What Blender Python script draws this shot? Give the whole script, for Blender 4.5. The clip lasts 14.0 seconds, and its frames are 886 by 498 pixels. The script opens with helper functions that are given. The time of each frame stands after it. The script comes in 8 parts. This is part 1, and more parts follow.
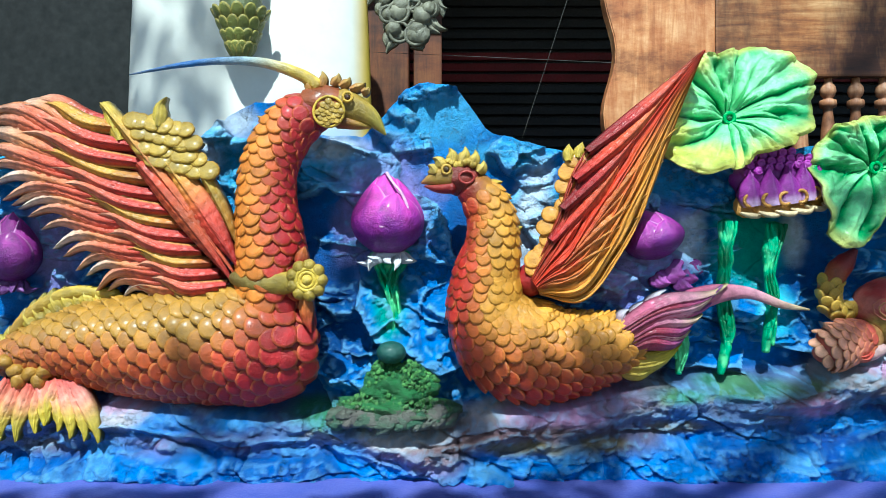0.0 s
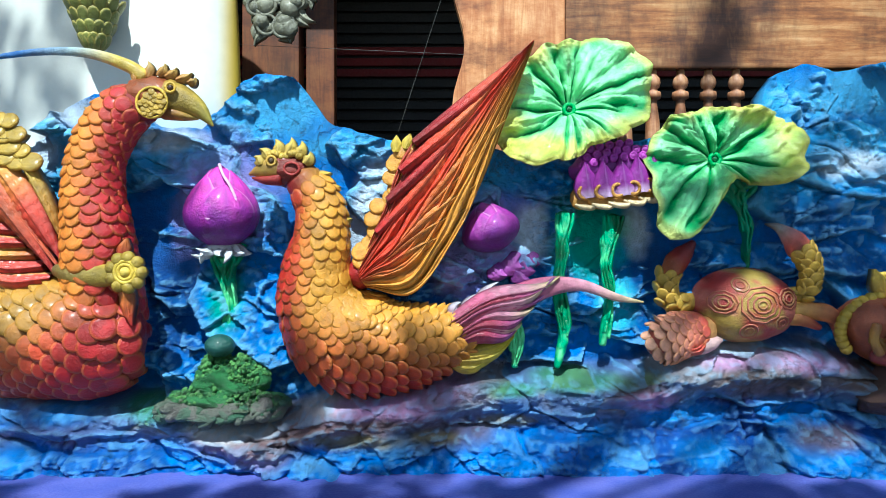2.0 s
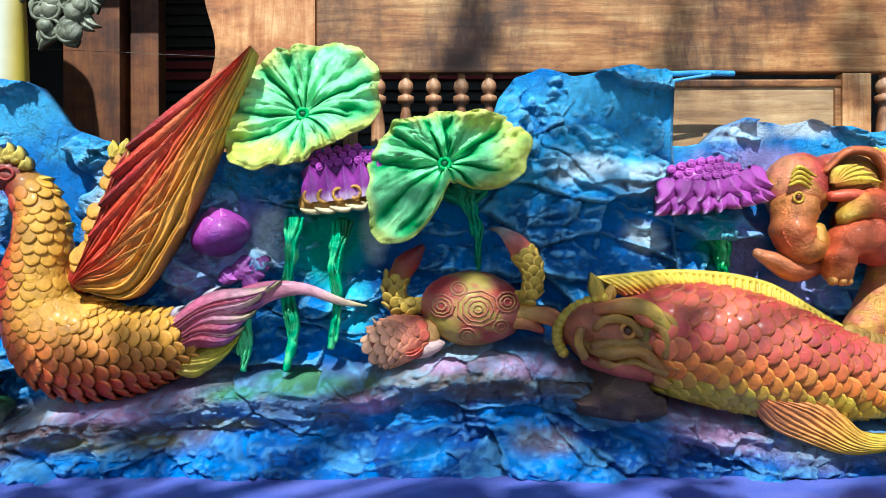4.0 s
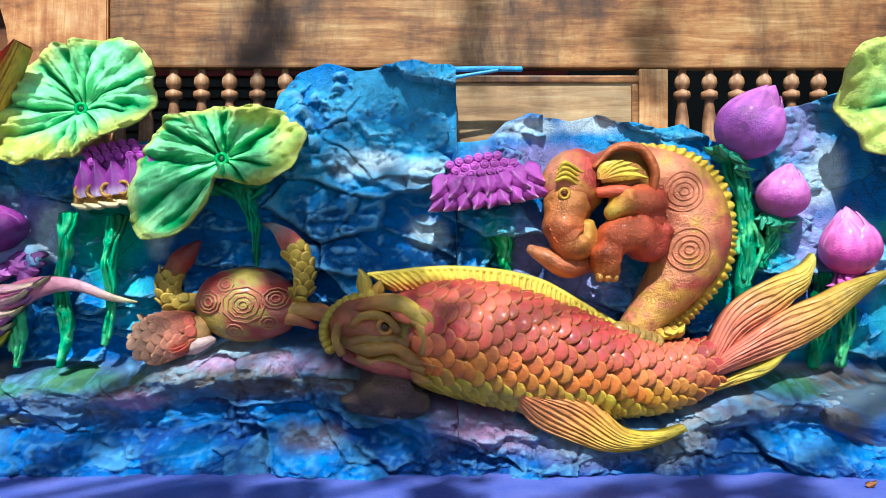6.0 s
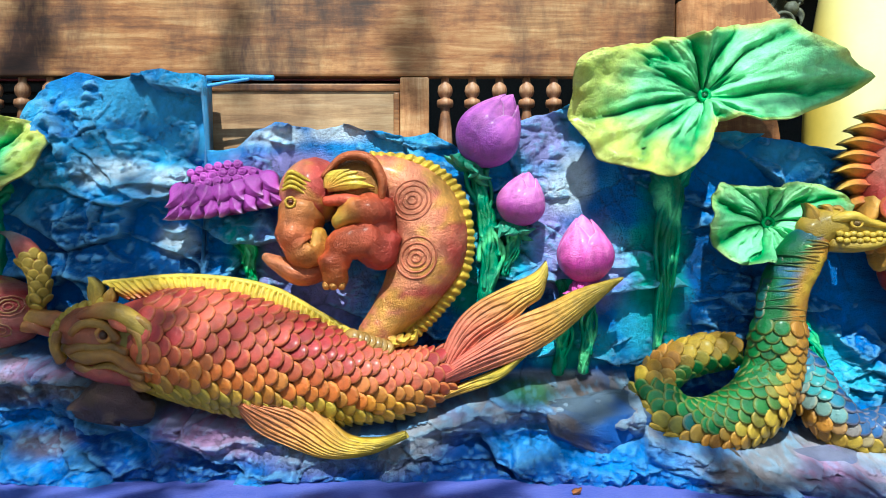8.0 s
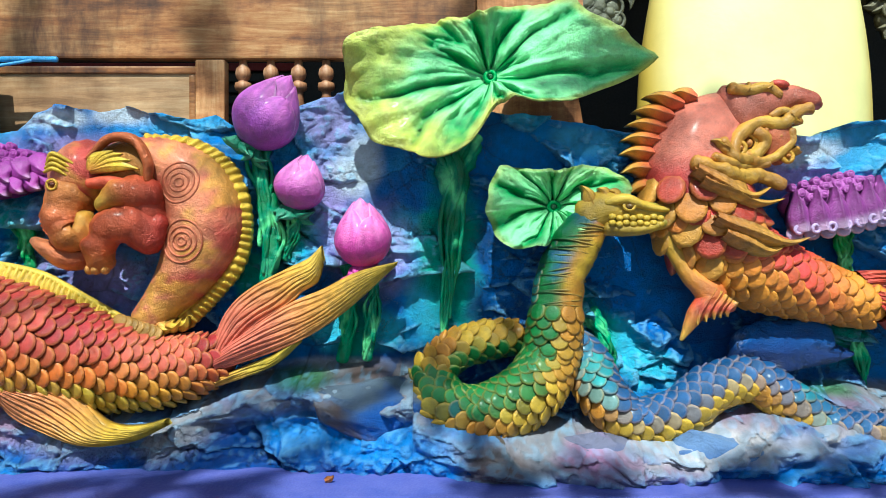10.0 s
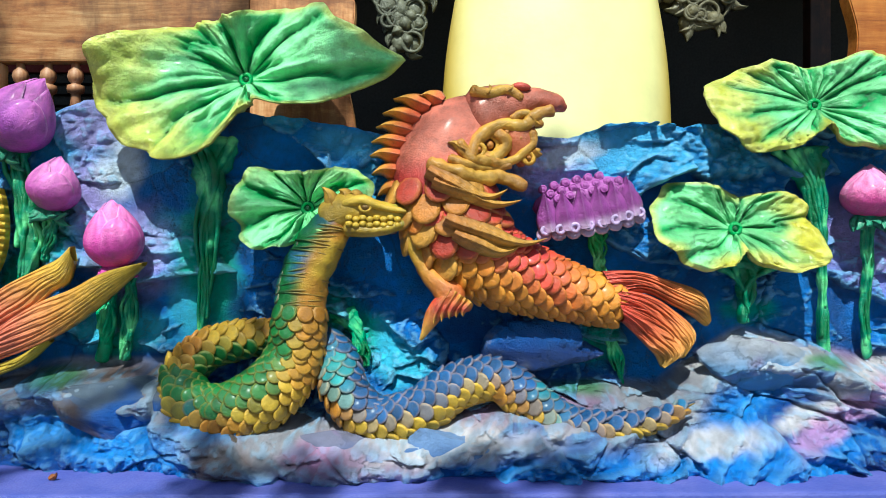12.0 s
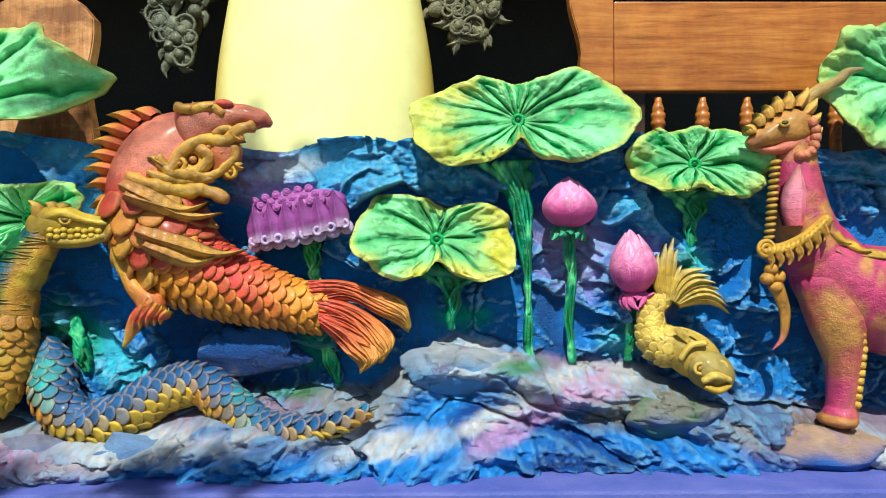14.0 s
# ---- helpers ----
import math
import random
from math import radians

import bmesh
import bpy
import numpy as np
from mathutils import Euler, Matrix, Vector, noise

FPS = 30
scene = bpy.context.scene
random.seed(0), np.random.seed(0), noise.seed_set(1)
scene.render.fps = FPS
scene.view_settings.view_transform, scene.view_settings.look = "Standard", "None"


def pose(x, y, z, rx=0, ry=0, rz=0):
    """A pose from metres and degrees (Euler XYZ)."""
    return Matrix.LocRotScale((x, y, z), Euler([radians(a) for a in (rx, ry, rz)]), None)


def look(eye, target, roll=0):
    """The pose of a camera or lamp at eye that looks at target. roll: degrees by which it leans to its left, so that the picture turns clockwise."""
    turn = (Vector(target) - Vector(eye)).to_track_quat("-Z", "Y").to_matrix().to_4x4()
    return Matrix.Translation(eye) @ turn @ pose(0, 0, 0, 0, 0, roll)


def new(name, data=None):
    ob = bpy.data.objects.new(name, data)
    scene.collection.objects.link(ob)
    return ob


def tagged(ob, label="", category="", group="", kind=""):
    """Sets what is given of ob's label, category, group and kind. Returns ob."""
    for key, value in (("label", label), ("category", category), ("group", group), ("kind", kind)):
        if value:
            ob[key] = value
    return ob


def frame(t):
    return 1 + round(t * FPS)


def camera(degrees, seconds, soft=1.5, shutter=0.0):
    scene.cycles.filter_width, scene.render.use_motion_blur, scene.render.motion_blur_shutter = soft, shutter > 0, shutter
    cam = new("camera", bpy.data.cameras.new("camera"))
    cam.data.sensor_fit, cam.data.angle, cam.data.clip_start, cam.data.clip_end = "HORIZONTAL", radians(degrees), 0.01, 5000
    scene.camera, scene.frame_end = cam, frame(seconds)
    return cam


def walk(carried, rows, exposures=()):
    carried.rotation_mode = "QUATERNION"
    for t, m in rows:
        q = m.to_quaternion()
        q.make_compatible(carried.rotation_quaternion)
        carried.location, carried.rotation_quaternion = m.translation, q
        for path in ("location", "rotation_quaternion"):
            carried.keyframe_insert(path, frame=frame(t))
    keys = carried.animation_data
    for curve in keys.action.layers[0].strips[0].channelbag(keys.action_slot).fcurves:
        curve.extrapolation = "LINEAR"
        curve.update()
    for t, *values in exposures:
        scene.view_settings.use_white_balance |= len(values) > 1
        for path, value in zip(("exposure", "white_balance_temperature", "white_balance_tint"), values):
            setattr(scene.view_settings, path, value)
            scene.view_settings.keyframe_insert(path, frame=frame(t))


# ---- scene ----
cam = camera(60.0, 14.0, soft=0.75)
METRES, EYE, TILT, LEAN, TURN = 3.6, 1.2, 0.0, 0.0, 0.0
ROWS = [
    (0, 0.0000, 0.0000, 0.0000, 0.000, 0.000, -0.000),
    (0.5, 0.0271, -0.0002, 0.0011, -0.015, -0.000, 0.030),
    (1, 0.0514, 0.0000, -0.0007, -0.039, -0.005, 0.030),
    (1.5, 0.0732, 0.0017, -0.0046, -0.053, -0.024, 0.040),
    (2, 0.0977, 0.0037, -0.0042, -0.068, -0.044, 0.040),
    (2.5, 0.1312, 0.0050, -0.0048, -0.097, -0.044, 0.060),
    (3, 0.1638, 0.0058, -0.0058, -0.107, -0.034, 0.080),
    (3.5, 0.2071, 0.0052, -0.0059, -0.145, -0.039, 0.100),
    (4, 0.2581, 0.0014, -0.0023, -0.174, -0.010, 0.120),
    (6.5, 0.4269, 0.0037, -0.0048, -0.305, -0.048, 0.020),
    (7, 0.4713, 0.0010, -0.0014, -0.339, -0.044, 0.030),
    (7.5, 0.5115, -0.0017, 0.0014, -0.373, -0.073, 0.040),
    (10, 0.6749, 0.0074, -0.0091, -0.446, -0.063, 0.030),
    (10.5, 0.7216, 0.0035, -0.0058, -0.475, -0.044, 0.040),
    (11, 0.7588, 0.0023, -0.0065, -0.489, -0.058, 0.060),
    (11.5, 0.7892, 0.0029, -0.0099, -0.504, -0.053, 0.060),
    (12, 0.8211, 0.0006, -0.0090, -0.528, -0.039, 0.060),
    (12.5, 0.8527, -0.0027, -0.0074, -0.528, 0.000, 0.070),
    (13, 0.8985, -0.0085, -0.0051, -0.552, -0.010, 0.090),
    (13.5, 0.9520, -0.0161, -0.0011, -0.586, -0.010, 0.140),
    (14, 0.9973, -0.0192, -0.0031, -0.601, -0.058, 0.180),
]
walk(cam, [(t, pose(0, 0, EYE, TILT, LEAN, TURN) @ pose(METRES * x, METRES * y, METRES * z, 90 + pitch, roll, yaw)) for t, x, y, z, yaw, pitch, roll in ROWS], exposures=((0.0, 0.60, 5450, -9), (2.5, 0.74, 5550, -6), (4.2, 0.75, 5600, -9), (7.0, 0.69, 5600, -11), (10.0, 0.50, 5850, -10), (12.5, 0.41, 6100, -7), (14.0, 0.38, 6400, -10)))


# ---- light ----
SUN_FROM = Vector((-0.12, -0.95, 1.30))
world = bpy.data.worlds.new("sky")
scene.world = world
world.use_nodes = True
sky = world.node_tree.nodes.new("ShaderNodeTexSky")
sky.sky_type, sky.sun_disc = "NISHITA", False
sky.sun_elevation = math.atan2(SUN_FROM.z, math.hypot(SUN_FROM.x, SUN_FROM.y))
sky.sun_rotation = math.atan2(SUN_FROM.x, SUN_FROM.y)
world.node_tree.links.new(sky.outputs[0], world.node_tree.nodes["Background"].inputs[0])
world.node_tree.nodes["Background"].inputs[1].default_value = 0.07
sun_data = bpy.data.lights.new("sun", "SUN")
sun_data.energy, sun_data.angle, sun_data.color = 5.0, radians(0.7), (1.0, 0.96, 0.89)
sun = new("sun", sun_data)
sun.matrix_world = look(SUN_FROM * 20, (0, 0, 0))


# ---- materials ----
def lin(*c):
    """Linear colour from 0 to 255 values."""
    return tuple((v / 255 / 12.92) if v < 10.3 else ((v / 255 + 0.055) / 1.055) ** 2.4 for v in c)


def nodes_of(name):
    m = bpy.data.materials.new(name)
    m.use_nodes = True
    t = m.node_tree
    return m, t, t.nodes["Principled BSDF"]


def add(t, kind, inputs=None, operation="", attribute_name="", data_type="", blend_type=""):
    n = t.nodes.new(kind)
    if operation:
        n.operation = operation
    if attribute_name:
        n.attribute_name = attribute_name
    if data_type:
        n.data_type = data_type
    if blend_type:
        n.blend_type = blend_type
    for k, v in (inputs or {}).items():
        if isinstance(v, bpy.types.NodeSocket):
            t.links.new(v, n.inputs[k])
        else:
            n.inputs[k].default_value = v
    return n


def ramp(t, fac, stops):
    n = add(t, "ShaderNodeValToRGB", {0: fac})
    e = n.color_ramp.elements
    while len(e) < len(stops):
        e.new(0.5)
    for q, (p, c) in zip(e, stops):
        q.position, q.color = p, (*c, 1)
    return n.outputs[0]


def mixed(t, kind, fac, a, b):
    n = add(t, "ShaderNodeMix", data_type="RGBA", blend_type=kind)
    for i, v in ((0, fac), (6, a), (7, b)):
        if isinstance(v, bpy.types.NodeSocket):
            t.links.new(v, n.inputs[i])
        else:
            n.inputs[i].default_value = v if i == 0 else (*v, 1)
    return n.outputs[2]


def painted(name, rough, grain, bump, fine, metal=0.0, wear=0.25, coat=0.0, deep=0.008, mottle=1.0, fine_deep=0.004, cracks=0.0):
    """Hand-painted plaster: the paint attribute, mottled at two scales, with relief."""
    m, t, b = nodes_of(name)
    geo = add(t, "ShaderNodeTexCoord").outputs["Object"]
    paint = add(t, "ShaderNodeAttribute", attribute_name="paint").outputs["Color"]
    n1 = add(t, "ShaderNodeTexNoise", {"Vector": geo, "Scale": grain, "Detail": 6.0, "Roughness": 0.65}).outputs[0]
    n2 = add(t, "ShaderNodeTexNoise", {"Vector": geo, "Scale": fine, "Detail": 4.0, "Roughness": 0.7}).outputs[0]
    shade = ramp(t, n1, [(0.3, (0.62, 0.62, 0.62)), (0.5, (0.95, 0.95, 0.95)), (0.7, (1.22, 1.22, 1.22))])
    c = mixed(t, "MULTIPLY", mottle, paint, shade)
    chips = ramp(t, n2, [(0.62, (0, 0, 0)), (0.74, (1, 1, 1))])
    amount = add(t, "ShaderNodeMath", {0: chips, 1: wear}, operation="MULTIPLY").outputs[0]
    c = mixed(t, "MIX", amount, c, lin(206, 206, 204))
    normal = b1 = None
    if cracks:
        warp = add(t, "ShaderNodeTexNoise", {"Vector": geo, "Scale": 11.0, "Detail": 6.0, "Roughness": 0.7}).outputs[1]
        bent = add(t, "ShaderNodeVectorMath", {0: geo, 1: add(t, "ShaderNodeVectorMath", {0: warp, 1: (0.18, 0.18, 0.18)}, operation="MULTIPLY").outputs[0]}, operation="ADD").outputs[0]
        vor = add(t, "ShaderNodeTexVoronoi", {"Vector": bent, "Scale": 13.0})
        vor.feature = "DISTANCE_TO_EDGE"
        where = ramp(t, add(t, "ShaderNodeTexNoise", {"Vector": geo, "Scale": 5.0, "Detail": 3.0}).outputs[0], [(0.50, (0, 0, 0)), (0.58, (1, 1, 1))])
        line = mixed(t, "MIX", where, (1, 1, 1), ramp(t, vor.outputs[0], [(0.0, (0, 0, 0)), (0.035, (1, 1, 1))]))
        c = mixed(t, "MIX", mixed(t, "MULTIPLY", 1.0, ramp(t, line, [(0.0, (1, 1, 1)), (0.6, (0, 0, 0))]), (cracks, cracks, cracks)), c, lin(20, 26, 40))
        normal = add(t, "ShaderNodeBump", {"Height": line, "Strength": 0.9, "Distance": 0.006}).outputs[0]
    t.links.new(c, b.inputs["Base Color"])
    t.links.new(ramp(t, n1, [(0.25, (rough * 0.75,) * 3), (0.75, (min(1, rough * 1.35),) * 3)]), b.inputs["Roughness"])
    b.inputs["Metallic"].default_value = metal
    b.inputs["Coat Weight"].default_value = coat
    b.inputs["Coat Roughness"].default_value = 0.2
    b1 = add(t, "ShaderNodeBump", {"Height": n1, "Strength": bump, "Distance": deep})
    if normal:
        t.links.new(normal, b1.inputs["Normal"])
    b2 = add(t, "ShaderNodeBump", {"Height": n2, "Strength": min(1.0, bump), "Distance": fine_deep, "Normal": b1.outputs[0]})
    t.links.new(b2.outputs[0], b.inputs["Normal"])
    return m


def wooden(name, light, mid, dark, stain, along="X", scale=1.0, rough=0.55, wet=0.95):
    """Weathered wood with long grain and water stains."""
    m, t, b = nodes_of(name)
    geo = add(t, "ShaderNodeTexCoord").outputs["Object"]
    size = (2, 20, 26) if along == "X" else (26, 20, 2)
    stretch = add(t, "ShaderNodeMapping", {"Vector": geo, "Scale": [v * scale for v in size]}).outputs[0]
    grain = add(t, "ShaderNodeTexNoise", {"Vector": stretch, "Scale": 2.2, "Detail": 8.0, "Roughness": 0.7, "Distortion": 0.5}).outputs[0]
    big = add(t, "ShaderNodeTexNoise", {"Vector": geo, "Scale": 3.1, "Detail": 5.0, "Roughness": 0.6}).outputs[0]
    run_size = (4, 4, 1.3)
    runs = add(t, "ShaderNodeTexNoise", {"Vector": add(t, "ShaderNodeMapping", {"Vector": geo, "Scale": run_size}).outputs[0], "Scale": 1.0, "Detail": 6.0, "Roughness": 0.7}).outputs[0]
    c = ramp(t, grain, [(0.28, dark), (0.47, mid), (0.72, light)])
    c = mixed(t, "MULTIPLY", ramp(t, runs, [(0.44, (0, 0, 0)), (0.62, (wet,) * 3)]), c, stain)
    patch = add(t, "ShaderNodeTexNoise", {"Vector": add(t, "ShaderNodeMapping", {"Vector": geo, "Scale": (2.2, 2.2, 5.0)}).outputs[0], "Scale": 1.6, "Detail": 7.0, "Roughness": 0.72}).outputs[0]
    c = mixed(t, "MULTIPLY", wet, c, ramp(t, patch, [(0.38, (0.34, 0.21, 0.14)), (0.50, (0.80, 0.62, 0.48)), (0.60, (1, 1, 1))]))
    c = mixed(t, "MIX", ramp(t, big, [(0.55, (0, 0, 0)), (0.75, (0.4, 0.4, 0.4))]), c, light)
    t.links.new(c, b.inputs["Base Color"])
    b.inputs["Roughness"].default_value = rough
    bump = add(t, "ShaderNodeBump", {"Height": grain, "Strength": 0.35, "Distance": 0.002})
    t.links.new(bump.outputs[0], b.inputs["Normal"])
    return m


def plain(name, base, other, rough, scale=8.0, bump=0.15, metal=0.0):
    m, t, b = nodes_of(name)
    geo = add(t, "ShaderNodeTexCoord").outputs["Object"]
    n = add(t, "ShaderNodeTexNoise", {"Vector": geo, "Scale": scale, "Detail": 7.0, "Roughness": 0.65}).outputs[0]
    f = add(t, "ShaderNodeTexNoise", {"Vector": geo, "Scale": scale * 14, "Detail": 4.0}).outputs[0]
    t.links.new(ramp(t, n, [(0.35, base), (0.7, other)]), b.inputs["Base Color"])
    t.links.new(ramp(t, f, [(0.2, (rough * 0.8,) * 3), (0.8, (min(1, rough * 1.2),) * 3)]), b.inputs["Roughness"])
    b.inputs["Metallic"].default_value = metal
    k = add(t, "ShaderNodeBump", {"Height": f, "Strength": bump, "Distance": 0.003})
    t.links.new(k.outputs[0], b.inputs["Normal"])
    return m


MAT_WALL = painted("painted_plaster", 0.42, 34.0, 0.9, 230.0, wear=0.10, deep=0.010, mottle=0.6, fine_deep=0.010, cracks=0.55)
MAT_CLAY = painted("painted_sculpture", 0.42, 40.0, 0.6, 230.0, wear=0.10, coat=0.08)
MAT_GOLD = painted("gilded_sculpture", 0.40, 42.0, 0.7, 190.0, metal=0.35, wear=0.10, coat=0.08)
MAT_LEAF = painted("painted_leaf", 0.36, 30.0, 0.9, 180.0, wear=0.14, coat=0.1)
MAT_WOOD = wooden("weathered_wood", lin(206, 164, 116), lin(160, 110, 64), lin(92, 54, 28), lin(92, 58, 38))
MAT_WOOD_UP = wooden("pale_upright_wood", lin(232, 192, 146), lin(208, 154, 104), lin(160, 104, 62), lin(190, 140, 100), along="Z")
MAT_BALUSTER = wooden("grey_brown_turned_wood", lin(216, 184, 150), lin(180, 136, 104), lin(124, 84, 60), lin(140, 104, 80), along="Z")
MAT_PANEL = wooden("pale_panel_wood", lin(214, 184, 146), lin(184, 148, 110), lin(140, 104, 72), lin(170, 140, 110), wet=0.5)
MAT_WOOD_RED = wooden("varnished_wood", lin(206, 140, 70), lin(176, 104, 44), lin(120, 62, 24), lin(130, 70, 40), rough=0.35, wet=0.35)
MAT_POST = wooden("brown_post_wood", lin(130, 78, 34), lin(104, 58, 24), lin(70, 38, 16), lin(120, 80, 60), along="Z")
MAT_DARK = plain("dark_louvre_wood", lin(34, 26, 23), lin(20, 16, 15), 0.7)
MAT_RED = plain("dark_red_cloth", lin(120, 26, 28), lin(90, 18, 20), 0.8)
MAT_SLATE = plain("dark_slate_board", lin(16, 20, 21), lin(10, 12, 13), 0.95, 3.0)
MAT_WHITE = painted("whitewashed_column_paint", 0.45, 9.0, 0.12, 60.0, wear=0.02, mottle=0.22)
MAT_LEDGE = plain("violet_painted_concrete", lin(92, 96, 172), lin(66, 78, 160), 0.55, 12.0, 0.5)
MAT_GROUND = plain("concrete_ground", lin(120, 116, 108), lin(96, 92, 86), 0.85, 1.5)
MAT_RENDER = plain("grey_wall_render", lin(120, 118, 112), lin(98, 96, 92), 0.85, 2.5)
MAT_WIRE = plain("pale_cord", lin(92, 88, 84), lin(70, 68, 66), 0.6)
MAT_PEARL = plain("pearl_paint", lin(150, 170, 205), lin(120, 150, 200), 0.12, 30.0, 0.0)


# ---- sculpting helpers ----
def spline(rows, n):
    """Catmull-Rom through the rows, at n even steps of the parameter."""
    r = np.array(rows, float)
    r = np.vstack([2 * r[0] - r[1], r, 2 * r[-1] - r[-2]])
    k = len(r) - 3
    u = np.linspace(0, k - 1e-6, n)
    i = u.astype(int)
    f = (u - i)[:, None]
    a, b, c, d = r[i], r[i + 1], r[i + 2], r[i + 3]
    return 0.5 * (2 * b + (c - a) * f + (2 * a - 5 * b + 4 * c - d) * f ** 2 + (3 * b - a - 3 * c + d) * f ** 3)


def unit(v):
    return v / np.maximum(np.linalg.norm(v, axis=-1, keepdims=True), 1e-9)


def hashed(i, j, k=0):
    """Even random numbers from whole-number places."""
    v = np.sin(np.asarray(i, float) * 127.1 + np.asarray(j, float) * 311.7 + k * 74.7) * 43758.5453
    return v - np.floor(v)


def value_noise(x, z, k=0):
    i, j = np.floor(x), np.floor(z)
    u, v = x - i, z - j
    u, v = u * u * (3 - 2 * u), v * v * (3 - 2 * v)
    a = hashed(i, j, k) * (1 - u) + hashed(i + 1, j, k) * u
    b = hashed(i, j + 1, k) * (1 - u) + hashed(i + 1, j + 1, k) * u
    return a * (1 - v) + b * v


def fractal(x, z, k=0, octaves=4):
    s, amp, tot = 0, 1.0, 0
    for o in range(octaves):
        s, tot = s + amp * value_noise(x * 2 ** o, z * 2 ** o, k + o), tot + amp
        amp *= 0.5
    return s / tot


def blend(a, b, f):
    f = np.clip(np.asarray(f, float), 0, 1)[..., None]
    return np.asarray(a, float) * (1 - f) + np.asarray(b, float) * f


def saw_edge(u):
    """A saw profile with a quick but even rise."""
    f = u - np.floor(u)
    return np.minimum(f / 0.14, (1 - f) / 0.86)


def step(e0, e1, x):
    t = np.clip((x - e0) / (e1 - e0), 0, 1)
    return t * t * (3 - 2 * t)


def skin_of(rows, n=160):
    """The front of a body along the rows, as a depth at (x, z)."""
    r = spline(rows, n)

    def depth(x, z):
        d = np.hypot(r[:, 0] - x, r[:, 2] - z)
        i = int(np.argmin(d / np.maximum(r[:, 3], 0.004)))
        return r[i, 1] - r[i, 4] * math.sqrt(max(0.0, 1 - (d[i] / max(r[i, 3], 0.004)) ** 2))
    return depth


class Clay:
    """One mesh of painted clay, gathered from tubes, scales, lumps and sheets."""

    def __init__(self, seed=1):
        self.v, self.f, self.c, self.n = [], [], [], 0
        self.rng = np.random.default_rng(seed)

    def put(self, v, f, c):
        v = np.asarray(v, float).reshape(-1, 3)
        c = np.asarray(c, float)
        self.v.append(v)
        self.c.append(np.broadcast_to(c, v.shape) if c.ndim == 1 else c.reshape(-1, 3))
        self.f += [tuple(i + self.n for i in q) for q in f]
        self.n += len(v)
        return self

    def grid(self, v, c, closed=False):
        """A sheet of rows x columns points."""
        r, k = v.shape[:2]
        f = []
        for i in range(r - 1):
            for j in range(k if closed else k - 1):
                j2 = (j + 1) % k
                f.append((i * k + j, i * k + j2, (i + 1) * k + j2, (i + 1) * k + j))
        return self.put(v, f, c)

    def tube(self, rows, col, n=40, m=20, lumps=0.0):
        """A body along rows of (x, y, z, half width, half depth)."""
        r = spline(rows, n)
        c, w, d = r[:, :3], np.maximum(r[:, 3], 0.0005), np.maximum(r[:, 4], 0.0005)
        t = unit(np.gradient(c, axis=0))
        side = unit(np.cross(t, (0, 1, 0)))
        front = unit(np.cross(t, side))
        front *= np.where(front[:, 1:2] > 0, -1, 1)
        th = np.linspace(0, 2 * np.pi, m, endpoint=False)
        v = c[:, None] + side[:, None] * (w[:, None] * np.cos(th))[..., None] + front[:, None] * (d[:, None] * np.sin(th))[..., None]
        if lumps:
            k = 1 + lumps * (fractal(v[..., 0] * 40 + v[..., 1] * 23, v[..., 2] * 40) - 0.5)
            v = c[:, None] + (v - c[:, None]) * k[..., None]
        s = np.linspace(0, 1, n)
        colour = col(v, s[:, None] + 0 * th, np.sin(th) + 0 * s[:, None]) if callable(col) else np.broadcast_to(np.array(col, float), v.shape)
        caps = []
        for e, sign in ((0, -1), (-1, 1)):
            out = t[e] * sign * min(w[e], d[e]) * 0.6
            caps.append([(c[e] + (v[e] - c[e]) * f + out * g)[None] for f, g in ((0.86, 0.5), (0.5, 0.87), (0.0, 1.0))])
        v = np.concatenate(caps[0][::-1] + [v] + caps[1])
        colour = np.concatenate([colour[:1]] * 3 + [colour] + [colour[-1:]] * 3)
        return self.grid(v, colour, True)

    def frill(self, inner, outer, col, ribs, depth=0.008, scallop=0.1, n=220, m=8):
        """A continuous ribbed fin between two lines."""
        a, b = spline(inner, n), spline(outer, n)
        s, q = np.linspace(0, 1, n), np.linspace(0, 1, m)
        wob = s * ribs + 0.25 * np.sin(s * 23)
        ridge = np.abs(np.sin(np.pi * wob))
        reach = q[None] * (1 + scallop * (ridge[:, None] - 0.5) * (q[None] > 0.8))
        v = a[:, None] + (b - a)[:, None] * reach[..., None]
        v[..., 1] -= depth * ridge[:, None] * (0.35 + 0.65 * q[None]) + 0.012 * np.sin(np.pi * q)[None]
        # folds between the ribs are painted darker, as their shade
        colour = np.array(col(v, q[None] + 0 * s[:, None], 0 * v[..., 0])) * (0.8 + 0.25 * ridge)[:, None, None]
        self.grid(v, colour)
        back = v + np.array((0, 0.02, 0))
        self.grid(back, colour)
        return self.grid(np.stack([v[:, -1], back[:, -1]]), np.stack([colour[:, -1]] * 2))

    def sheet(self, one, two, col, ribs=9, depth=0.006, bulge=0.016, thick=0.014, n=56, m=64, ripple=0.006):
        """A ribbed fin or tail between two edges that run from its root to its tip."""
        a, b = spline(one, n), spline(two, n)
        s, q = np.linspace(0, 1, n)[:, None], np.linspace(0, 1, m)[None]
        v = a[:, None] * (1 - q)[..., None] + b[:, None] * q[..., None]
        ph = q * ribs + 0.5 * np.sin(s * 5 + 3 * q) + 1.6 * (fractal(s * 3 + 0 * q, q * 5 + 0 * s, int(ribs)) - 0.5)
        rib = np.abs(np.sin(np.pi * ph)) ** 0.7
        fine = np.abs(np.sin(np.pi * ph * 2.7 + 2 * s))
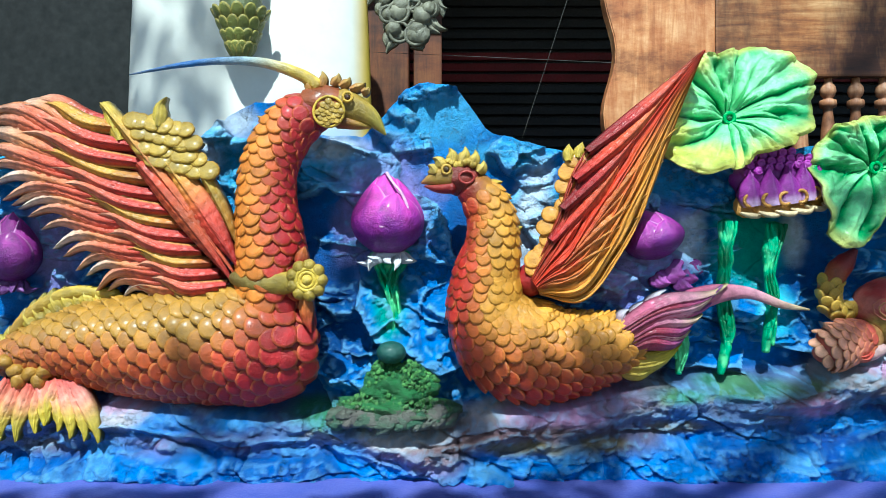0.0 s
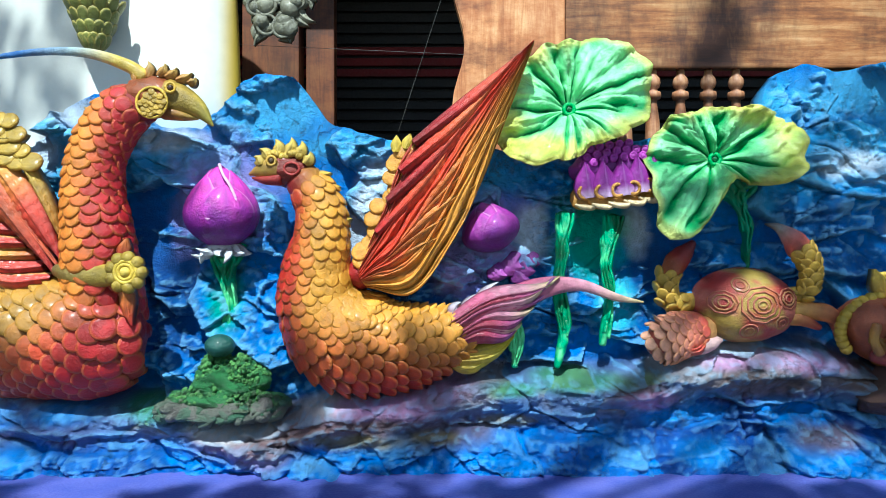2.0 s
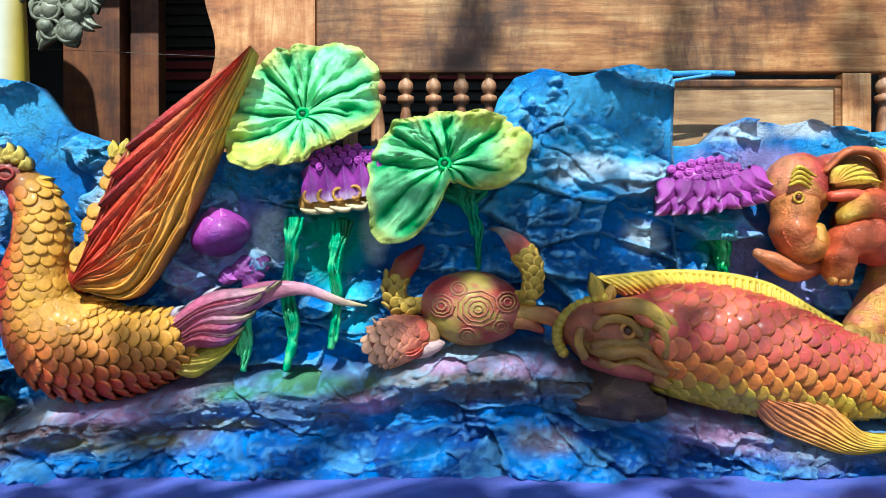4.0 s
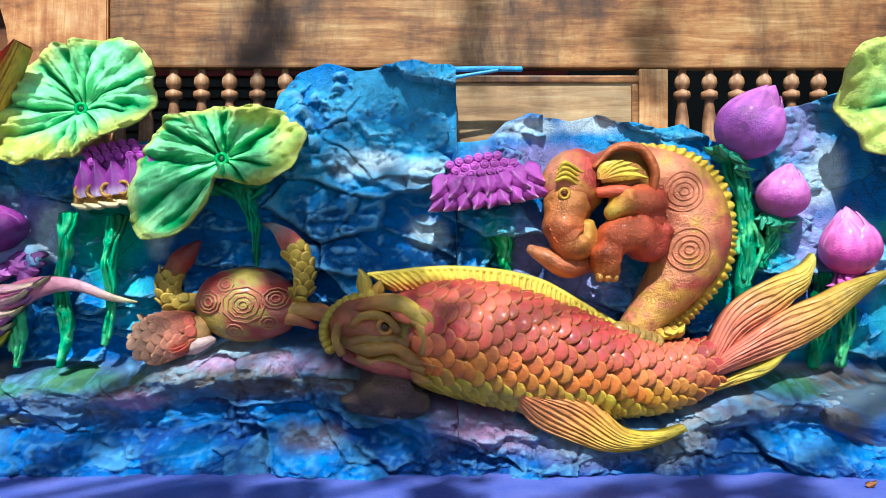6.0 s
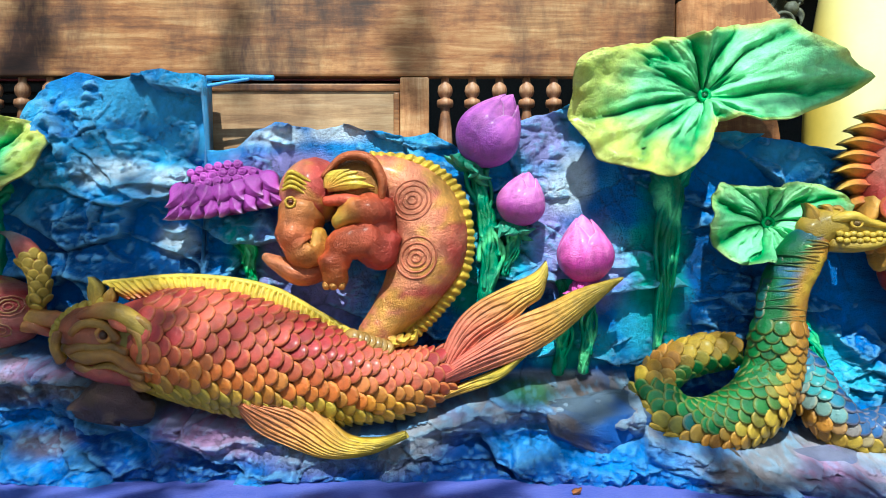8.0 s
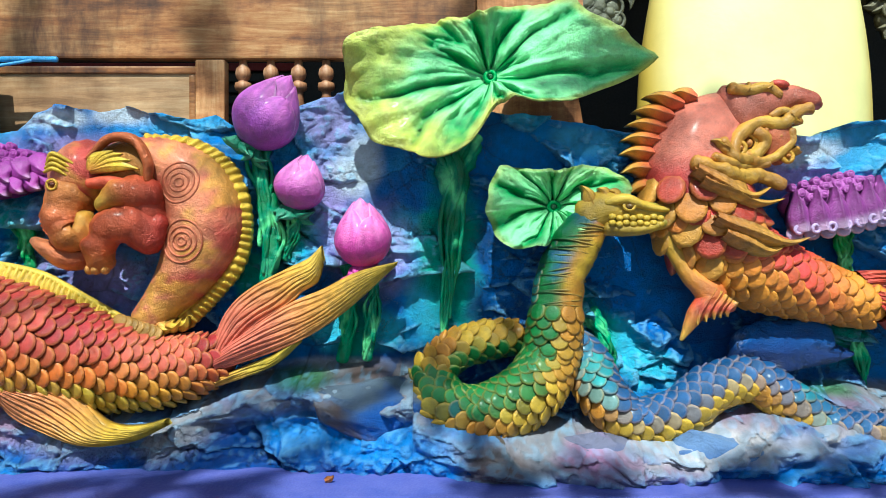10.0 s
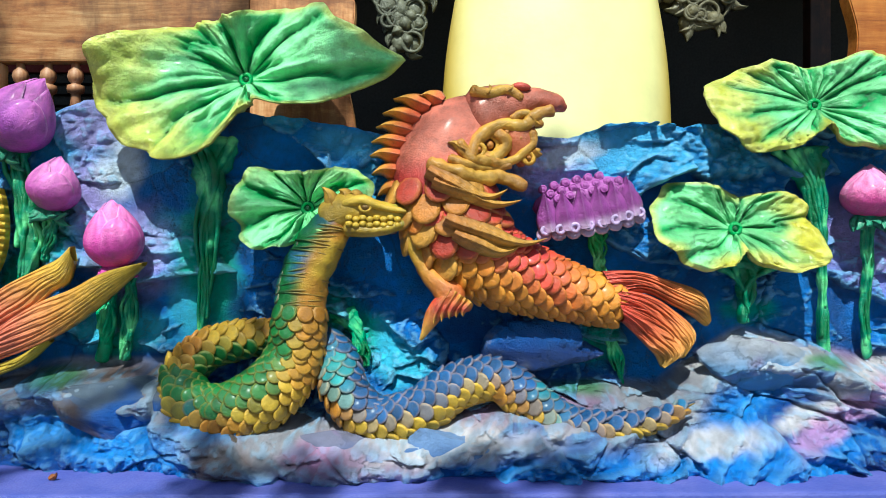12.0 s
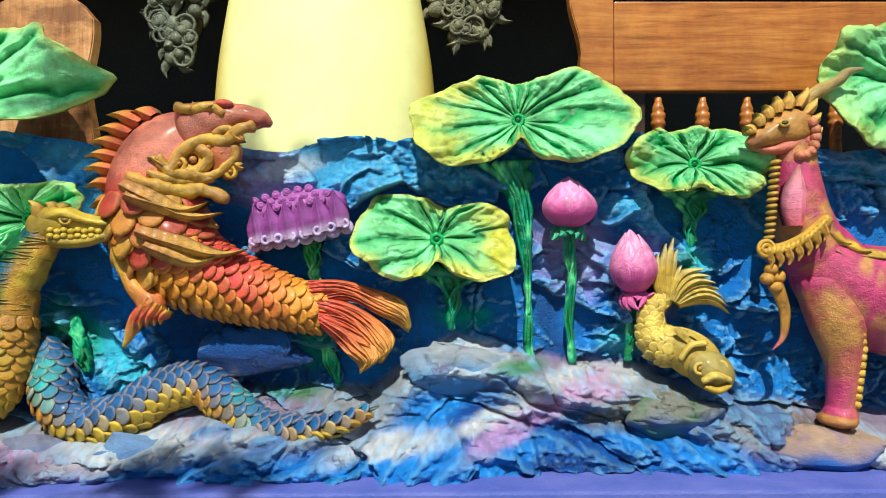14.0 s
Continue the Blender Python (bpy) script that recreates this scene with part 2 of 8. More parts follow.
        v[..., 1] -= bulge * np.sin(np.pi * q) ** 0.6 + depth * rib * (0.35 + 0.65 * np.sin(np.pi * np.minimum(1, s * 1.3))) + 0.35 * depth * fine + ripple * np.sin(s * 9 + q * 3)
        # furrow shade is put into the colour, ribs left lighter
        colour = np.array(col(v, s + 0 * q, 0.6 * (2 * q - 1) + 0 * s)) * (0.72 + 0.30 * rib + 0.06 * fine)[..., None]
        back = v.copy()
        back[..., 1] = np.maximum(v[..., 1] + 0.002, a[:, None, 1] * (1 - q) + b[:, None, 1] * q + thick)
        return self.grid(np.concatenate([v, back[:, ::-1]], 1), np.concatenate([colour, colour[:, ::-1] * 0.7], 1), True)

    def scales(self, rows, size, col, way=1, low=-0.15, high=1.15, start=0.0, end=1.0, lift=0.75, long=1.0, n=240, droop=0.0):
        """Overlapping domed scales on the front of the body along the rows."""
        r = spline(rows, n)
        c, w, d = r[:, :3], np.maximum(r[:, 3], 0.002), np.maximum(r[:, 4], 0.002)
        t = unit(np.gradient(c, axis=0))
        side = unit(np.cross(t, (0, 1, 0)))
        front = unit(np.cross(t, side))
        front *= np.where(front[:, 1:2] > 0, -1, 1)
        run = np.concatenate([[0], np.cumsum(np.linalg.norm(np.diff(c, axis=0), axis=1))])
        total = run[-1]
        pos, odd = start * total, 0
        while pos < end * total:
            i = min(int(np.searchsorted(run, pos)), n - 1)
            sz = size(pos / total) if callable(size) else size
            arc = np.pi * (high - low) * (w[i] + d[i]) / 2
            k = max(2, int(arc / (sz * 0.86)))
            for q in range(k + odd % 2):
                a = np.pi * (low + (high - low) * (q + (0.0 if odd % 2 else 0.5)) / k) + self.rng.normal(0, 0.03)
                ca, sa = np.cos(a), np.sin(a)
                p = c[i] + side[i] * w[i] * ca + front[i] * d[i] * sa
                nor = unit(side[i] * ca / w[i] + front[i] * sa / d[i])
                tan = t[i] * way + np.array((0, 0, -droop))
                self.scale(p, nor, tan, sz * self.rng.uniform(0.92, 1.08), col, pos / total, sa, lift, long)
            pos += sz * 0.52 * long
            odd += 1

    def scale(self, p, nor, tan, sz, col, s=0.0, sa=1.0, lift=0.75, long=1.0):
        tan = unit(tan - nor * np.dot(tan, nor))
        u = np.cross(nor, tan)
        tilt = self.rng.normal(0, 0.06)
        tan, u = tan + u * tilt, u - tan * tilt
        a = np.linspace(0, 2 * np.pi, 12, endpoint=False)
        x, y = np.cos(a) * 0.57 * sz, np.sin(a) * 0.57 * sz * long + 0.12 * sz
        rise = lift * 0.42 * (y / sz / long + 0.30) * sz
        ring = p + u * x[:, None] + tan * y[:, None] + nor * rise[:, None]
        mid = p + tan * 0.12 * sz + nor * (lift * 0.18 + 0.075) * sz
        inner = ring * 0.72 + mid * 0.28 + nor * 0.035 * sz
        low = ring - nor * sz * 0.2
        v = np.vstack([[mid], inner, ring, low])
        f = []
        for i in range(12):
            j = (i + 1) % 12
            f += [(0, 1 + i, 1 + j), (1 + i, 13 + i, 13 + j, 1 + j), (13 + i, 25 + i, 25 + j, 13 + j)]
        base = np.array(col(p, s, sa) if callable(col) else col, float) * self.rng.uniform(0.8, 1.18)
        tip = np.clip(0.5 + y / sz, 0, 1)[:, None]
        # dark skirt and paler tip: shade between scales is put into the colour
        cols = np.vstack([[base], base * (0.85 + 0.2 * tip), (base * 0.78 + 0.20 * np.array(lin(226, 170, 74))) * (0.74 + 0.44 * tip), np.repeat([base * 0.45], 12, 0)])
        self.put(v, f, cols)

    def lump(self, p, size, col, turn=0.0, rough=0.0, n=14, m=18):
        """A rounded lump of half sizes (x, y, z), turned in its plane, with an uneven skin."""
        a = np.linspace(0, np.pi, n)[:, None]
        b = np.linspace(0, 2 * np.pi, m, endpoint=False)[None]
        v = np.stack([np.sin(a) * np.cos(b), np.sin(a) * np.sin(b), np.cos(a) + 0 * b], -1)
        if rough:
            v = v * (1 + rough * (fractal(v[..., 0] * 2.3 + p[0] * 9 + v[..., 1], v[..., 2] * 2.3 + p[2] * 7) - 0.5))[..., None]
        v = v * np.array(size)
        ct, st = np.cos(radians(turn)), np.sin(radians(turn))
        v = np.stack([v[..., 0] * ct - v[..., 2] * st, v[..., 1], v[..., 0] * st + v[..., 2] * ct], -1) + np.array(p)
        c = col(v, 0 * v[..., 0], v[..., 1]) if callable(col) else col
        return self.grid(v, c, True)

    def feather(self, a, b, width, thick, col, bow=0.0, lift=0.0, curl=0.0, n=0, grooves=True, wave=0.0, point=4.0):
        """A tapering ribbed feather from a to b, bowed and waved in its plane, its tip curled."""
        a, b = np.array(a, float), np.array(b, float)
        t = b - a
        size = float(np.linalg.norm(t))
        n = n or int(np.clip(size / 0.0045, 14, 60))
        up = unit(np.cross(t, (0, 1, 0)))
        s = np.linspace(0, 1, n)
        ph = self.rng.uniform(-0.5, 0.5)
        c = a + t * s[:, None] + up * (bow * np.sin(np.pi * s) + curl * np.maximum(0, s - 0.55) ** 2 * 6 + wave * s * np.sin(6.0 * s + ph))[:, None] + np.array((0, -1.0, 0)) * (lift * np.sin(np.pi * s))[:, None]
        tan = unit(np.gradient(c, axis=0))
        side = unit(np.cross(tan, (0, 1, 0)))
        w = width * (0.6 + 0.4 * np.sin(np.pi * np.minimum(1, s * 1.15))) * (1 - s ** point) ** 0.8 + 0.0004
        m = 13
        x = np.linspace(-1, 1, m)
        barb = np.sin(s[:, None] * size / 0.0075 * 2.2 + np.abs(x) * 3.2) * (np.abs(x) > 0.12) if grooves else 0 * s[:, None] * x
        rib = 1 - x ** 2 + 0.30 * np.exp(-(x / 0.14) ** 2) + (0.14 * np.cos(x * 15.0) if grooves else 0)
        v = c[:, None] + side[:, None] * (w[:, None] * x)[..., None]
        v[..., 1] -= thick * rib[None] * (1 - 0.6 * s[:, None] ** 3) + thick * 0.05 * barb
        back = v.copy()
        back[..., 1] += thick * 1.2
        colour = np.array(col(v, s[:, None] + 0 * x, x + 0 * s[:, None]) if callable(col) else np.broadcast_to(np.array(col, float), v.shape))
        # barb grooves and edges darkened in the paint, imitating shade
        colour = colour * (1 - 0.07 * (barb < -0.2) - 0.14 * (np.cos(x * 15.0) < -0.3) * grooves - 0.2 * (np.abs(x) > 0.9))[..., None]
        full = np.concatenate([v, back[:, ::-1]], 1)
        cc = np.concatenate([colour, colour[:, ::-1] * 0.7], 1)
        return self.grid(full, cc, True)

    def ring(self, p, r, thick, col, nor=(0, -1, 0), n=18, squash=1.0, turn=0.0, skin=None):
        a = np.linspace(0, 2 * np.pi, n, endpoint=False)
        ct, st = np.cos(radians(turn)), np.sin(radians(turn))
        x, z = np.cos(a) * r, np.sin(a) * r * squash
        rows = []
        b = np.linspace(0, 2 * np.pi, 8, endpoint=False)
        for i in range(n):
            q = np.array((x[i] * ct - z[i] * st, 0, x[i] * st + z[i] * ct))
            o = unit(q)
            rows.append([np.array(p) + q + o * np.cos(k) * thick + np.array(nor) * np.sin(k) * thick for k in b])
            if skin:
                o = np.array(p) + q
                for w in rows[-1]:
                    w[1] += skin(o[0], o[2]) - p[1]
        rows.append(rows[0])
        return self.grid(np.array(rows), col, True)

    def make(self, name, mat, parent=None, label="", smooth=True):
        me = bpy.data.meshes.new(name)
        me.from_pydata(np.vstack(self.v).tolist(), [], self.f)
        at = me.attributes.new("paint", "FLOAT_COLOR", "POINT")
        col = np.ones((self.n, 4), np.float32)
        col[:, :3] = np.clip(np.vstack(self.c), 0, 1)
        at.data.foreach_set("color", col.ravel())
        bm = bmesh.new()
        bm.from_mesh(me)
        bmesh.ops.recalc_face_normals(bm, faces=bm.faces)
        bm.to_mesh(me)
        bm.free()
        me.shade_smooth() if smooth else me.shade_flat()
        me.materials.append(mat)
        ob = new(name, me)
        if parent:
            ob.parent = parent
        if label:
            ob["label"] = label
        return ob


def plan(x, y, ox, oz, depth, grain):
    """A place at a depth, from a figure's drawing with its grain in metres."""
    return (ox + x * grain, depth, oz - y * grain)


def empty(name, label, category, group=""):
    return tagged(new(name), label, category, group, "thing")


def part(name, bm, material, parent, label=""):
    me = bpy.data.meshes.new(name)
    bm.to_mesh(me)
    bm.free()
    me.materials.append(material)
    ob = new(name, me)
    ob.parent = parent
    if label:
        ob["label"] = label
    return ob


def box(x0, x1, y0, y1, z0, z1, bevel=0.004):
    bm = bmesh.new()
    bmesh.ops.create_cube(bm, size=1, matrix=Matrix.LocRotScale(((x0 + x1) / 2, (y0 + y1) / 2, (z0 + z1) / 2), None, (x1 - x0, y1 - y0, z1 - z0)))
    if bevel:
        bmesh.ops.bevel(bm, geom=bm.edges[:], offset=bevel, segments=2, affect="EDGES", profile=0.6)
    return bm


def turned(profile, x, y, z, n=20):
    """A turned piece: rows of (height, radius) about an upright axis."""
    bm = bmesh.new()
    rings = []
    for h, r in profile:
        rings.append([bm.verts.new((x + r * math.cos(a), y + r * math.sin(a), z + h)) for a in (2 * math.pi * k / n for k in range(n))])
    for a, b in zip(rings, rings[1:]):
        for k in range(n):
            bm.faces.new((a[k], a[(k + 1) % n], b[(k + 1) % n], b[k])).smooth = True
    bm.faces.new(rings[0][::-1])
    bm.faces.new(rings[-1])
    return bm


def slab(outline, y0, y1, bevel=0.003):
    """An upright board cut to an outline of (x, z), from depth y0 to y1."""
    bm = bmesh.new()
    face = bm.faces.new([bm.verts.new((x, y0, z)) for x, z in outline])
    got = bmesh.ops.extrude_face_region(bm, geom=[face])
    bmesh.ops.translate(bm, vec=(0, y1 - y0, 0), verts=[g for g in got["geom"] if isinstance(g, bmesh.types.BMVert)])
    bmesh.ops.recalc_face_normals(bm, faces=bm.faces[:])
    if bevel:
        bmesh.ops.bevel(bm, geom=[e for e in bm.edges if len(e.link_faces) == 2 and e.calc_face_angle(0) > 0.7], offset=bevel, segments=2, affect="EDGES")
    return bm


def setting(name, bm, material, label, category):
    me = bpy.data.meshes.new(name)
    bm.to_mesh(me)
    bm.free()
    me.materials.append(material)
    return tagged(new(name, me), label, category, kind="structure")


# ---- structure ----
setting("ground", box(-150, 150, -150, 150, -0.3, 0.0, 0), MAT_GROUND, "grey concrete ground in front of the wall", "ground")
setting("ledge", box(-2.2, 6.4, 1.38, 1.80, 0.10, 0.727, 0.006), MAT_LEDGE, "violet painted concrete ledge under the relief", "ledge")
setting("footing", box(-2.2, 6.4, 1.36, 1.80, -0.05, 0.10, 0.004), MAT_RENDER, "grey rendered footing of the low wall", "footing")
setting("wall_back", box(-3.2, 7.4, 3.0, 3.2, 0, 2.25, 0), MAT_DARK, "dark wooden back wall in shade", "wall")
# end walls and eave lie out of view, added to darken the gallery
setting("wall_west", box(-3.4, -3.2, 2.3, 3.2, 0, 2.25, 0), MAT_DARK, "unseen dark end wall added to close the gallery", "wall")
setting("wall_east", box(7.4, 7.6, 2.3, 3.2, 0, 2.25, 0), MAT_DARK, "unseen dark end wall added to close the gallery", "wall")
setting("ceiling", box(-3.4, 7.6, 2.30, 3.4, 2.25, 2.4, 0), MAT_DARK, "unseen eave added to keep the gallery dark", "ceiling")

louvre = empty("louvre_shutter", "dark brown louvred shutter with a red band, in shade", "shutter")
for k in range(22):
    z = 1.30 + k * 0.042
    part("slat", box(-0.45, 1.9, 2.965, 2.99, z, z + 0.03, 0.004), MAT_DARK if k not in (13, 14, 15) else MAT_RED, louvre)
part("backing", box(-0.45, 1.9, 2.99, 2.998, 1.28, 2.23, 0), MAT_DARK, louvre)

# the profile of the wall's top, and of the rock shelf on which the figures sit
TOP_WEST = [(-1.40, 1.36), (-0.98, 1.40), (-0.556, 1.417), (-0.516, 1.437), (-0.481, 1.493), (-0.418, 1.527), (-0.366, 1.529), (-0.280, 1.458), (-0.180, 1.452),
       (-0.128, 1.502), (-0.083, 1.556), (-0.033, 1.568), (0.028, 1.564), (0.060, 1.524), (0.095, 1.472), (0.177, 1.433), (0.270, 1.422), (0.396, 1.414),
       (0.514, 1.400), (0.798, 1.426), (1.034, 1.439), (1.056, 1.525), (1.096, 1.572), (1.151, 1.589), (1.232, 1.579), (1.356, 1.595), (1.445, 1.589)]
TOP_EAST = [(1.429, 1.543), (1.419, 1.425), (1.510, 1.422), (1.553, 1.463), (1.597, 1.474), (1.690, 1.468), (1.752, 1.481), (1.814, 1.461),
       (1.889, 1.448), (1.945, 1.455), (2.026, 1.419), (2.126, 1.475), (2.201, 1.500), (2.313, 1.537), (2.591, 1.456),
       (2.654, 1.454), (2.767, 1.439), (2.854, 1.421), (3.156, 1.411), (3.251, 1.411), (3.314, 1.434), (3.415, 1.452), (3.491, 1.432),
       (3.604, 1.442), (4.088, 1.448), (4.284, 1.419), (4.495, 1.419), (4.811, 1.401), (5.60, 1.42)]
TOP = TOP_WEST + TOP_EAST
SHELF = [(-1.40, 0.92), (-0.947, 0.887), (-0.705, 0.899), (-0.548, 0.887), (-0.271, 0.878), (-0.150, 0.861), (-0.029, 0.845), (0.092, 0.873), (0.261, 0.899), (0.442, 0.933),
         (0.731, 0.935), (0.850, 0.967), (0.981, 0.990), (1.148, 0.988), (1.268, 0.940), (1.373, 0.883), (1.541, 0.865), (1.864, 0.844), (2.021, 0.894),
         (2.165, 0.924), (2.382, 0.918), (2.378, 0.873), (2.716, 0.809), (2.910, 0.817), (3.104, 0.871), (3.445, 0.870), (3.530, 0.930),
         (3.634, 0.991), (3.738, 0.973), (3.897, 0.929), (3.880, 0.935), (4.044, 0.922), (4.196, 0.864), (4.386, 0.842), (4.600, 0.812), (5.60, 0.84)]


def profile(rows, x):
    r = np.array(rows)
    return np.interp(x, r[:, 0], r[:, 1])


def cells(x, z, sx, sz, k):
    """Broken plates: nearest and second distance, the cell's number and the place inside it."""
    gx, gz = x / sx, z / sz
    i, j = np.floor(gx), np.floor(gz)
    best = np.full(x.shape, 9.0)
    second = best.copy()
    ident, px, pz = np.zeros(x.shape), np.zeros(x.shape), np.zeros(x.shape)
    for a in (-1, 0, 1):
        for b in (-1, 0, 1):
            cx, cz = i + a + 0.1 + 0.8 * hashed(i + a, j + b, k), j + b + 0.1 + 0.8 * hashed(i + a, j + b, k + 1)
            d = np.hypot(gx - cx, gz - cz)
            near = d < best
            second = np.where(near, best, np.minimum(second, d))
            ident = np.where(near, hashed(i + a, j + b, k + 2), ident)
            px, pz = np.where(near, gx - cx, px), np.where(near, gz - cz, pz)
            best = np.where(near, d, best)
    return second - best, ident, px * sx, pz * sz


# airbrushed patches of paint: x, z, half width, half height and turn
SKY_DAUBS = [(-0.006, 1.496, 0.124, 0.074, 0), (0.142, 1.409, 0.111, 0.037, 0), (1.284, 1.517, 0.232, 0.073, 0), (1.395, 1.437, 0.135, 0.049, 0), (3.318, 1.387, 0.11, 0.055, 0),
             (3.397, 1.391, 0.126, 0.057, 0), (1.369, 1.514, 0.147, 0.074, 0), (1.885, 1.435, 0.086, 0.027, 0), (2.779, 1.399, 0.085, 0.037, 0), (2.744, 1.402, 0.074, 0.043, 0)]
PALE_DAUBS = [(-0.278, 1.422, 0.087, 0.037, 0), (-0.538, 1.391, 0.05, 0.087, 0), (-0.464, 1.483, 0.062, 0.037, 0), (0.186, 1.261, 0.045, 0.136, -18), (1.26, 1.37, 0.104, 0.039, 0),
             (1.376, 1.352, 0.092, 0.037, 0), (1.383, 1.217, 0.051, 0.034, 0), (1.602, 1.45, 0.086, 0.029, 0), (1.737, 1.459, 0.086, 0.027, 0), (2.242, 1.33, 0.055, 0.062, 0),
             (2.267, 1.349, 0.044, 0.073, 0), (3.232, 1.369, 0.086, 0.029, 15), (0.551, 1.218, 0.042, 0.069, 0), (0.783, 1.229, 0.032, 0.061, 0)]
LILAC_DAUBS = [(-0.13, 1.292, 0.124, 0.13, 0), (0.44, 1.218, 0.149, 0.105, 0), (-0.86, 1.217, 0.087, 0.111, 0), (1.627, 1.367, 0.135, 0.061, 0), (1.725, 1.084, 0.111, 0.098, 0),
             (1.602, 1.183, 0.061, 0.086, 0), (2.193, 1.441, 0.074, 0.086, 0), (2.194, 1.3, 0.085, 0.109, 0), (2.267, 1.167, 0.109, 0.109, 0), (3.195, 1.356, 0.098, 0.061, 0),
             (3.183, 1.346, 0.088, 0.057, 0), (3.904, 1.184, 0.101, 0.114, 0), (4.082, 1.108, 0.076, 0.114, 0), (0.392, 1.142, 0.073, 0.073, 0)]
# partly painted shade, as beside the large bird's neck and right of the crab
DEEP_SHADE_DAUBS = [(-0.278, 1.193, 0.074, 0.161, 0), (-0.241, 0.995, 0.074, 0.074, 0), (0.341, 1.063, 0.099, 0.037, 0), (0.044, 1.23, 0.05, 0.074, 0), (1.162, 1.229, 0.147, 0.073, 0),
             (1.212, 1.144, 0.147, 0.037, 0), (1.271, 1.182, 0.172, 0.055, 0), (2.413, 1.008, 0.097, 0.049, 0), (3.134, 0.972, 0.208, 0.049, 0), (3.146, 0.968, 0.189, 0.053, 0),
             (2.633, 1.045, 0.061, 0.073, 0), (-0.291, 1.251, 0.073, 0.146, 0), (0.857, 1.18, 0.11, 0.086, 0), (4.537, 1.036, 0.117, 0.155, 0)]
BLUE_DAUBS = [(-0.018, 1.18, 0.074, 0.111, 0), (0.588, 0.995, 0.173, 0.062, 0), (1.273, 1.229, 0.086, 0.073, 0), (1.332, 1.256, 0.11, 0.074, 0), (2.401, 1.118, 0.073, 0.073, 0),
             (2.84, 1.081, 0.067, 0.134, 0), (2.584, 1.118, 0.073, 0.061, 0), (2.926, 1.02, 0.049, 0.073, 0), (3.942, 1.032, 0.076, 0.089, 0), (0.674, 0.984, 0.147, 0.049, 0),
             (2.402, 1.035, 0.086, 0.074, 0), (4.263, 1.152, 0.078, 0.091, 0), (4.536, 1.243, 0.117, 0.078, 0)]
CYAN_DAUBS = [(2.43, 1.03, 0.07, 0.10, 0), (2.36, 1.20, 0.06, 0.06, 0), (0.662, 1.193, 0.087, 0.099, 0), (0.724, 1.057, 0.05, 0.074, 0), (2.279, 0.986, 0.098, 0.049, 0), (2.402, 1.207, 0.062, 0.049, 0), (2.425, 1.179, 0.066, 0.041, 0),
             (2.219, 0.984, 0.073, 0.049, 0), (2.889, 0.911, 0.073, 0.049, 0), (2.828, 0.972, 0.037, 0.061, 0), (4.031, 0.981, 0.076, 0.043, 0), (2.844, 0.931, 0.088, 0.05, 0),
             (4.185, 1.151, 0.052, 0.065, 0), (2.476, 1.171, 0.044, 0.16, 0)]
GREEN_DAUBS = [(0.675, 1.218, 0.087, 0.111, 0), (-0.117, 1.081, 0.05, 0.111, 0), (1.529, 1.195, 0.049, 0.074, 0), (2.094, 1.207, 0.074, 0.111, 0), (2.254, 0.986, 0.037, 0.074, 0),
             (2.033, 1.109, 0.049, 0.074, 0), (2.474, 1.167, 0.041, 0.17, 0), (2.255, 0.972, 0.041, 0.061, 0), (2.791, 0.972, 0.037, 0.073, 0), (3.322, 0.981, 0.05, 0.076, 0),
             (2.456, 1.194, 0.063, 0.188, 0), (2.744, 1.006, 0.063, 0.075, 0), (3.65, 1.032, 0.076, 0.038, 0), (4.166, 1.164, 0.034, 0.034, 0)]
GREY_DAUBS = [(3.627, 0.948, 0.14, 0.047, 8), (3.916, 0.906, 0.129, 0.023, 4), (3.736, 0.835, 0.176, 0.019, 18), (3.508, 0.786, 0.14, 0.021, 10),
             (-0.43, 0.896, 0.198, 0.016, 2), (-0.093, 0.815, 0.105, 0.026, 0), (0.117, 0.868, 0.175, 0.03, 12), (0.559, 0.947, 0.198, 0.014, 4), (0.944, 0.982, 0.149, 0.032, 8),
             (0.382, 0.921, 0.126, 0.016, 4), (2.188, 0.928, 0.197, 0.016, 0), (3.184, 1.024, 0.115, 0.018, 0), (3.222, 1.022, 0.107, 0.017, 0), (3.626, 0.945, 0.131, 0.055, 8),
             (3.984, 0.907, 0.167, 0.026, 8), (2.962, 0.774, 0.166, 0.031, 0), (2.976, 0.788, 0.229, 0.03, 0), (4.459, 0.764, 0.122, 0.027, 0), (-0.675, 0.856, 0.058, 0.035, 0),
             (1.922, 0.848, 0.035, 0.018, 0)]
ROSE_DAUBS = [(1.117, 0.95, 0.115, 0.025, 0), (0.944, 0.95, 0.069, 0.018, 0), (0.373, 0.914, 0.058, 0.026, 0), (0.28, 0.862, 0.093, 0.028, 0), (0.347, 0.892, 0.092, 0.032, 0),
             (0.187, 0.857, 0.069, 0.025, 0), (1.471, 0.836, 0.092, 0.046, 0), (3.805, 0.832, 0.19, 0.026, 22), (3.722, 0.791, 0.095, 0.021, 18), (3.901, 0.886, 0.107, 0.019, 18),
             (0.784, 0.87, 0.08, 0.023, 0), (3.932, 0.885, 0.073, 0.029, 0), (-0.675, 0.879, 0.058, 0.028, 0), (2.726, 0.768, 0.071, 0.024, 0)]
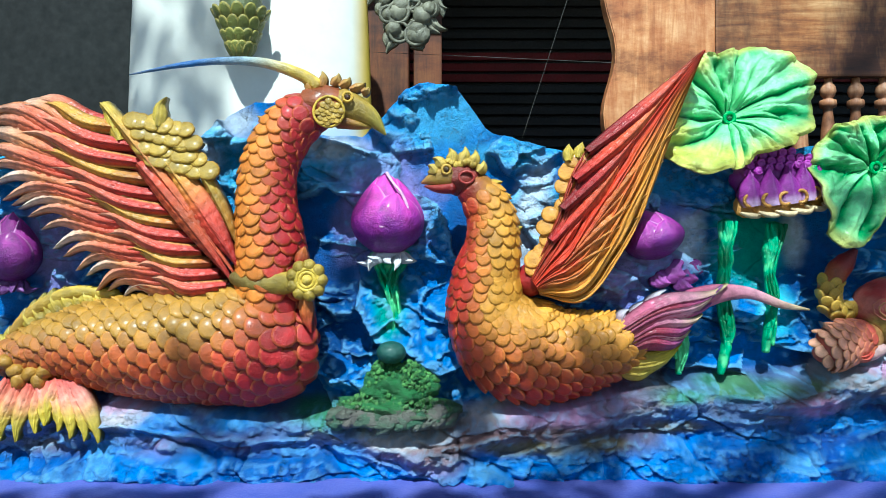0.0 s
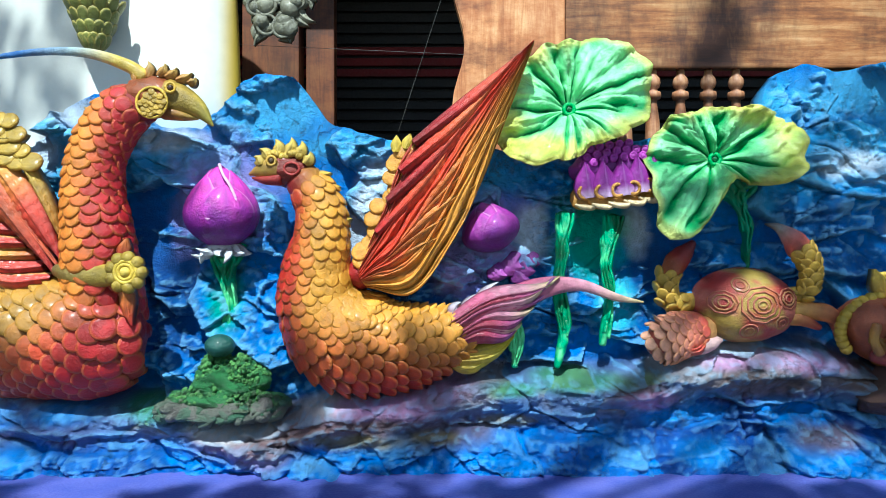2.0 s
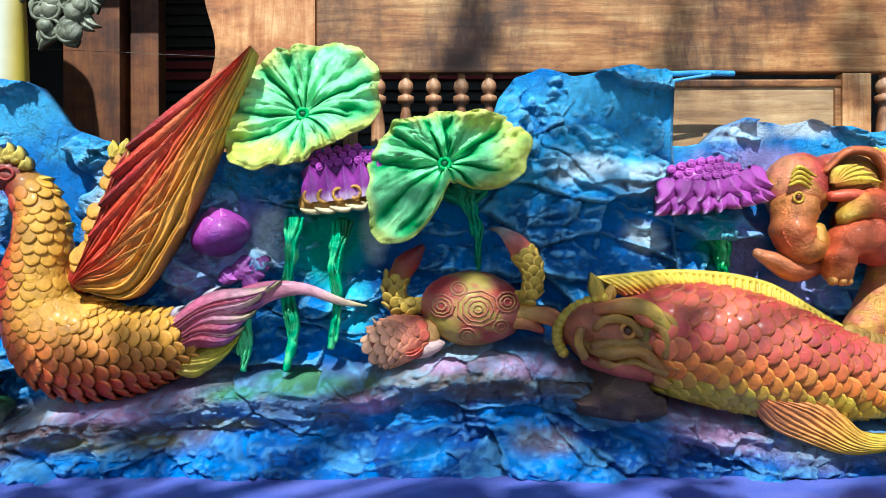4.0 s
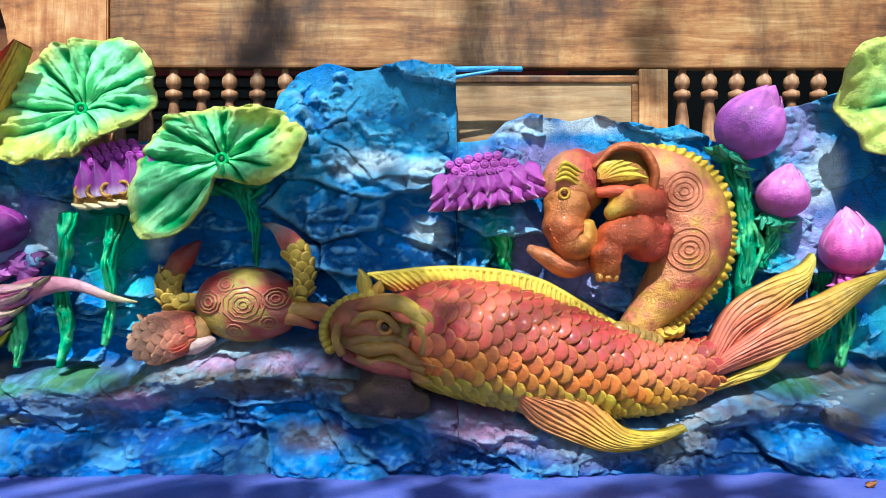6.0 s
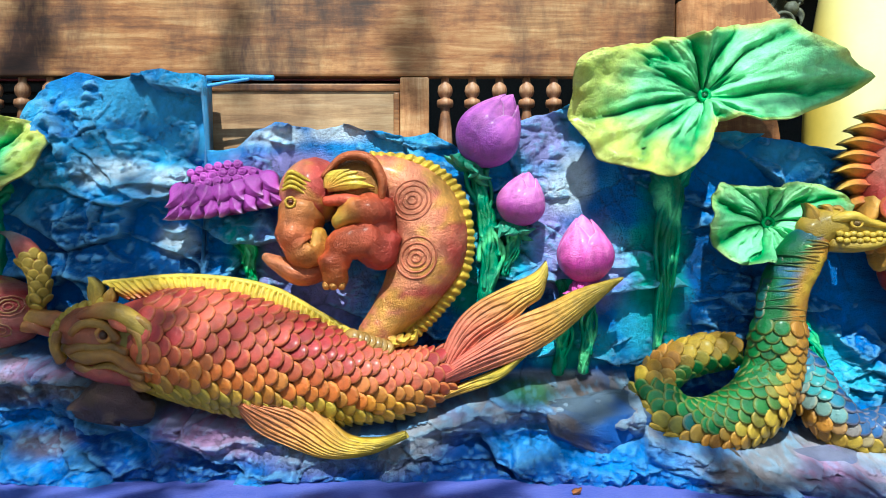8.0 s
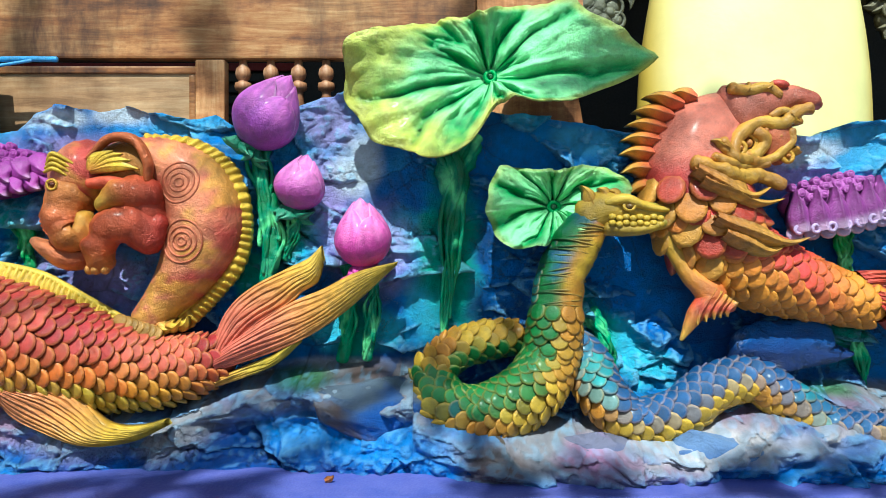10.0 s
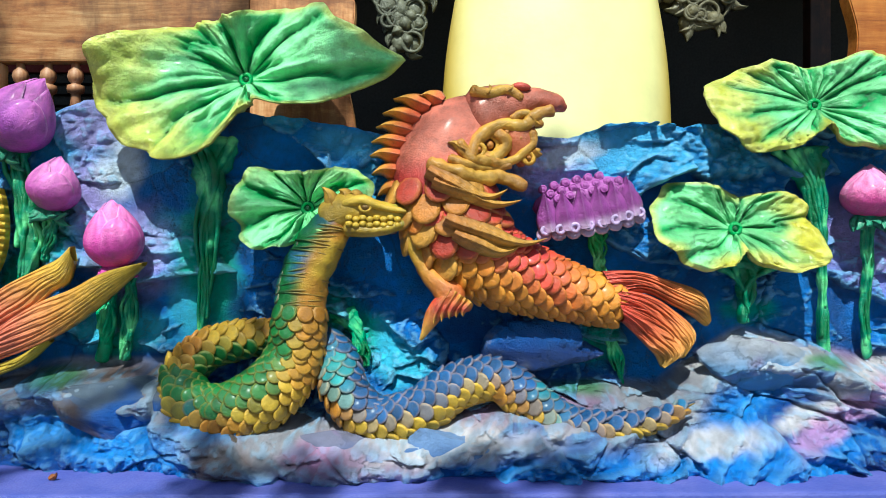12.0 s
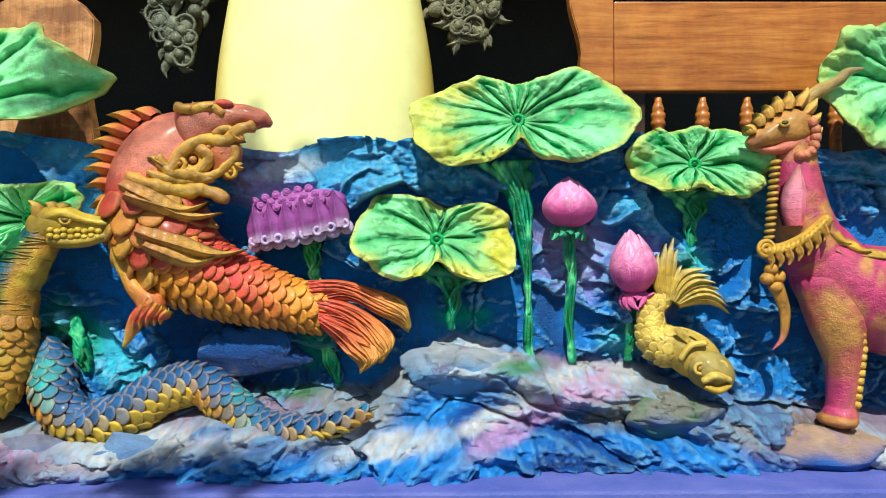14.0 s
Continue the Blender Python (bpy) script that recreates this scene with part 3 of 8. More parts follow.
EARTH_DAUBS = [(0.346, 0.809, 0.149, 0.046, 0), (0.209, 0.814, 0.126, 0.039, 0), (0.045, 0.81, 0.17, 0.045, 0), (1.008, 0.894, 0.091, 0.032, 0), (1.258, 0.908, 0.125, 0.057, 0),
             (1.018, 0.898, 0.136, 0.041, 0), (1.108, 0.796, 0.057, 0.034, 0), (1.144, 0.794, 0.068, 0.032, 0), (2.539, 0.737, 0.075, 0.041, 0), (2.279, 0.885, 0.063, 0.045, 0),
             (2.779, 0.709, 0.07, 0.028, 0), (2.294, 0.886, 0.064, 0.05, 0), (1.29, 0.898, 0.102, 0.046, 0), (0.749, 0.893, 0.08, 0.03, 0), (4.4, 0.793, 0.072, 0.024, 0)]
MOSS_DAUBS = [(-0.279, 0.856, 0.07, 0.026, 0), (0.617, 0.914, 0.105, 0.021, 0), (0.634, 0.902, 0.138, 0.023, 4), (3.253, 0.868, 0.08, 0.016, 0), (3.246, 0.868, 0.083, 0.017, 0),
             (2.142, 0.894, 0.069, 0.021, 0), (3.781, 0.928, 0.071, 0.014, 0), (-0.237, 0.846, 0.069, 0.028, 0), (-0.163, 0.85, 0.07, 0.03, 0), (0.497, 0.892, 0.069, 0.018, 0)]
OCHRE_DAUBS = [(0.192, 0.788, 0.125, 0.02, 0), (0.339, 0.794, 0.068, 0.018, 0), (0.209, 0.786, 0.103, 0.018, 0), (4.034, 0.831, 0.129, 0.031, 8), (4.129, 0.854, 0.071, 0.026, 0),
             (3.989, 0.829, 0.084, 0.019, 6), (0.496, 0.826, 0.069, 0.018, 0)]
SEA_DAUBS = [(3.675, 0.768, 0.128, 0.023, 12), (3.58, 0.857, 0.07, 0.028, 15), (3.414, 0.744, 0.081, 0.021, 0),
             (-0.598, 0.836, 0.125, 0.034, 0), (-0.428, 0.842, 0.079, 0.027, 0), (0.846, 0.833, 0.112, 0.025, 0), (3.605, 0.864, 0.093, 0.039, 20), (3.501, 0.777, 0.127, 0.035, 15),
             (3.71, 0.766, 0.116, 0.032, 10), (2.183, 0.811, 0.169, 0.041, 0), (1.361, 0.812, 0.079, 0.045, 0), (3.038, 0.726, 0.116, 0.03, 0), (2.497, 0.836, 0.104, 0.046, 0),
             (0.902, 0.763, 0.067, 0.034, 0), (2.348, 0.777, 0.134, 0.045, 0), (3.628, 0.738, 0.142, 0.047, 0), (4.163, 0.762, 0.071, 0.024, 0)]


def daub(c, x, z, spots, colour, strength, wobble):
    """Soft airbrushed patches of one colour over the paint below."""
    s = np.zeros(x.shape)
    for cx, cz, rx, rz, turn in spots:
        near = np.abs(x[0] - cx) < 1.5 * max(rx, rz)
        if not near.any():
            continue
        i, j = np.flatnonzero(near)[[0, -1]]
        dx, dz = x[:, i:j + 1] - cx, z[:, i:j + 1] - cz
        ct, st = math.cos(radians(turn)), math.sin(radians(turn))
        d = np.hypot((dx * ct + dz * st) / rx, (dz * ct - dx * st) / rz)
        s[:, i:j + 1] = np.maximum(s[:, i:j + 1], 1 - step(0.35, 1.25, d + wobble[:, i:j + 1]))
    return blend(c, colour, strength * s)


def relief_wall():
    xs = np.arange(-1.36, 5.5, 0.0034)
    rows = 310
    rag = 0.018 * (fractal(xs * 18, xs * 0 + 3, 5) - 0.5)
    top = profile(TOP, xs) + rag
    low = 0.715
    x = np.broadcast_to(xs, (rows, len(xs)))
    z = low + (top - low) * np.linspace(0, 1, rows)[:, None]
    wx = x + 0.07 * (fractal(x * 5, z * 7, 11) - 0.5) + 0.012 * (fractal(x * 30, z * 30, 12) - 0.5)
    wz = z + 0.09 * (fractal(x * 4, z * 6, 17) - 0.5) + 0.012 * (fractal(x * 30, z * 30, 18) - 0.5)
    # trowelled slabs, each tilted its own way, with smaller smears over them
    gap, ident, px, pz = cells(wx + 0.5 * wz, wz, 0.19, 0.12, 3)
    gap2, ident2, qx, qz = cells(wx + 0.3 - 0.4 * wz, wz, 0.085, 0.05, 9)
    shelf = profile(SHELF, x) + 0.010 * (fractal(x * 9, z * 0, 31) - 0.5)
    on = step(-0.012, 0.045, shelf - z)
    other = hashed(np.floor(ident * 9999), 4)
    plates = (ident - 0.5) * 0.056 + px * (other - 0.5) * 0.50 + pz * (hashed(np.floor(ident * 9999), 7) - 0.75) * 0.75
    small = 1.4 * ((ident2 - 0.5) * 0.024 + qz * (ident2 - 0.7) * 0.7 + qx * (ident2 - 0.5) * 0.3) * step(0.36, 0.52, fractal(x * 7, z * 7, 44))
    mask = step(0.48, 0.58, fractal(x * 6, z * 6, 41))
    crack = 0.014 * (1 - step(0.0, 0.06, gap)) * mask + 0.008 * (1 - step(0.0, 0.06, gap2)) * step(0.52, 0.62, fractal(x * 7, z * 7, 47))
    lay = z * 7.5 + 2.6 * fractal(x * 3.1, z * 3, 48) + 0.25 * fractal(x * 22, z * 22, 49)
    flake = 0.036 * saw_edge(lay) * step(0.42, 0.6, fractal(x * 4.2 + 9, z * 5, 50))
    crumb = step(0.50, 0.62, fractal(x * 5, z * 5, 27))
    crag = (0.022 * (np.abs(2 * fractal(wx * 13, wz * 19, 25) - 1) - 0.3) + 0.016 * (np.abs(2 * fractal(x * 33, z * 44, 26, 3) - 1) - 0.3)) * (0.75 + 0.6 * crumb)
    h = 0.03 * (fractal(x * 5, z * 6, 23) - 0.5) + plates * (1 - 0.8 * on) + small * (1 - 0.6 * on) - crack * (1 - 0.4 * on) + flake * (1 - 0.8 * on) + crag + 0.012 * (fractal(x * 46, z * 50, 29, 3) - 0.5)
    # the shelf: a rounded bank, undercut below, over a row of blocks along the ledge
    under = shelf - z
    h = h + on * (0.100 + 0.030 * np.sin(np.pi * np.clip(under / 0.11, 0, 1)) + 0.040 * (fractal(x * 5, z * 8, 37) - 0.4))
    layer = (under * 19 + 2.2 * fractal(x * 3, z * 5, 63) + 0.5 * fractal(x * 14, z * 20, 65)) + step(2.7, 3.0, x) * (x - 3.0) * 6.2 * step(4.6, 3.4, x)
    h = h + on * (0.030 * saw_edge(layer) * step(0.40, 0.54, fractal(x * 5 + 3, z * 8, 64)) - 0.010) * (0.55 + 0.6 * step(2.75, 3.05, x))
    below = step(0.05, 0.11, under) * step(0.0, 0.10, z - 0.72)
    h = h - 0.05 * below * fractal(x * 6, z * 3, 43) + 0.03 * (1 - step(0.0, 0.10, z - 0.72))
    bgap, bid, bx, bz = cells(x + 0.9 * wz + 0.10 * fractal(x * 9, z * 9, 20) + 7.3, wz - 0.68, 0.26, 0.16, 21)
    block = step(0.02, 0.07, under) * (1 - step(0.79, 0.83, z + 0.03 * (fractal(x * 6, x * 0, 22) - 0.5)))
    h = h + block * (0.016 * step(0.0, 0.22, bgap) + (bid - 0.5) * 0.034 + bx * (bid - 0.5) * 0.35 - 0.012)
    foot = np.interp(x, (-1.4, 0.7, 1.5, 2.2, 2.6, 3.4, 4.0, 5.6), (0.18, 0.18, 0.21, 0.21, 0.285, 0.285, 0.25, 0.25))
    lowest = under / np.maximum(0.05, shelf - low)
    h = np.where(z < shelf, h + np.maximum(0, foot - 0.165) * step(0.0, 0.8, lowest), h)
    h = np.maximum(h, (foot - 0.02 + 0.03 * (fractal(x * 14, x * 0, 88) - 0.6)) * (1 - step(0.0, 0.025, z - 0.720)))
    h = np.clip(h, -0.02, 0.31)
    y = 1.715 - h
    # paint: blues trowelled slab by slab, then airbrushed patches, some painted as shade
    n1, n2, n3 = fractal(x * 3.3, z * 4, 51), fractal(x * 10, z * 10, 57), fractal(x * 30, z * 30, 61, 3)
    deep, mid, bright = lin(12, 78, 154), lin(22, 118, 206), lin(78, 176, 232)
    up = step(0.25, 0.95, (z - shelf) / np.maximum(0.05, top - shelf))
    mixer = 0.30 * ident + 0.36 * n1 + 0.3 * (n2 - 0.5) + 0.20 * up
    c = blend(deep, mid, step(0.2, 0.46, mixer))
    c = blend(c, bright, 0.9 * step(0.44, 0.66, mixer))
    wobble = 0.5 * (n2 - 0.5) + 0.30 * (ident2 - 0.5) + 0.5 * (n3 - 0.5)
    for spots, colour, much in ((DEEP_SHADE_DAUBS, lin(12, 70, 148), 0.7), (BLUE_DAUBS, lin(24, 118, 216), 0.85), (SKY_DAUBS, lin(84, 170, 224), 0.85), (CYAN_DAUBS, lin(84, 200, 234), 0.9),
                                (LILAC_DAUBS, lin(176, 156, 222), 0.78), (PALE_DAUBS, lin(206, 218, 236), 0.92), (GREEN_DAUBS, lin(30, 176, 124), 0.75)):
        c = daub(c, x, z, spots, colour, much, wobble)
    # the shelf: grey and lilac banks, earth and moss in places, blue towards the ledge
    rock = blend(lin(150, 148, 160), lin(150, 124, 158), step(0.42, 0.62, fractal(x * 4, z * 7, 73)))
    rock = blend(rock, lin(44, 104, 176), 0.7 * step(0.5, 0.6, n1 * 0.7 + 0.3 * ident2))
    sea = blend(lin(10, 72, 158), lin(28, 124, 218), step(0.35, 0.65, n2 * 0.4 + bid * 0.6))
    sea = blend(sea, lin(100, 160, 212), 0.6 * step(0.62, 0.74, n2 * 0.5 + ident2 * 0.5))
    depth = step(0.07, 0.125, under + 0.05 * (n2 - 0.5) + 0.05 * (fractal(x * 2.6, x * 0, 71) - 0.5))
    bank = blend(rock, sea, depth)
    for spots, colour, much in ((SEA_DAUBS, lin(40, 134, 222), 0.85), (EARTH_DAUBS, lin(112, 84, 72), 0.8), (GREY_DAUBS, lin(212, 206, 212), 0.9), (MOSS_DAUBS, lin(62, 138, 74), 0.8),
                                (OCHRE_DAUBS, lin(142, 126, 72), 0.75), (ROSE_DAUBS, lin(200, 146, 198), 0.75)):
        bank = daub(bank, x, z, spots, colour, much, wobble)
    c = blend(c, bank, step(-0.015, 0.012, under))
    # broken edges get dark joints; highlights are put into the raised spots' paint
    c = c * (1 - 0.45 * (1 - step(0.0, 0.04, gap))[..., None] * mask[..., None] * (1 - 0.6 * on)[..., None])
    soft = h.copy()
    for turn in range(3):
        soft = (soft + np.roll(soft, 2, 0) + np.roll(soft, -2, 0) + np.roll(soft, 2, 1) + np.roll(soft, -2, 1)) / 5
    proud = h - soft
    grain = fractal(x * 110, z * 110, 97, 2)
    highlight = step(0.0006, 0.0034, proud + 0.0026 * (grain - 0.5))
    c = blend(c, blend(c, lin(140, 200, 244), 0.8 * np.ones(c.shape[:2])), 0.60 * highlight * (1 - 0.45 * on))
    c = c * (0.80 + 0.44 * grain)[..., None]
    front = np.stack([x, y, z], -1)
    rear = front[[-1, 0]].copy()
    rear[..., 1] = 1.765
    clay = Clay(5)
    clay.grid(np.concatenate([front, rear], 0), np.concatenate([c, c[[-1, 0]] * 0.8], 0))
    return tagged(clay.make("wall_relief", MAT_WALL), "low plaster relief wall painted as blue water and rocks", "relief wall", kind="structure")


relief_wall()


# ---- the gallery behind the wall ----
def jar_column(x, y, z0, profile_rows, squash, col, name, label):
    clay = Clay(3)
    r = spline(profile_rows, 60)
    a = np.linspace(0, 2 * np.pi, 64, endpoint=False)
    v = np.stack([x + r[:, 1:2] * np.cos(a), y + squash * r[:, 1:2] * np.sin(a), z0 + r[:, :1] + 0 * a], -1)
    clay.grid(v, col(v), True)
    return tagged(clay.make(name, MAT_WHITE), label, "column", kind="thing")


def white_paint(v):
    n = fractal(v[..., 0] * 5, v[..., 2] * 4, 91)
    c = blend(lin(226, 224, 216), lin(150, 186, 220), 0.8 * step(0.55, 0.72, n) * step(1.62, 1.45, v[..., 2]))
    return blend(c, lin(226, 192, 70), step(-0.246, -0.200, v[..., 0]))


def yellow_paint(v):
    n = fractal(v[..., 0] * 3, v[..., 2] * 2, 95)
    # cream middle against yellower sides puts the sun's sheen into the paint
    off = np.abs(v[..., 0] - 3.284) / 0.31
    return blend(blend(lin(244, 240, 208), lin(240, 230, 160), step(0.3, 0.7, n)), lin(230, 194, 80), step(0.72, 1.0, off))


jar_column(-0.526, 2.10, 0.0, [(0, 0.30), (0.6, 0.335), (1.2, 0.336), (1.6, 0.330), (1.9, 0.318), (2.1, 0.30), (2.24, 0.28)], 0.42, white_paint, "white_column", "fat whitewashed column with blue and yellow paint")
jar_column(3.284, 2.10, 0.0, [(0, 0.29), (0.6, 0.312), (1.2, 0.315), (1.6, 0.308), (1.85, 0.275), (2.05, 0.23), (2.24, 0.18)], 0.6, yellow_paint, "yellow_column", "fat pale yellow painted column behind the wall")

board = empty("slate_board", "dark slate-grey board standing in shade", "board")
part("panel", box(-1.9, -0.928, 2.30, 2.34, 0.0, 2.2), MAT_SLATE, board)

post = empty("timber_post", "brown timber post with a narrow batten", "post")
part("shaft", box(-0.296, -0.112, 2.5, 2.6, 0.0, 2.24), MAT_POST, post)
part("batten", box(-0.098, -0.004, 2.55, 2.62, 0.0, 2.24), MAT_POST, post)

post = empty("timber_post", "reddish brown timber post in shade", "post")
part("shaft", box(4.279, 4.353, 2.7, 2.76, 0.0, 2.24), MAT_POST, post)


def carving(x, y, z, w, hgt, seed, tone, label, arm):
    """Hanging carved scrollwork of leaves and curls."""
    k = Clay(seed)
    rng = np.random.default_rng(seed)
    for i in range(26):
        a, b = rng.uniform(-1, 1), rng.uniform(0, 1)
        px, pz = x + a * w * (0.4 + 0.6 * b), z + b * hgt
        s = rng.uniform(0.014, 0.028)
        col = np.array(tone) * rng.uniform(0.7, 1.2)
        k.lump((px, y - rng.uniform(0, 0.03), pz), (s, 0.018, s * 0.9), col, rng.uniform(0, 180), 0.5)
        if i % 2:
            k.ring((px, y - 0.03, pz), s * 1.05, 0.005, col * 0.8)
        k.feather((px, y - 0.01, pz), (px + rng.uniform(-0.05, 0.05), y - 0.02, pz - rng.uniform(0.02, 0.06)), 0.014, 0.01, col, bow=rng.uniform(-0.02, 0.02), curl=rng.uniform(-0.02, 0.02))
    k.lump((x, y + 0.03, z + hgt * 0.8), (w * 0.95, 0.03, hgt * 0.5), np.array(tone) * 0.5, rough=0.5)
    k.tube([(x, y + 0.03, z + hgt * 0.9, 0.03, 0.025), (x + arm * 0.5, y + 0.03, z + hgt * 1.15, 0.03, 0.025), (x + arm, y + 0.03, z + hgt * 1.2, 0.03, 0.025)], np.array(tone) * 0.7, 10, 10)
    return tagged(k.make("carved_bracket", MAT_CLAY), label, "carving", "carved brackets")


carving(-0.094, 2.10, 1.772, 0.10, 0.16, 4, lin(120, 118, 100), "grey carved leaf bracket beside the white column", -0.2)
carving(2.871, 2.10, 1.705, 0.07, 0.20, 6, lin(96, 96, 78), "grey-green carved leaf bracket hanging beside the yellow column", 0.22)
carving(3.679, 2.12, 1.765, 0.11, 0.16, 7, lin(110, 102, 76), "dull gold carved leaf bracket beside the yellow column", -0.22)


def pendant():
    thing = empty("lotus_pendant", "mossy green carved lotus pendant on the white column", "pendant")
    k = Clay(9)
    x, z = -0.500, 1.674
    prof = np.array([(0.0, 0.012), (0.02, 0.03), (0.06, 0.05), (0.10, 0.057), (0.125, 0.05), (0.135, 0.052), (0.15, 0.05), (0.165, 0.044), (0.3, 0.05)])
    a = np.linspace(0, 2 * np.pi, 28, endpoint=False)
    v = np.stack([x + prof[:, 1:] * np.cos(a), 1.9 + prof[:, 1:] * np.sin(a), z + prof[:, :1] + 0 * a], -1)
    k.grid(v, lin(96, 104, 62), True)
    k.make("core", MAT_CLAY, thing)
    for r in range(4):
        for q in range(7):
            k = Clay(9 + r * 7 + q)
            b = math.pi * (1.0 + (q + 0.5 * (r % 2)) / 6.5)
            rad = 0.026 + 0.011 * r
            p = np.array((x + rad * math.cos(b), 1.9 + rad * math.sin(b), z + 0.012 + 0.028 * r))
            k.scale(p, np.array((math.cos(b), math.sin(b), -0.3)), np.array((0, 0, 1.0)), 0.026, lin(126, 130, 60), long=1.5)
            k.make("petal", MAT_CLAY, thing)
    return thing


pendant()

for a, b in (((-0.209, 2.200, 1.765), (0.512, 2.200, 1.733)), ((0.356, 2.200, 1.914), (0.253, 2.200, 1.597))):
    a, b = Vector(a), Vector(b)
    b = a + (b - a) * 1.25
    a = a - (b - a) * 0.1
    k = Clay()
    k.tube([(*a, 0.0006, 0.0006), (*a.lerp(b, 0.5), 0.0006, 0.0006), (*b, 0.0006, 0.0006)], (0.3, 0.3, 0.28), 8, 6)
    tagged(k.make("cord", MAT_WIRE), "thin pale cord stretched across the dark gallery", "cord", "cords")


BALUSTER = [(0.0, 0.012), (0.03, 0.016), (0.10, 0.0185), (0.155, 0.016), (0.195, 0.0105), (0.203, 0.011), (0.206, 0.0185), (0.214, 0.020), (0.222, 0.0185), (0.225, 0.011), (0.229, 0.011), (0.233, 0.0155), (0.243, 0.0185), (0.254, 0.0165), (0.262, 0.010), (0.275, 0.009)]
BALUSTER_B = [(0.0, 0.016), (0.10, 0.021), (0.17, 0.020), (0.19, 0.0205), (0.193, 0.024), (0.202, 0.024), (0.206, 0.020), (0.212, 0.024), (0.222, 0.024), (0.227, 0.018), (0.233, 0.021), (0.242, 0.016), (0.252, 0.012), (0.262, 0.012)]


def s_edge(x, z0, z1, amp, side):
    """A scrolled end: points of (x, z) from z0 up to z1."""
    heights = [z0 + (z1 - z0) * k / 30 for k in range(31)]
    return [(x + side * amp * 0.6 * math.cos((z - (1.66 if side > 0 else 1.58)) * math.pi / 0.145), z) for z in heights]


def bench_back(label, x0, x1, zb, ztop, posts, panel, spindles, shape, woods, seat_z=0.43, right_end=True):
    wood, upright = woods
    b = empty("wooden_bench", label, "bench", "wooden benches")
    xi0, xi1 = posts
    part("top_rail", box(xi0, xi1, 1.80, 1.838, zb, ztop, 0.005), wood, b)
    part("end_board", slab(s_edge(x0, 0.95, ztop + 0.05, 0.024, 1) + [(xi0 - 0.002, ztop + 0.05), (xi0 - 0.002, 0.95)], 1.795, 1.84), upright, b)
    if right_end:
        part("end_board", slab([(xi1 + 0.002, 0.95)] + s_edge(x1, 0.95, ztop - 0.05, 0.016, -1) + [(x1 - 0.03, ztop - 0.005), (x1 - 0.1, ztop + 0.004), (xi1 + 0.05, ztop + 0.004), (xi1 + 0.002, ztop - 0.02)], 1.795, 1.84), upright, b)
    part("lower_rail", box(xi0, xi1, 1.80, 1.838, zb - 0.34, zb - 0.275, 0.005), wood, b)
    if panel:
        p0, p1 = panel
        part("panel", box(p0 + 0.03, p1 - 0.03, 1.812, 1.826, zb - 0.275, zb - 0.03, 0.003), MAT_PANEL, b, "pale plain inset panel")
        part("panel_rail", box(p0, p1, 1.806, 1.834, zb - 0.034, zb - 0.016, 0.004), wood, b)
        for q in (p0, p1):
            part("stile", box(q - 0.034, q + 0.034, 1.80, 1.838, zb - 0.275, zb - 0.002, 0.004), upright, b)
            part("moulding", box(q - 0.05 if q == p1 else q + 0.035, q - 0.035 if q == p1 else q + 0.05, 1.804, 1.83, zb - 0.275, zb - 0.036, 0.005), wood, b)
    mesh = None
    for x in spindles:
        if mesh is None:
            ob = part("baluster", turned(shape, 0, 0, 0), MAT_BALUSTER if upright == MAT_WOOD_UP else upright, b)
            mesh = ob.data
        else:
            ob = new("baluster", mesh)
            ob.parent = b
        ob.location = (x, 1.82, zb - 0.275)
    part("seat", box(x0 + 0.05, x1 - 0.05, 1.85, 2.02, seat_z - 0.04, seat_z, 0.006), wood, b)
    for x in (x0 + 0.1, x1 - 0.1):
        part("leg", box(x - 0.03, x + 0.03, 1.85, 1.95, 0, seat_z - 0.04, 0.004), upright, b)
        part("back_post", box(x - 0.03, x + 0.03, 1.842, 1.90, seat_z, 0.99, 0.004), upright, b)
    return b


ZB = 1.605
left_sp = [0.782 + k * 0.0655 for k in range(-4, 5)]
right_sp = [1.978 + k * 0.0645 for k in range(0, 6)]
bench_back("weathered pale wooden bench back with turned balusters and stained rail", 0.390, 2.758, ZB, 1.797, (0.639, 2.520),
           (1.357, 1.906), left_sp + right_sp, BALUSTER, (MAT_WOOD, MAT_WOOD_UP))
ZB2 = 1.572
bench_back("varnished orange-brown wooden bench back with turned balusters", 3.933, 6.2, ZB2, 1.791, (4.029, 6.1), None,
           [4.142 + k * 0.110 for k in range(0, 12)], [(h, r * 0.74) for h, r in BALUSTER_B], (MAT_WOOD_RED, MAT_WOOD_RED))


# ---- lotus plants modelled on the wall ----
G_DARK, G_MID, G_LIGHT, G_TEAL = lin(8, 84, 42), lin(30, 158, 80), lin(150, 232, 164), lin(16, 124, 92)
Y_RIM, Y_PALE = lin(192, 180, 40), lin(218, 222, 130)


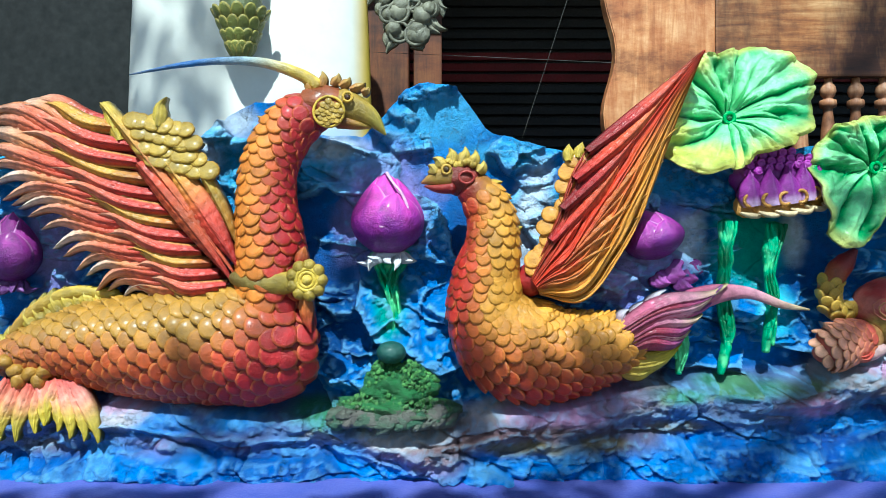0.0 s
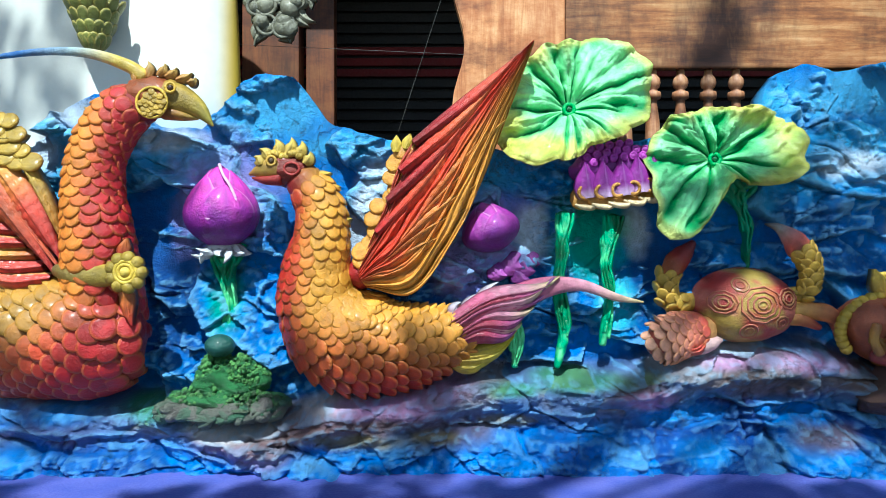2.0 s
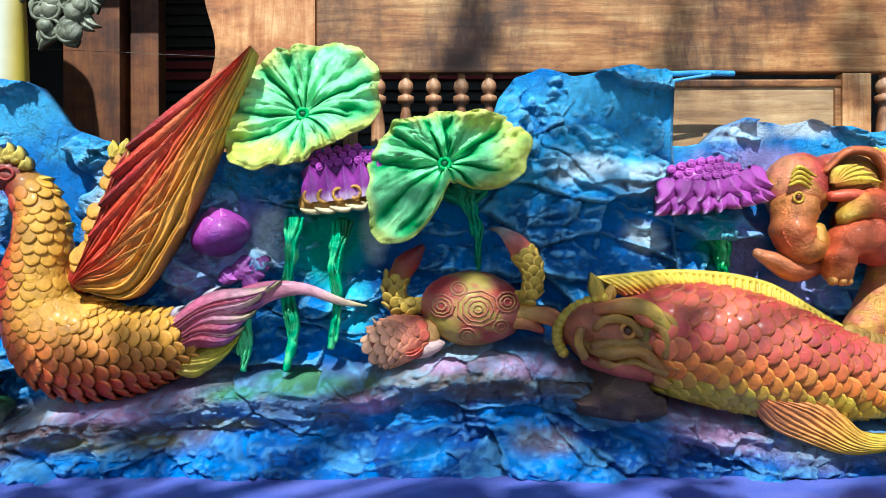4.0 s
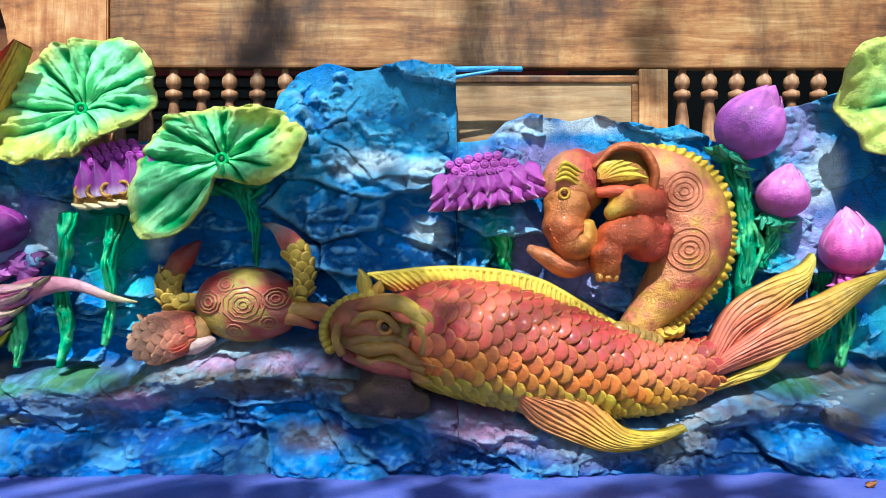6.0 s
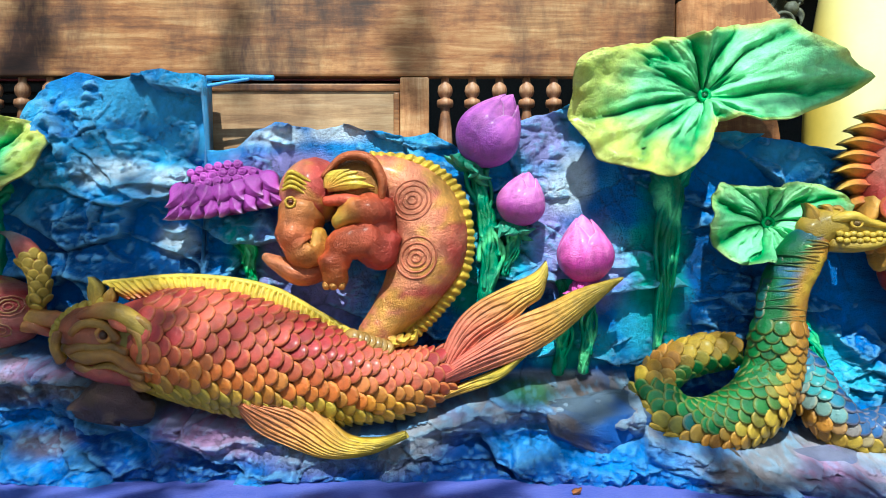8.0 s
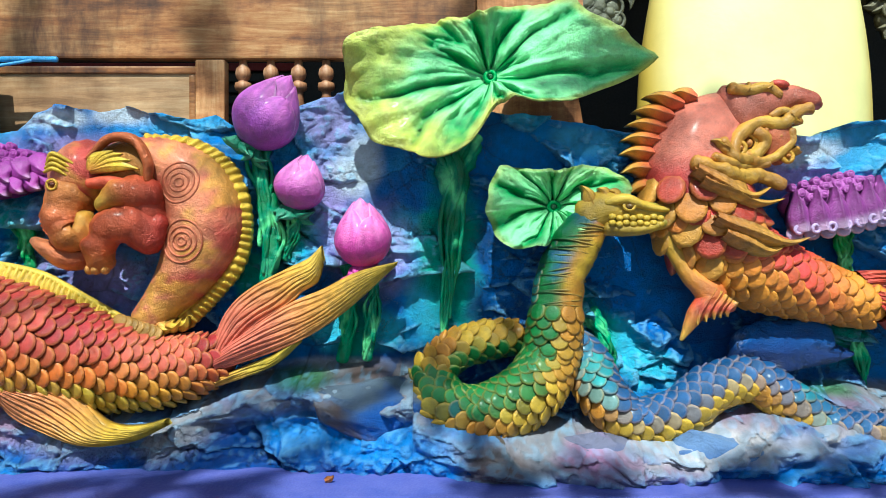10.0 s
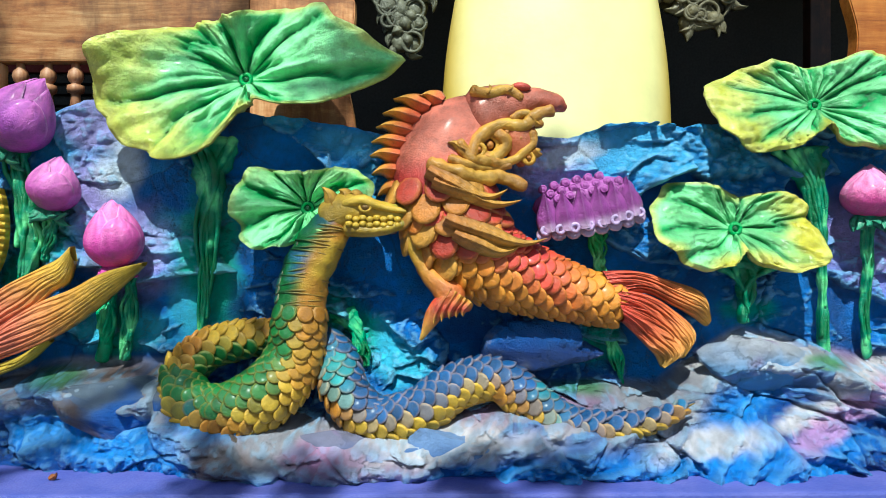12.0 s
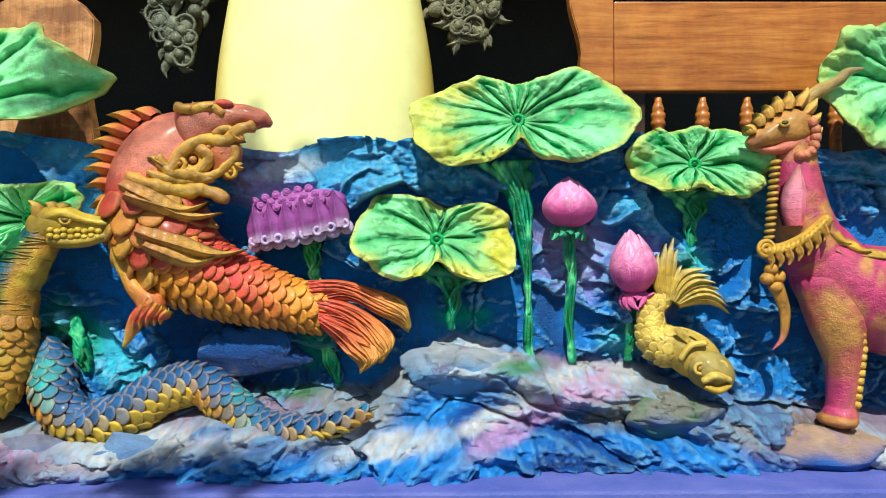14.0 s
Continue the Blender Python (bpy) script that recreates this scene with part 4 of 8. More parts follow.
def lotus_leaf(label, centre, radii, cup, tilt, rim_way, seed, stems=(), vein_dark=0.0, rim=0.8, thick=0.014, veins=10, ruffle=0.014, lean=0.0, tip=None):
    """A cupped, ruffled leaf blade with ribs round a knob, on its stem. radii: from the right, turning left."""
    cx, cy, cz = centre
    thing = empty("lotus_leaf", label, "lotus leaf", "lotus leaves")
    k = Clay(seed)
    na, nr = 216, 40
    a = np.linspace(0, 2 * np.pi, na, endpoint=False)
    rr = spline(np.array(list(radii[-2:]) + list(radii) + list(radii[:3]))[:, None], 12 * 40 + 161)[:, 0]
    per = np.linspace(-2, 14, len(rr))
    big = np.interp(a / (2 * np.pi) * 12, per, rr)
    big = big * (1 + 0.025 * np.sin(a * 9 + seed) + 0.018 * np.sin(a * 17 + 2 * seed) + 0.05 * (fractal(np.cos(a) * 6 + seed, np.sin(a) * 6, seed) - 0.5))
    if tip:
        away = np.angle(np.exp(1j * (a - radians(tip[0]))))
        big = big + tip[1] * np.exp(-np.abs(away / radians(tip[2])) ** 1.2)
    f = np.linspace(0.0, 1, nr)[:, None]
    x, z = cx + f * big * np.cos(a), cz + f * big * np.sin(a)
    wob = 0.35 * np.sin(f * 7 + seed + 3 * np.sin(a))
    ca, sa = np.cos(a) * 2.2 + seed, np.sin(a) * 2.2
    wander = 9.0 * (fractal(ca + 0.8 * f, sa + 1.1 * f, seed + 9) - 0.5)
    phase = a * veins + wob + wander
    ridge = np.abs(np.sin(phase / 2)) ** 0.7
    strong = 0.35 + 1.3 * fractal(ca * 1.7, sa * 1.7 + f, seed + 13)
    y = cy - cup * f ** 2.2 - tilt * (cz - z) - lean * (x - cx)
    y = y - 0.038 * (1 - 0.55 * vein_dark) * strong * ridge * step(0.04, 0.35, f) * (1 - 0.35 * f) - 0.010 * np.abs(np.sin(phase * 1.5 + 2 * f + 5 * fractal(x * 9, z * 9, seed + 31))) ** 0.6 * step(0.25, 0.7, f)
    y = y - 1.6 * ruffle * f ** 3 * np.sin(a * 5 + seed * 1.7) - 0.006 * f ** 3 * np.sin(a * 11 + seed)
    y = y + 0.012 * step(0.9, 1.0, f) - 0.024 * (fractal(x * 17, z * 17, seed) - 0.5)
    n, n2 = fractal(x * 14, z * 14, seed + 3), fractal(x * 40, z * 40, seed + 5)
    big_n = fractal(x * 6 + seed, z * 6, seed + 21)
    # light ridges and dark grooves: light on the folds is painted in
    c = blend(G_MID, G_LIGHT, step(0.34, 0.78, 0.52 * ridge + 0.25 * n + 0.3 * big_n))
    c = blend(c, G_DARK, 0.35 * step(0.50, 0.62, 1 - big_n) * step(0.42, 0.6, n2))
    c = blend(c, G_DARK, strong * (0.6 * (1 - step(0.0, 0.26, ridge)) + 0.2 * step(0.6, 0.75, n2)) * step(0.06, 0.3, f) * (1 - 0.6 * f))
    branch = np.abs(np.sin(0.5 * a * veins * (1 + np.floor(2.6 * f)) + 2.2 * wander * 0.4 + 1.5 * np.sin(7 * f + seed)))
    c = blend(c, lin(8, 54, 32), 0.75 * vein_dark * (1 - step(0.05, 0.16, branch)) * step(0.3, 0.4, f) * (1 - step(0.72, 0.88, f + 0.2 * (n - 0.5))))
    c = blend(c, lin(10, 60, 34), vein_dark * (1 - step(0.10, 0.24, ridge)) * step(0.05, 0.12, f) * (1 - step(0.7, 0.9, f + 0.3 * (n - 0.5))))
    c = blend(c, lin(20, 116, 48), 0.6 * vein_dark * step(0.25, 0.6, n))
    side = 0.5 + 0.5 * np.cos(a - radians(rim_way))
    yellow = rim * step(0.52, 0.98, f * (0.50 + 0.50 * side) + 0.34 * (ridge - 0.5) + 0.45 * (n - 0.5))
    c = blend(c, Y_RIM, yellow)
    c = blend(c, Y_PALE, 0.6 * yellow * step(0.5, 0.65, n2))
    c = blend(c, blend(Y_RIM, Y_PALE, n2), 0.75 * step(0.88, 0.98, f + 0.10 * (n - 0.5)) * (0.35 + 0.65 * rim))
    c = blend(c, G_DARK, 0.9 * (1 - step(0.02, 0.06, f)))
    front = np.stack([x, y, z], -1)
    back = front.copy()
    back[..., 1] += thick
    back[..., 0] = cx + (back[..., 0] - cx) * 0.985
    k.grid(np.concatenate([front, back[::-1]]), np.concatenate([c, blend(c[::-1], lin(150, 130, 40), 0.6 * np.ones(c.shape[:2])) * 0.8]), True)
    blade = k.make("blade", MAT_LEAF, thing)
    q = Clay(seed)
    q.ring((cx, cy - 0.008, cz), 0.011, 0.0045, G_MID)
    q.lump((cx, cy - 0.004, cz), (0.008, 0.008, 0.008), G_DARK)
    q.make("knob", MAT_LEAF, blade, "raised ring at the heart of the leaf")
    for rows in stems:
        stalk(rows, thing, seed, flare=1.5)
    return thing


def stalk(rows, parent, seed=1, col=G_TEAL, ribs=True, name="stem", flare=0.35):
    s = Clay(seed)

    def paint(v, u, w):
        n = fractal(v[..., 0] * 40, v[..., 2] * 22, seed)
        return blend(blend(lin(16, 112, 66), np.array(col) * 1.2, step(0.3, 0.5, n)), lin(120, 222, 150), step(0.52, 0.7, n))

    line = spline(rows, 24)
    u = np.linspace(0, 1, 24)
    wide = line[:, 3] * (0.62 + flare * np.exp(-u * 7)) * (1 - 0.3 * u)
    s.tube([(*q[:2], q[2], w, q[4] * 0.8) for q, w in zip(line, wide)], paint, 60, 16, 1.1)
    # folded leafy ribs along the stem
    for i in range(5):
        o = (i - 2) / 2 * 0.8
        stop = 24 - int(9 * s.rng.random())
        wave = 0.45 * np.sin(u * s.rng.uniform(5, 14) + s.rng.uniform(0, 6)) + 0.3 * (fractal(u * 14, u * 0 + i, seed) - 0.5)
        s.tube([(q[0] + w * (o + v), q[1] - q[4] * (0.75 - 0.4 * abs(o)), q[2], 0.0022 + w * 0.16, 0.0035 + q[4] * 0.25) for q, w, v in zip(line[:stop], wide, wave)], paint, 50, 8, 1.0)
    return s.make(name, MAT_LEAF, parent)


def bud_petal(k, base, axis, across, hgt, rad, mid, span, top, col, out):
    v = np.linspace(0.0, top, 22)[:, None]
    u = np.linspace(-1, 1, 13)[None]
    fw = np.array((0, -1.0, 0))
    half = span * np.sqrt(np.maximum(0, 1 - (v / top) ** 3.0)) * (0.75 + 0.25 * np.sin(np.pi * v))
    ang = mid + u * half
    prof = rad * np.sin(np.pi * np.clip(v, 0.0, 1) ** 0.77 * 0.97 + 0.06) ** 0.90 + out * (1 - 0.55 * np.abs(u) ** 3)
    p = base + axis * (v * hgt)[..., None] + across * (prof * np.sin(ang))[..., None] + fw * (prof * np.cos(ang))[..., None]
    c = col(v + 0 * u, u + 0 * v)
    inner = base + (p - base) * 0.965 + np.array((0, 0.006, 0))
    k.grid(np.concatenate([p, inner[::-1]]), np.concatenate([c, c[::-1] * 0.8]))


def lotus_bud(label, base, tip, wide, dark, light, stem=None, calyx=1, seed=1, tall=1.0, droop=0):
    thing = empty("lotus_bud", label, "lotus bud", "lotus buds")
    b, t = np.array(base, float), np.array(tip, float)
    axis = unit(t - b)
    hgt = np.linalg.norm(t - b)
    across = unit(np.cross(axis, (0, -1.0, 0)))
    rng = np.random.default_rng(seed)

    def paint(v, u):
        n = fractal(v * 7 + seed, u * 5, seed)
        c = blend(dark, light, step(0.15, 0.8, v + 0.3 * (n - 0.5)))
        c = blend(c, dark, 0.5 * step(0.5, 0.62, fractal(v * 3 + seed, u * 9, seed + 2)))
        return blend(c, lin(236, 190, 228), 0.65 * step(0.86, 1.0, np.abs(u)) * step(0.3, 0.6, v))

    k = Clay(seed)
    bud_petal(k, b, axis, across, hgt, wide, 0.0, 3.05, 1.0, paint, 0.0)
    k.make("heart", MAT_CLAY, thing)
    for mid, top, out in ((-1.15, 0.95, 0.004), (1.15, 0.91, 0.006), (-0.55 + rng.uniform(-0.1, 0.1), 0.84, 0.009), (0.45 + rng.uniform(-0.15, 0.15), 0.72, 0.013)):
        k = Clay(seed)
        bud_petal(k, b, axis, across, hgt, wide, mid, 0.95, top, paint, out)
        k.make("petal", MAT_CLAY, thing)
    if calyx:
        col = G_TEAL if calyx == 1 else (dark if calyx == 2 else lin(190, 190, 196))
        k = Clay(seed)
        k.lump(b - axis * 0.002, (wide * 0.55, wide * 0.5, 0.016), np.array(col) * 0.8, rough=0.4)
        cup = k.make("calyx", MAT_LEAF, thing)
        for q in range(7):
            an = -1.5 + 3.0 * q / 6
            o = across * math.sin(an) * wide * 0.62 + np.array((0, -1.0, 0)) * math.cos(an) * wide * 0.62
            k = Clay(seed + q)
            k.feather(b + axis * 0.004 + o * 0.35, b + o * 1.25 - axis * (0.012 + 0.02 * rng.random()), 0.012, 0.007, lambda v, s, x: blend(np.array(col) * 0.7, np.array(col) * 1.5 + 0.05, s), curl=rng.uniform(-0.02, 0.02))
            k.make("sepal", MAT_LEAF, cup)
    if stem:
        stalk(stem, thing, seed)
    return thing


def lotus_pod(label, centre, w, hgt, turn, dark, light, low_col, rows, seed, style, stem=None):
    """A seed head: a flat studded top over rows of petals."""
    thing = empty("lotus_pod", label, "lotus seed head", "lotus seed heads")
    c = np.array(centre, float)
    ct, st = math.cos(radians(turn)), math.sin(radians(turn))
    ax, up = np.array((ct, 0, st)), np.array((-st, 0, ct))
    k = Clay(seed)
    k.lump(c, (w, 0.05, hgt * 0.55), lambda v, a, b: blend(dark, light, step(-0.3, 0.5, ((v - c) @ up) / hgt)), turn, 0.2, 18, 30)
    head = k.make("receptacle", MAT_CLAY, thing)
    n = 0
    for r in range(3):
        for i in range(8 - r):
            s = Clay(seed + n)
            u = (i + 0.5 * (r % 2) + 0.5) / 8 * 1.7 - 0.85
            v = 0.18 + 0.17 * r - 0.12 * u * u
            p = c + ax * u * w + up * v * hgt + np.array((0, -0.045 * math.sqrt(max(0.05, 1 - u * u)) * (1 - 0.25 * r), 0))
            s.lump(p, (0.0105, 0.014, 0.0090), blend(dark, light, 0.8), rough=0.1, n=8, m=10)
            s.ring(p + np.array((0, -0.009, 0.001)), 0.0068, 0.0025, np.array(light) * 1.1, n=10)
            s.make("seed", MAT_CLAY, head)
            n += 1
    for r, (count, size, drop, long) in enumerate(rows):
        for i in range(count):
            s = Clay(seed + i + 20 * r)
            u = (i + 0.5) / count * 2 - 1
            p = c + ax * u * w * (0.92 + 0.08 * r) - up * (drop + 0.10 * (1 - u * u) * hgt) + np.array((0, -0.05 * math.sqrt(max(0.04, 1 - u * u)) - 0.006 * (len(rows) - r), 0))
            nor = unit(np.array((0.5 * u, -1.0, 0)))
            col = blend(dark, light, 0.25 + 0.5 * s.rng.random()) if r == 0 or low_col is None else np.array(low_col)
            kind = style[r]
            if kind == "up":
                s.feather(p - up * size * 0.75, p + up * size * long * 0.75, size * 0.55, 0.018, lambda v, q, x: blend(blend(dark, light, 0.2 + 0.6 * np.abs(x)), lin(206, 176, 214), 0.8 * step(0.3, 0.05, q)), n=18, grooves=False, point=1.5)
            elif kind == "point":
                s.feather(p + up * size * 0.4, p - up * size * long * 0.5 + ax * u * size * 0.9 + np.array((0, -0.02 - 0.01 * r, 0)), size * 0.58, 0.018, lambda v, q, x: blend(blend(dark, light, 0.2 + 0.6 * q), lin(226, 190, 226), 0.7 * step(0.75, 1.0, q)), n=18, grooves=False, curl=0.006 * (1 if u > 0 else -1), point=1.7)
            else:
                s.scale(p, nor, -up + ax * u * 0.45, size, col, lift=0.5, long=long)
                s.ring(p + np.array((0, -0.018, 0.004)), size * 0.27, 0.004, np.array(col) * 1.2, n=14)
                if size < 0.035:
                    s.make("petal", MAT_CLAY, thing)
                    continue
                lip = p - up * size * 0.56 + np.array((0, -0.016, 0))
                s.tube([(*(lip - ax * size * 0.46 + up * size * 0.16), 0.003, 0.004), (*(lip - ax * size * 0.1), 0.006, 0.008), (*(lip + ax * size * 0.3 - up * 0.003), 0.006, 0.008), (*(lip + ax * size * 0.5 + up * size * 0.12), 0.003, 0.004)], lin(214, 190, 150), 16, 8)
            s.make("petal", MAT_CLAY if low_col is None or r == 0 else MAT_GOLD, thing)
    if stem:
        for q in stem:
            stalk(q, thing, seed, lin(24, 140, 70))
    return thing


lotus_leaf("broad green lotus leaf with a yellow lower rim", (0.628, 1.690, 1.487), (0.169, 0.186, 0.183, 0.149, 0.144, 0.159, 0.166, 0.183, 0.149, 0.114, 0.098, 0.127), 0.05, 0.38, 235, 3)
lotus_leaf("green lotus leaf drooping in a pointed lobe, yellow at its side", (0.938, 1.670, 1.376), (0.179, 0.181, 0.124, 0.113, 0.116, 0.141, 0.155, 0.179, 0.188, 0.069, 0.055, 0.119), 0.05, 0.38, 10, 5,
           [[(0.973, 1.680, 1.332, 0.0371, 0.0200), (0.990, 1.675, 1.288, 0.0296, 0.0200), (1.008, 1.675, 1.228, 0.0173, 0.0200), (1.010, 1.680, 1.142, 0.0148, 0.0200)]], tip=(234, 0.03, 10))
lotus_leaf("wide bright green lotus leaf with a folded yellow rim", (2.544, 1.680, 1.535), (0.253, 0.240, 0.189, 0.127, 0.140, 0.207, 0.313, 0.276, 0.214, 0.084, 0.073, 0.132), 0.06, 0.24, 215, 7, ruffle=0.026, stems=
           [[(2.473, 1.680, 1.405, 0.0247, 0.0200), (2.467, 1.680, 1.312, 0.0396, 0.0250), (2.460, 1.680, 1.188, 0.0322, 0.0250), (2.450, 1.690, 1.051, 0.0249, 0.0200), (2.444, 1.690, 0.951, 0.0199, 0.0200)]], rim=0.75, tip=(5.5, 0.085, 9))
lotus_leaf("small curled green lotus leaf behind the serpent", (2.679, 1.670, 1.255), (0.143, 0.143, 0.100, 0.074, 0.093, 0.146, 0.146, 0.143, 0.100, 0.066, 0.062, 0.086), 0.05, 0.32, 90, 11, rim=0.2, veins=11)
lotus_leaf("wide dark-veined green lotus leaf with a yellow wavy rim", (3.779, 1.670, 1.478), (0.269, 0.224, 0.120, 0.090, 0.113, 0.172, 0.250, 0.203, 0.106, 0.052, 0.108, 0.184), 0.03, 0.55, 200, 13,
           [[(3.765, 1.680, 1.381, 0.0272, 0.0200), (3.778, 1.680, 1.291, 0.0297, 0.0200), (3.797, 1.680, 1.188, 0.0198, 0.0180), (3.803, 1.680, 1.059, 0.0186, 0.0180), (3.798, 1.670, 0.931, 0.0197, 0.0180)]], vein_dark=0.9, veins=17, ruffle=0.014)
lotus_leaf("green lotus leaf with dark veins and a broad yellow edge", (3.594, 1.640, 1.209), (0.172, 0.149, 0.083, 0.080, 0.115, 0.172, 0.184, 0.147, 0.099, 0.048, 0.092, 0.163), 0.03, 0.55, 320, 17,
           [[(3.629, 1.670, 1.150, 0.0566, 0.0300), (3.629, 1.670, 1.086, 0.0320, 0.0220), (3.626, 1.675, 1.008, 0.0222, 0.0200)]], vein_dark=0.9, rim=0.95, ruffle=0.014)
lotus_leaf("smaller green lotus leaf with dark veins, shading the wall", (4.175, 1.660, 1.376), (0.163, 0.144, 0.094, 0.085, 0.094, 0.137, 0.158, 0.120, 0.075, 0.057, 0.087, 0.137), 0.03, 0.5, 260, 19,
           [[(4.182, 1.690, 1.317, 0.0373, 0.0200), (4.178, 1.690, 1.252, 0.0299, 0.0200), (4.176, 1.690, 1.187, 0.0199, 0.0200)]], vein_dark=0.7, rim=0.55)
lotus_leaf("large green lotus leaf with dark veins behind the beast", (4.667, 1.680, 1.561), (0.179, 0.179, 0.167, 0.143, 0.153, 0.200, 0.215, 0.205, 0.186, 0.167, 0.167, 0.179), 0.04, 0.2, 240, 23, vein_dark=0.8, rim=0.25, lean=-0.1)

PUR_D, PUR_L = lin(112, 28, 134), lin(196, 84, 190)
PINK_D, PINK_L = lin(150, 40, 140), lin(224, 104, 190)
torn = lotus_bud("purple lotus bud with a pale torn petal and pale calyx", (-0.117, 1.660, 1.187), (-0.123, 1.660, 1.367), 0.0740, PUR_D, lin(206, 60, 176), None, 3, 2)
k = Clay(14)
k.tube([(-0.168, 1.605, 1.272, 0.002, 0.003), (-0.146, 1.588, 1.256, 0.004, 0.005), (-0.122, 1.580, 1.246, 0.005, 0.005), (-0.096, 1.584, 1.258, 0.005, 0.005), (-0.074, 1.596, 1.278, 0.004, 0.004), (-0.084, 1.596, 1.312, 0.003, 0.004), (-0.104, 1.612, 1.338, 0.003, 0.003), (-0.120, 1.640, 1.362, 0.004, 0.004)], lin(232, 180, 226), 50, 8, 0.6)
k.make("torn_edge", MAT_CLAY, torn, "pale lilac torn petal edge")
lotus_bud("dark purple lotus bud on the wall's end", (-0.943, 1.680, 1.127), (-0.939, 1.680, 1.282), 0.0549, lin(90, 24, 110), lin(150, 40, 140), None, 2, 3)
lotus_bud("dull purple lotus bud over fallen petals", (0.469, 1.670, 1.179), (0.435, 1.660, 1.284), 0.0596, lin(100, 28, 124), lin(166, 56, 158), None, 0, 4)
lotus_bud("leaning purple lotus bud with green calyx", (2.029, 1.660, 1.383), (2.123, 1.650, 1.532), 0.0656, lin(142, 62, 160), lin(206, 110, 196), [(2.045, 1.680, 1.373, 0.0272, 0.0200), (2.063, 1.680, 1.281, 0.0297, 0.0200), (2.076, 1.680, 1.182, 0.0421, 0.0240), (2.063, 1.680, 1.072, 0.0346, 0.0200)], 1, 5)
lotus_bud("small pink lotus bud with grey-green calyx", (2.126, 1.660, 1.249), (2.157, 1.650, 1.366), 0.0489, lin(170, 70, 160), lin(224, 130, 200), [(2.130, 1.670, 1.241, 0.0197, 0.0150), (2.125, 1.670, 1.207, 0.0221, 0.0150), (2.106, 1.680, 1.145, 0.0247, 0.0150)], 1, 6)
lotus_bud("bright pink lotus bud above the carp's tail", (2.278, 1.640, 1.125), (2.268, 1.640, 1.274), 0.0549, lin(190, 50, 150), lin(236, 130, 200), [(2.294, 1.670, 1.119, 0.0221, 0.0150), (2.291, 1.680, 1.035, 0.0247, 0.0150), (2.279, 1.680, 0.930, 0.0272, 0.0150)], 2, 7)
lotus_bud("round pink lotus bud with dark green calyx on a stem", (3.888, 1.645, 1.232), (3.889, 1.645, 1.349), 0.0549, lin(196, 60, 140), lin(236, 150, 200), [(3.894, 1.665, 1.232, 0.0172, 0.0120), (3.899, 1.675, 1.136, 0.0148, 0.0120), (3.895, 1.680, 1.033, 0.0148, 0.0120), (3.902, 1.680, 0.929, 0.0223, 0.0120)], 1, 8)
lotus_bud("pointed pink lotus bud on a green stem", (4.036, 1.645, 1.086), (4.026, 1.645, 1.231), 0.0477, lin(190, 60, 136), lin(230, 150, 190), [(4.036, 1.665, 1.078, 0.0147, 0.0120), (4.034, 1.675, 1.007, 0.0173, 0.0120), (4.028, 1.675, 0.935, 0.0222, 0.0120)], 2, 9)

lotus_pod("purple lotus seed head over gilded round petals", (0.726, 1.680, 1.360), 0.0978, 0.0883, 8, lin(92, 20, 110), lin(164, 54, 168), lin(166, 120, 54), [(5, 0.0596, 0.012, 0.8), (6, 0.0477, 0.048, 1.0)], 31, ("up", "round"))
lotus_pod("purple lotus seed head with pointed petals", (1.506, 1.680, 1.327), 0.0978, 0.1002, 8, lin(120, 26, 122), lin(180, 76, 176), None, [(7, 0.0560, 0.004, 0.75), (9, 0.0500, 0.030, 0.85)], 41, ("point", "point"),
          [[(1.529, 1.690, 1.250, 0.0324, 0.0150), (1.541, 1.690, 1.195, 0.0299, 0.0150), (1.553, 1.690, 1.121, 0.0224, 0.0150)]])
lotus_pod("violet lotus seed head with upright pointed petals", (3.280, 1.680, 1.272), 0.1169, 0.0883, 11, lin(104, 26, 108), lin(164, 84, 164), lin(170, 146, 188), [(6, 0.0549, 0.010, 1.1), (8, 0.030, 0.050, 1.0)], 51, ("up", "round"),
          [[(3.312, 1.690, 1.224, 0.0324, 0.0150), (3.313, 1.690, 1.162, 0.0249, 0.0150), (3.316, 1.690, 1.112, 0.0274, 0.0150)]])


def weed(label, rows_list, seed):
    thing = empty("water_plant", label, "water plant", "water plants")
    for i, rows in enumerate(rows_list):
        stalk(rows, thing, seed + i, lin(26, 150, 104), True, "frond")
    return thing


weed("translucent-looking green painted stalks of water plant", [
    [(0.615, 1.662, 1.258, 0.0147, 0.0160), (0.610, 1.655, 1.191, 0.0207, 0.0200), (0.600, 1.655, 1.107, 0.0183, 0.0180), (0.612, 1.655, 1.011, 0.0244, 0.0180), (0.597, 1.650, 0.933, 0.0170, 0.0140)],
    [(0.719, 1.662, 1.252, 0.0171, 0.0160), (0.703, 1.655, 1.179, 0.0244, 0.0200), (0.708, 1.655, 1.083, 0.0171, 0.0180), (0.693, 1.650, 0.981, 0.0194, 0.0140)],
    [(0.506, 1.662, 1.083, 0.0122, 0.0160), (0.511, 1.655, 1.011, 0.0207, 0.0200), (0.506, 1.650, 0.934, 0.0194, 0.0140)]], 61)
weed("green painted stem of the purple bud, leafy", [[(-0.116, 1.680, 1.189, 0.0445, 0.0220), (-0.114, 1.680, 1.139, 0.0297, 0.0220), (-0.109, 1.685, 1.065, 0.0223, 0.0180), (-0.116, 1.680, 0.997, 0.0210, 0.0140)]], 67)
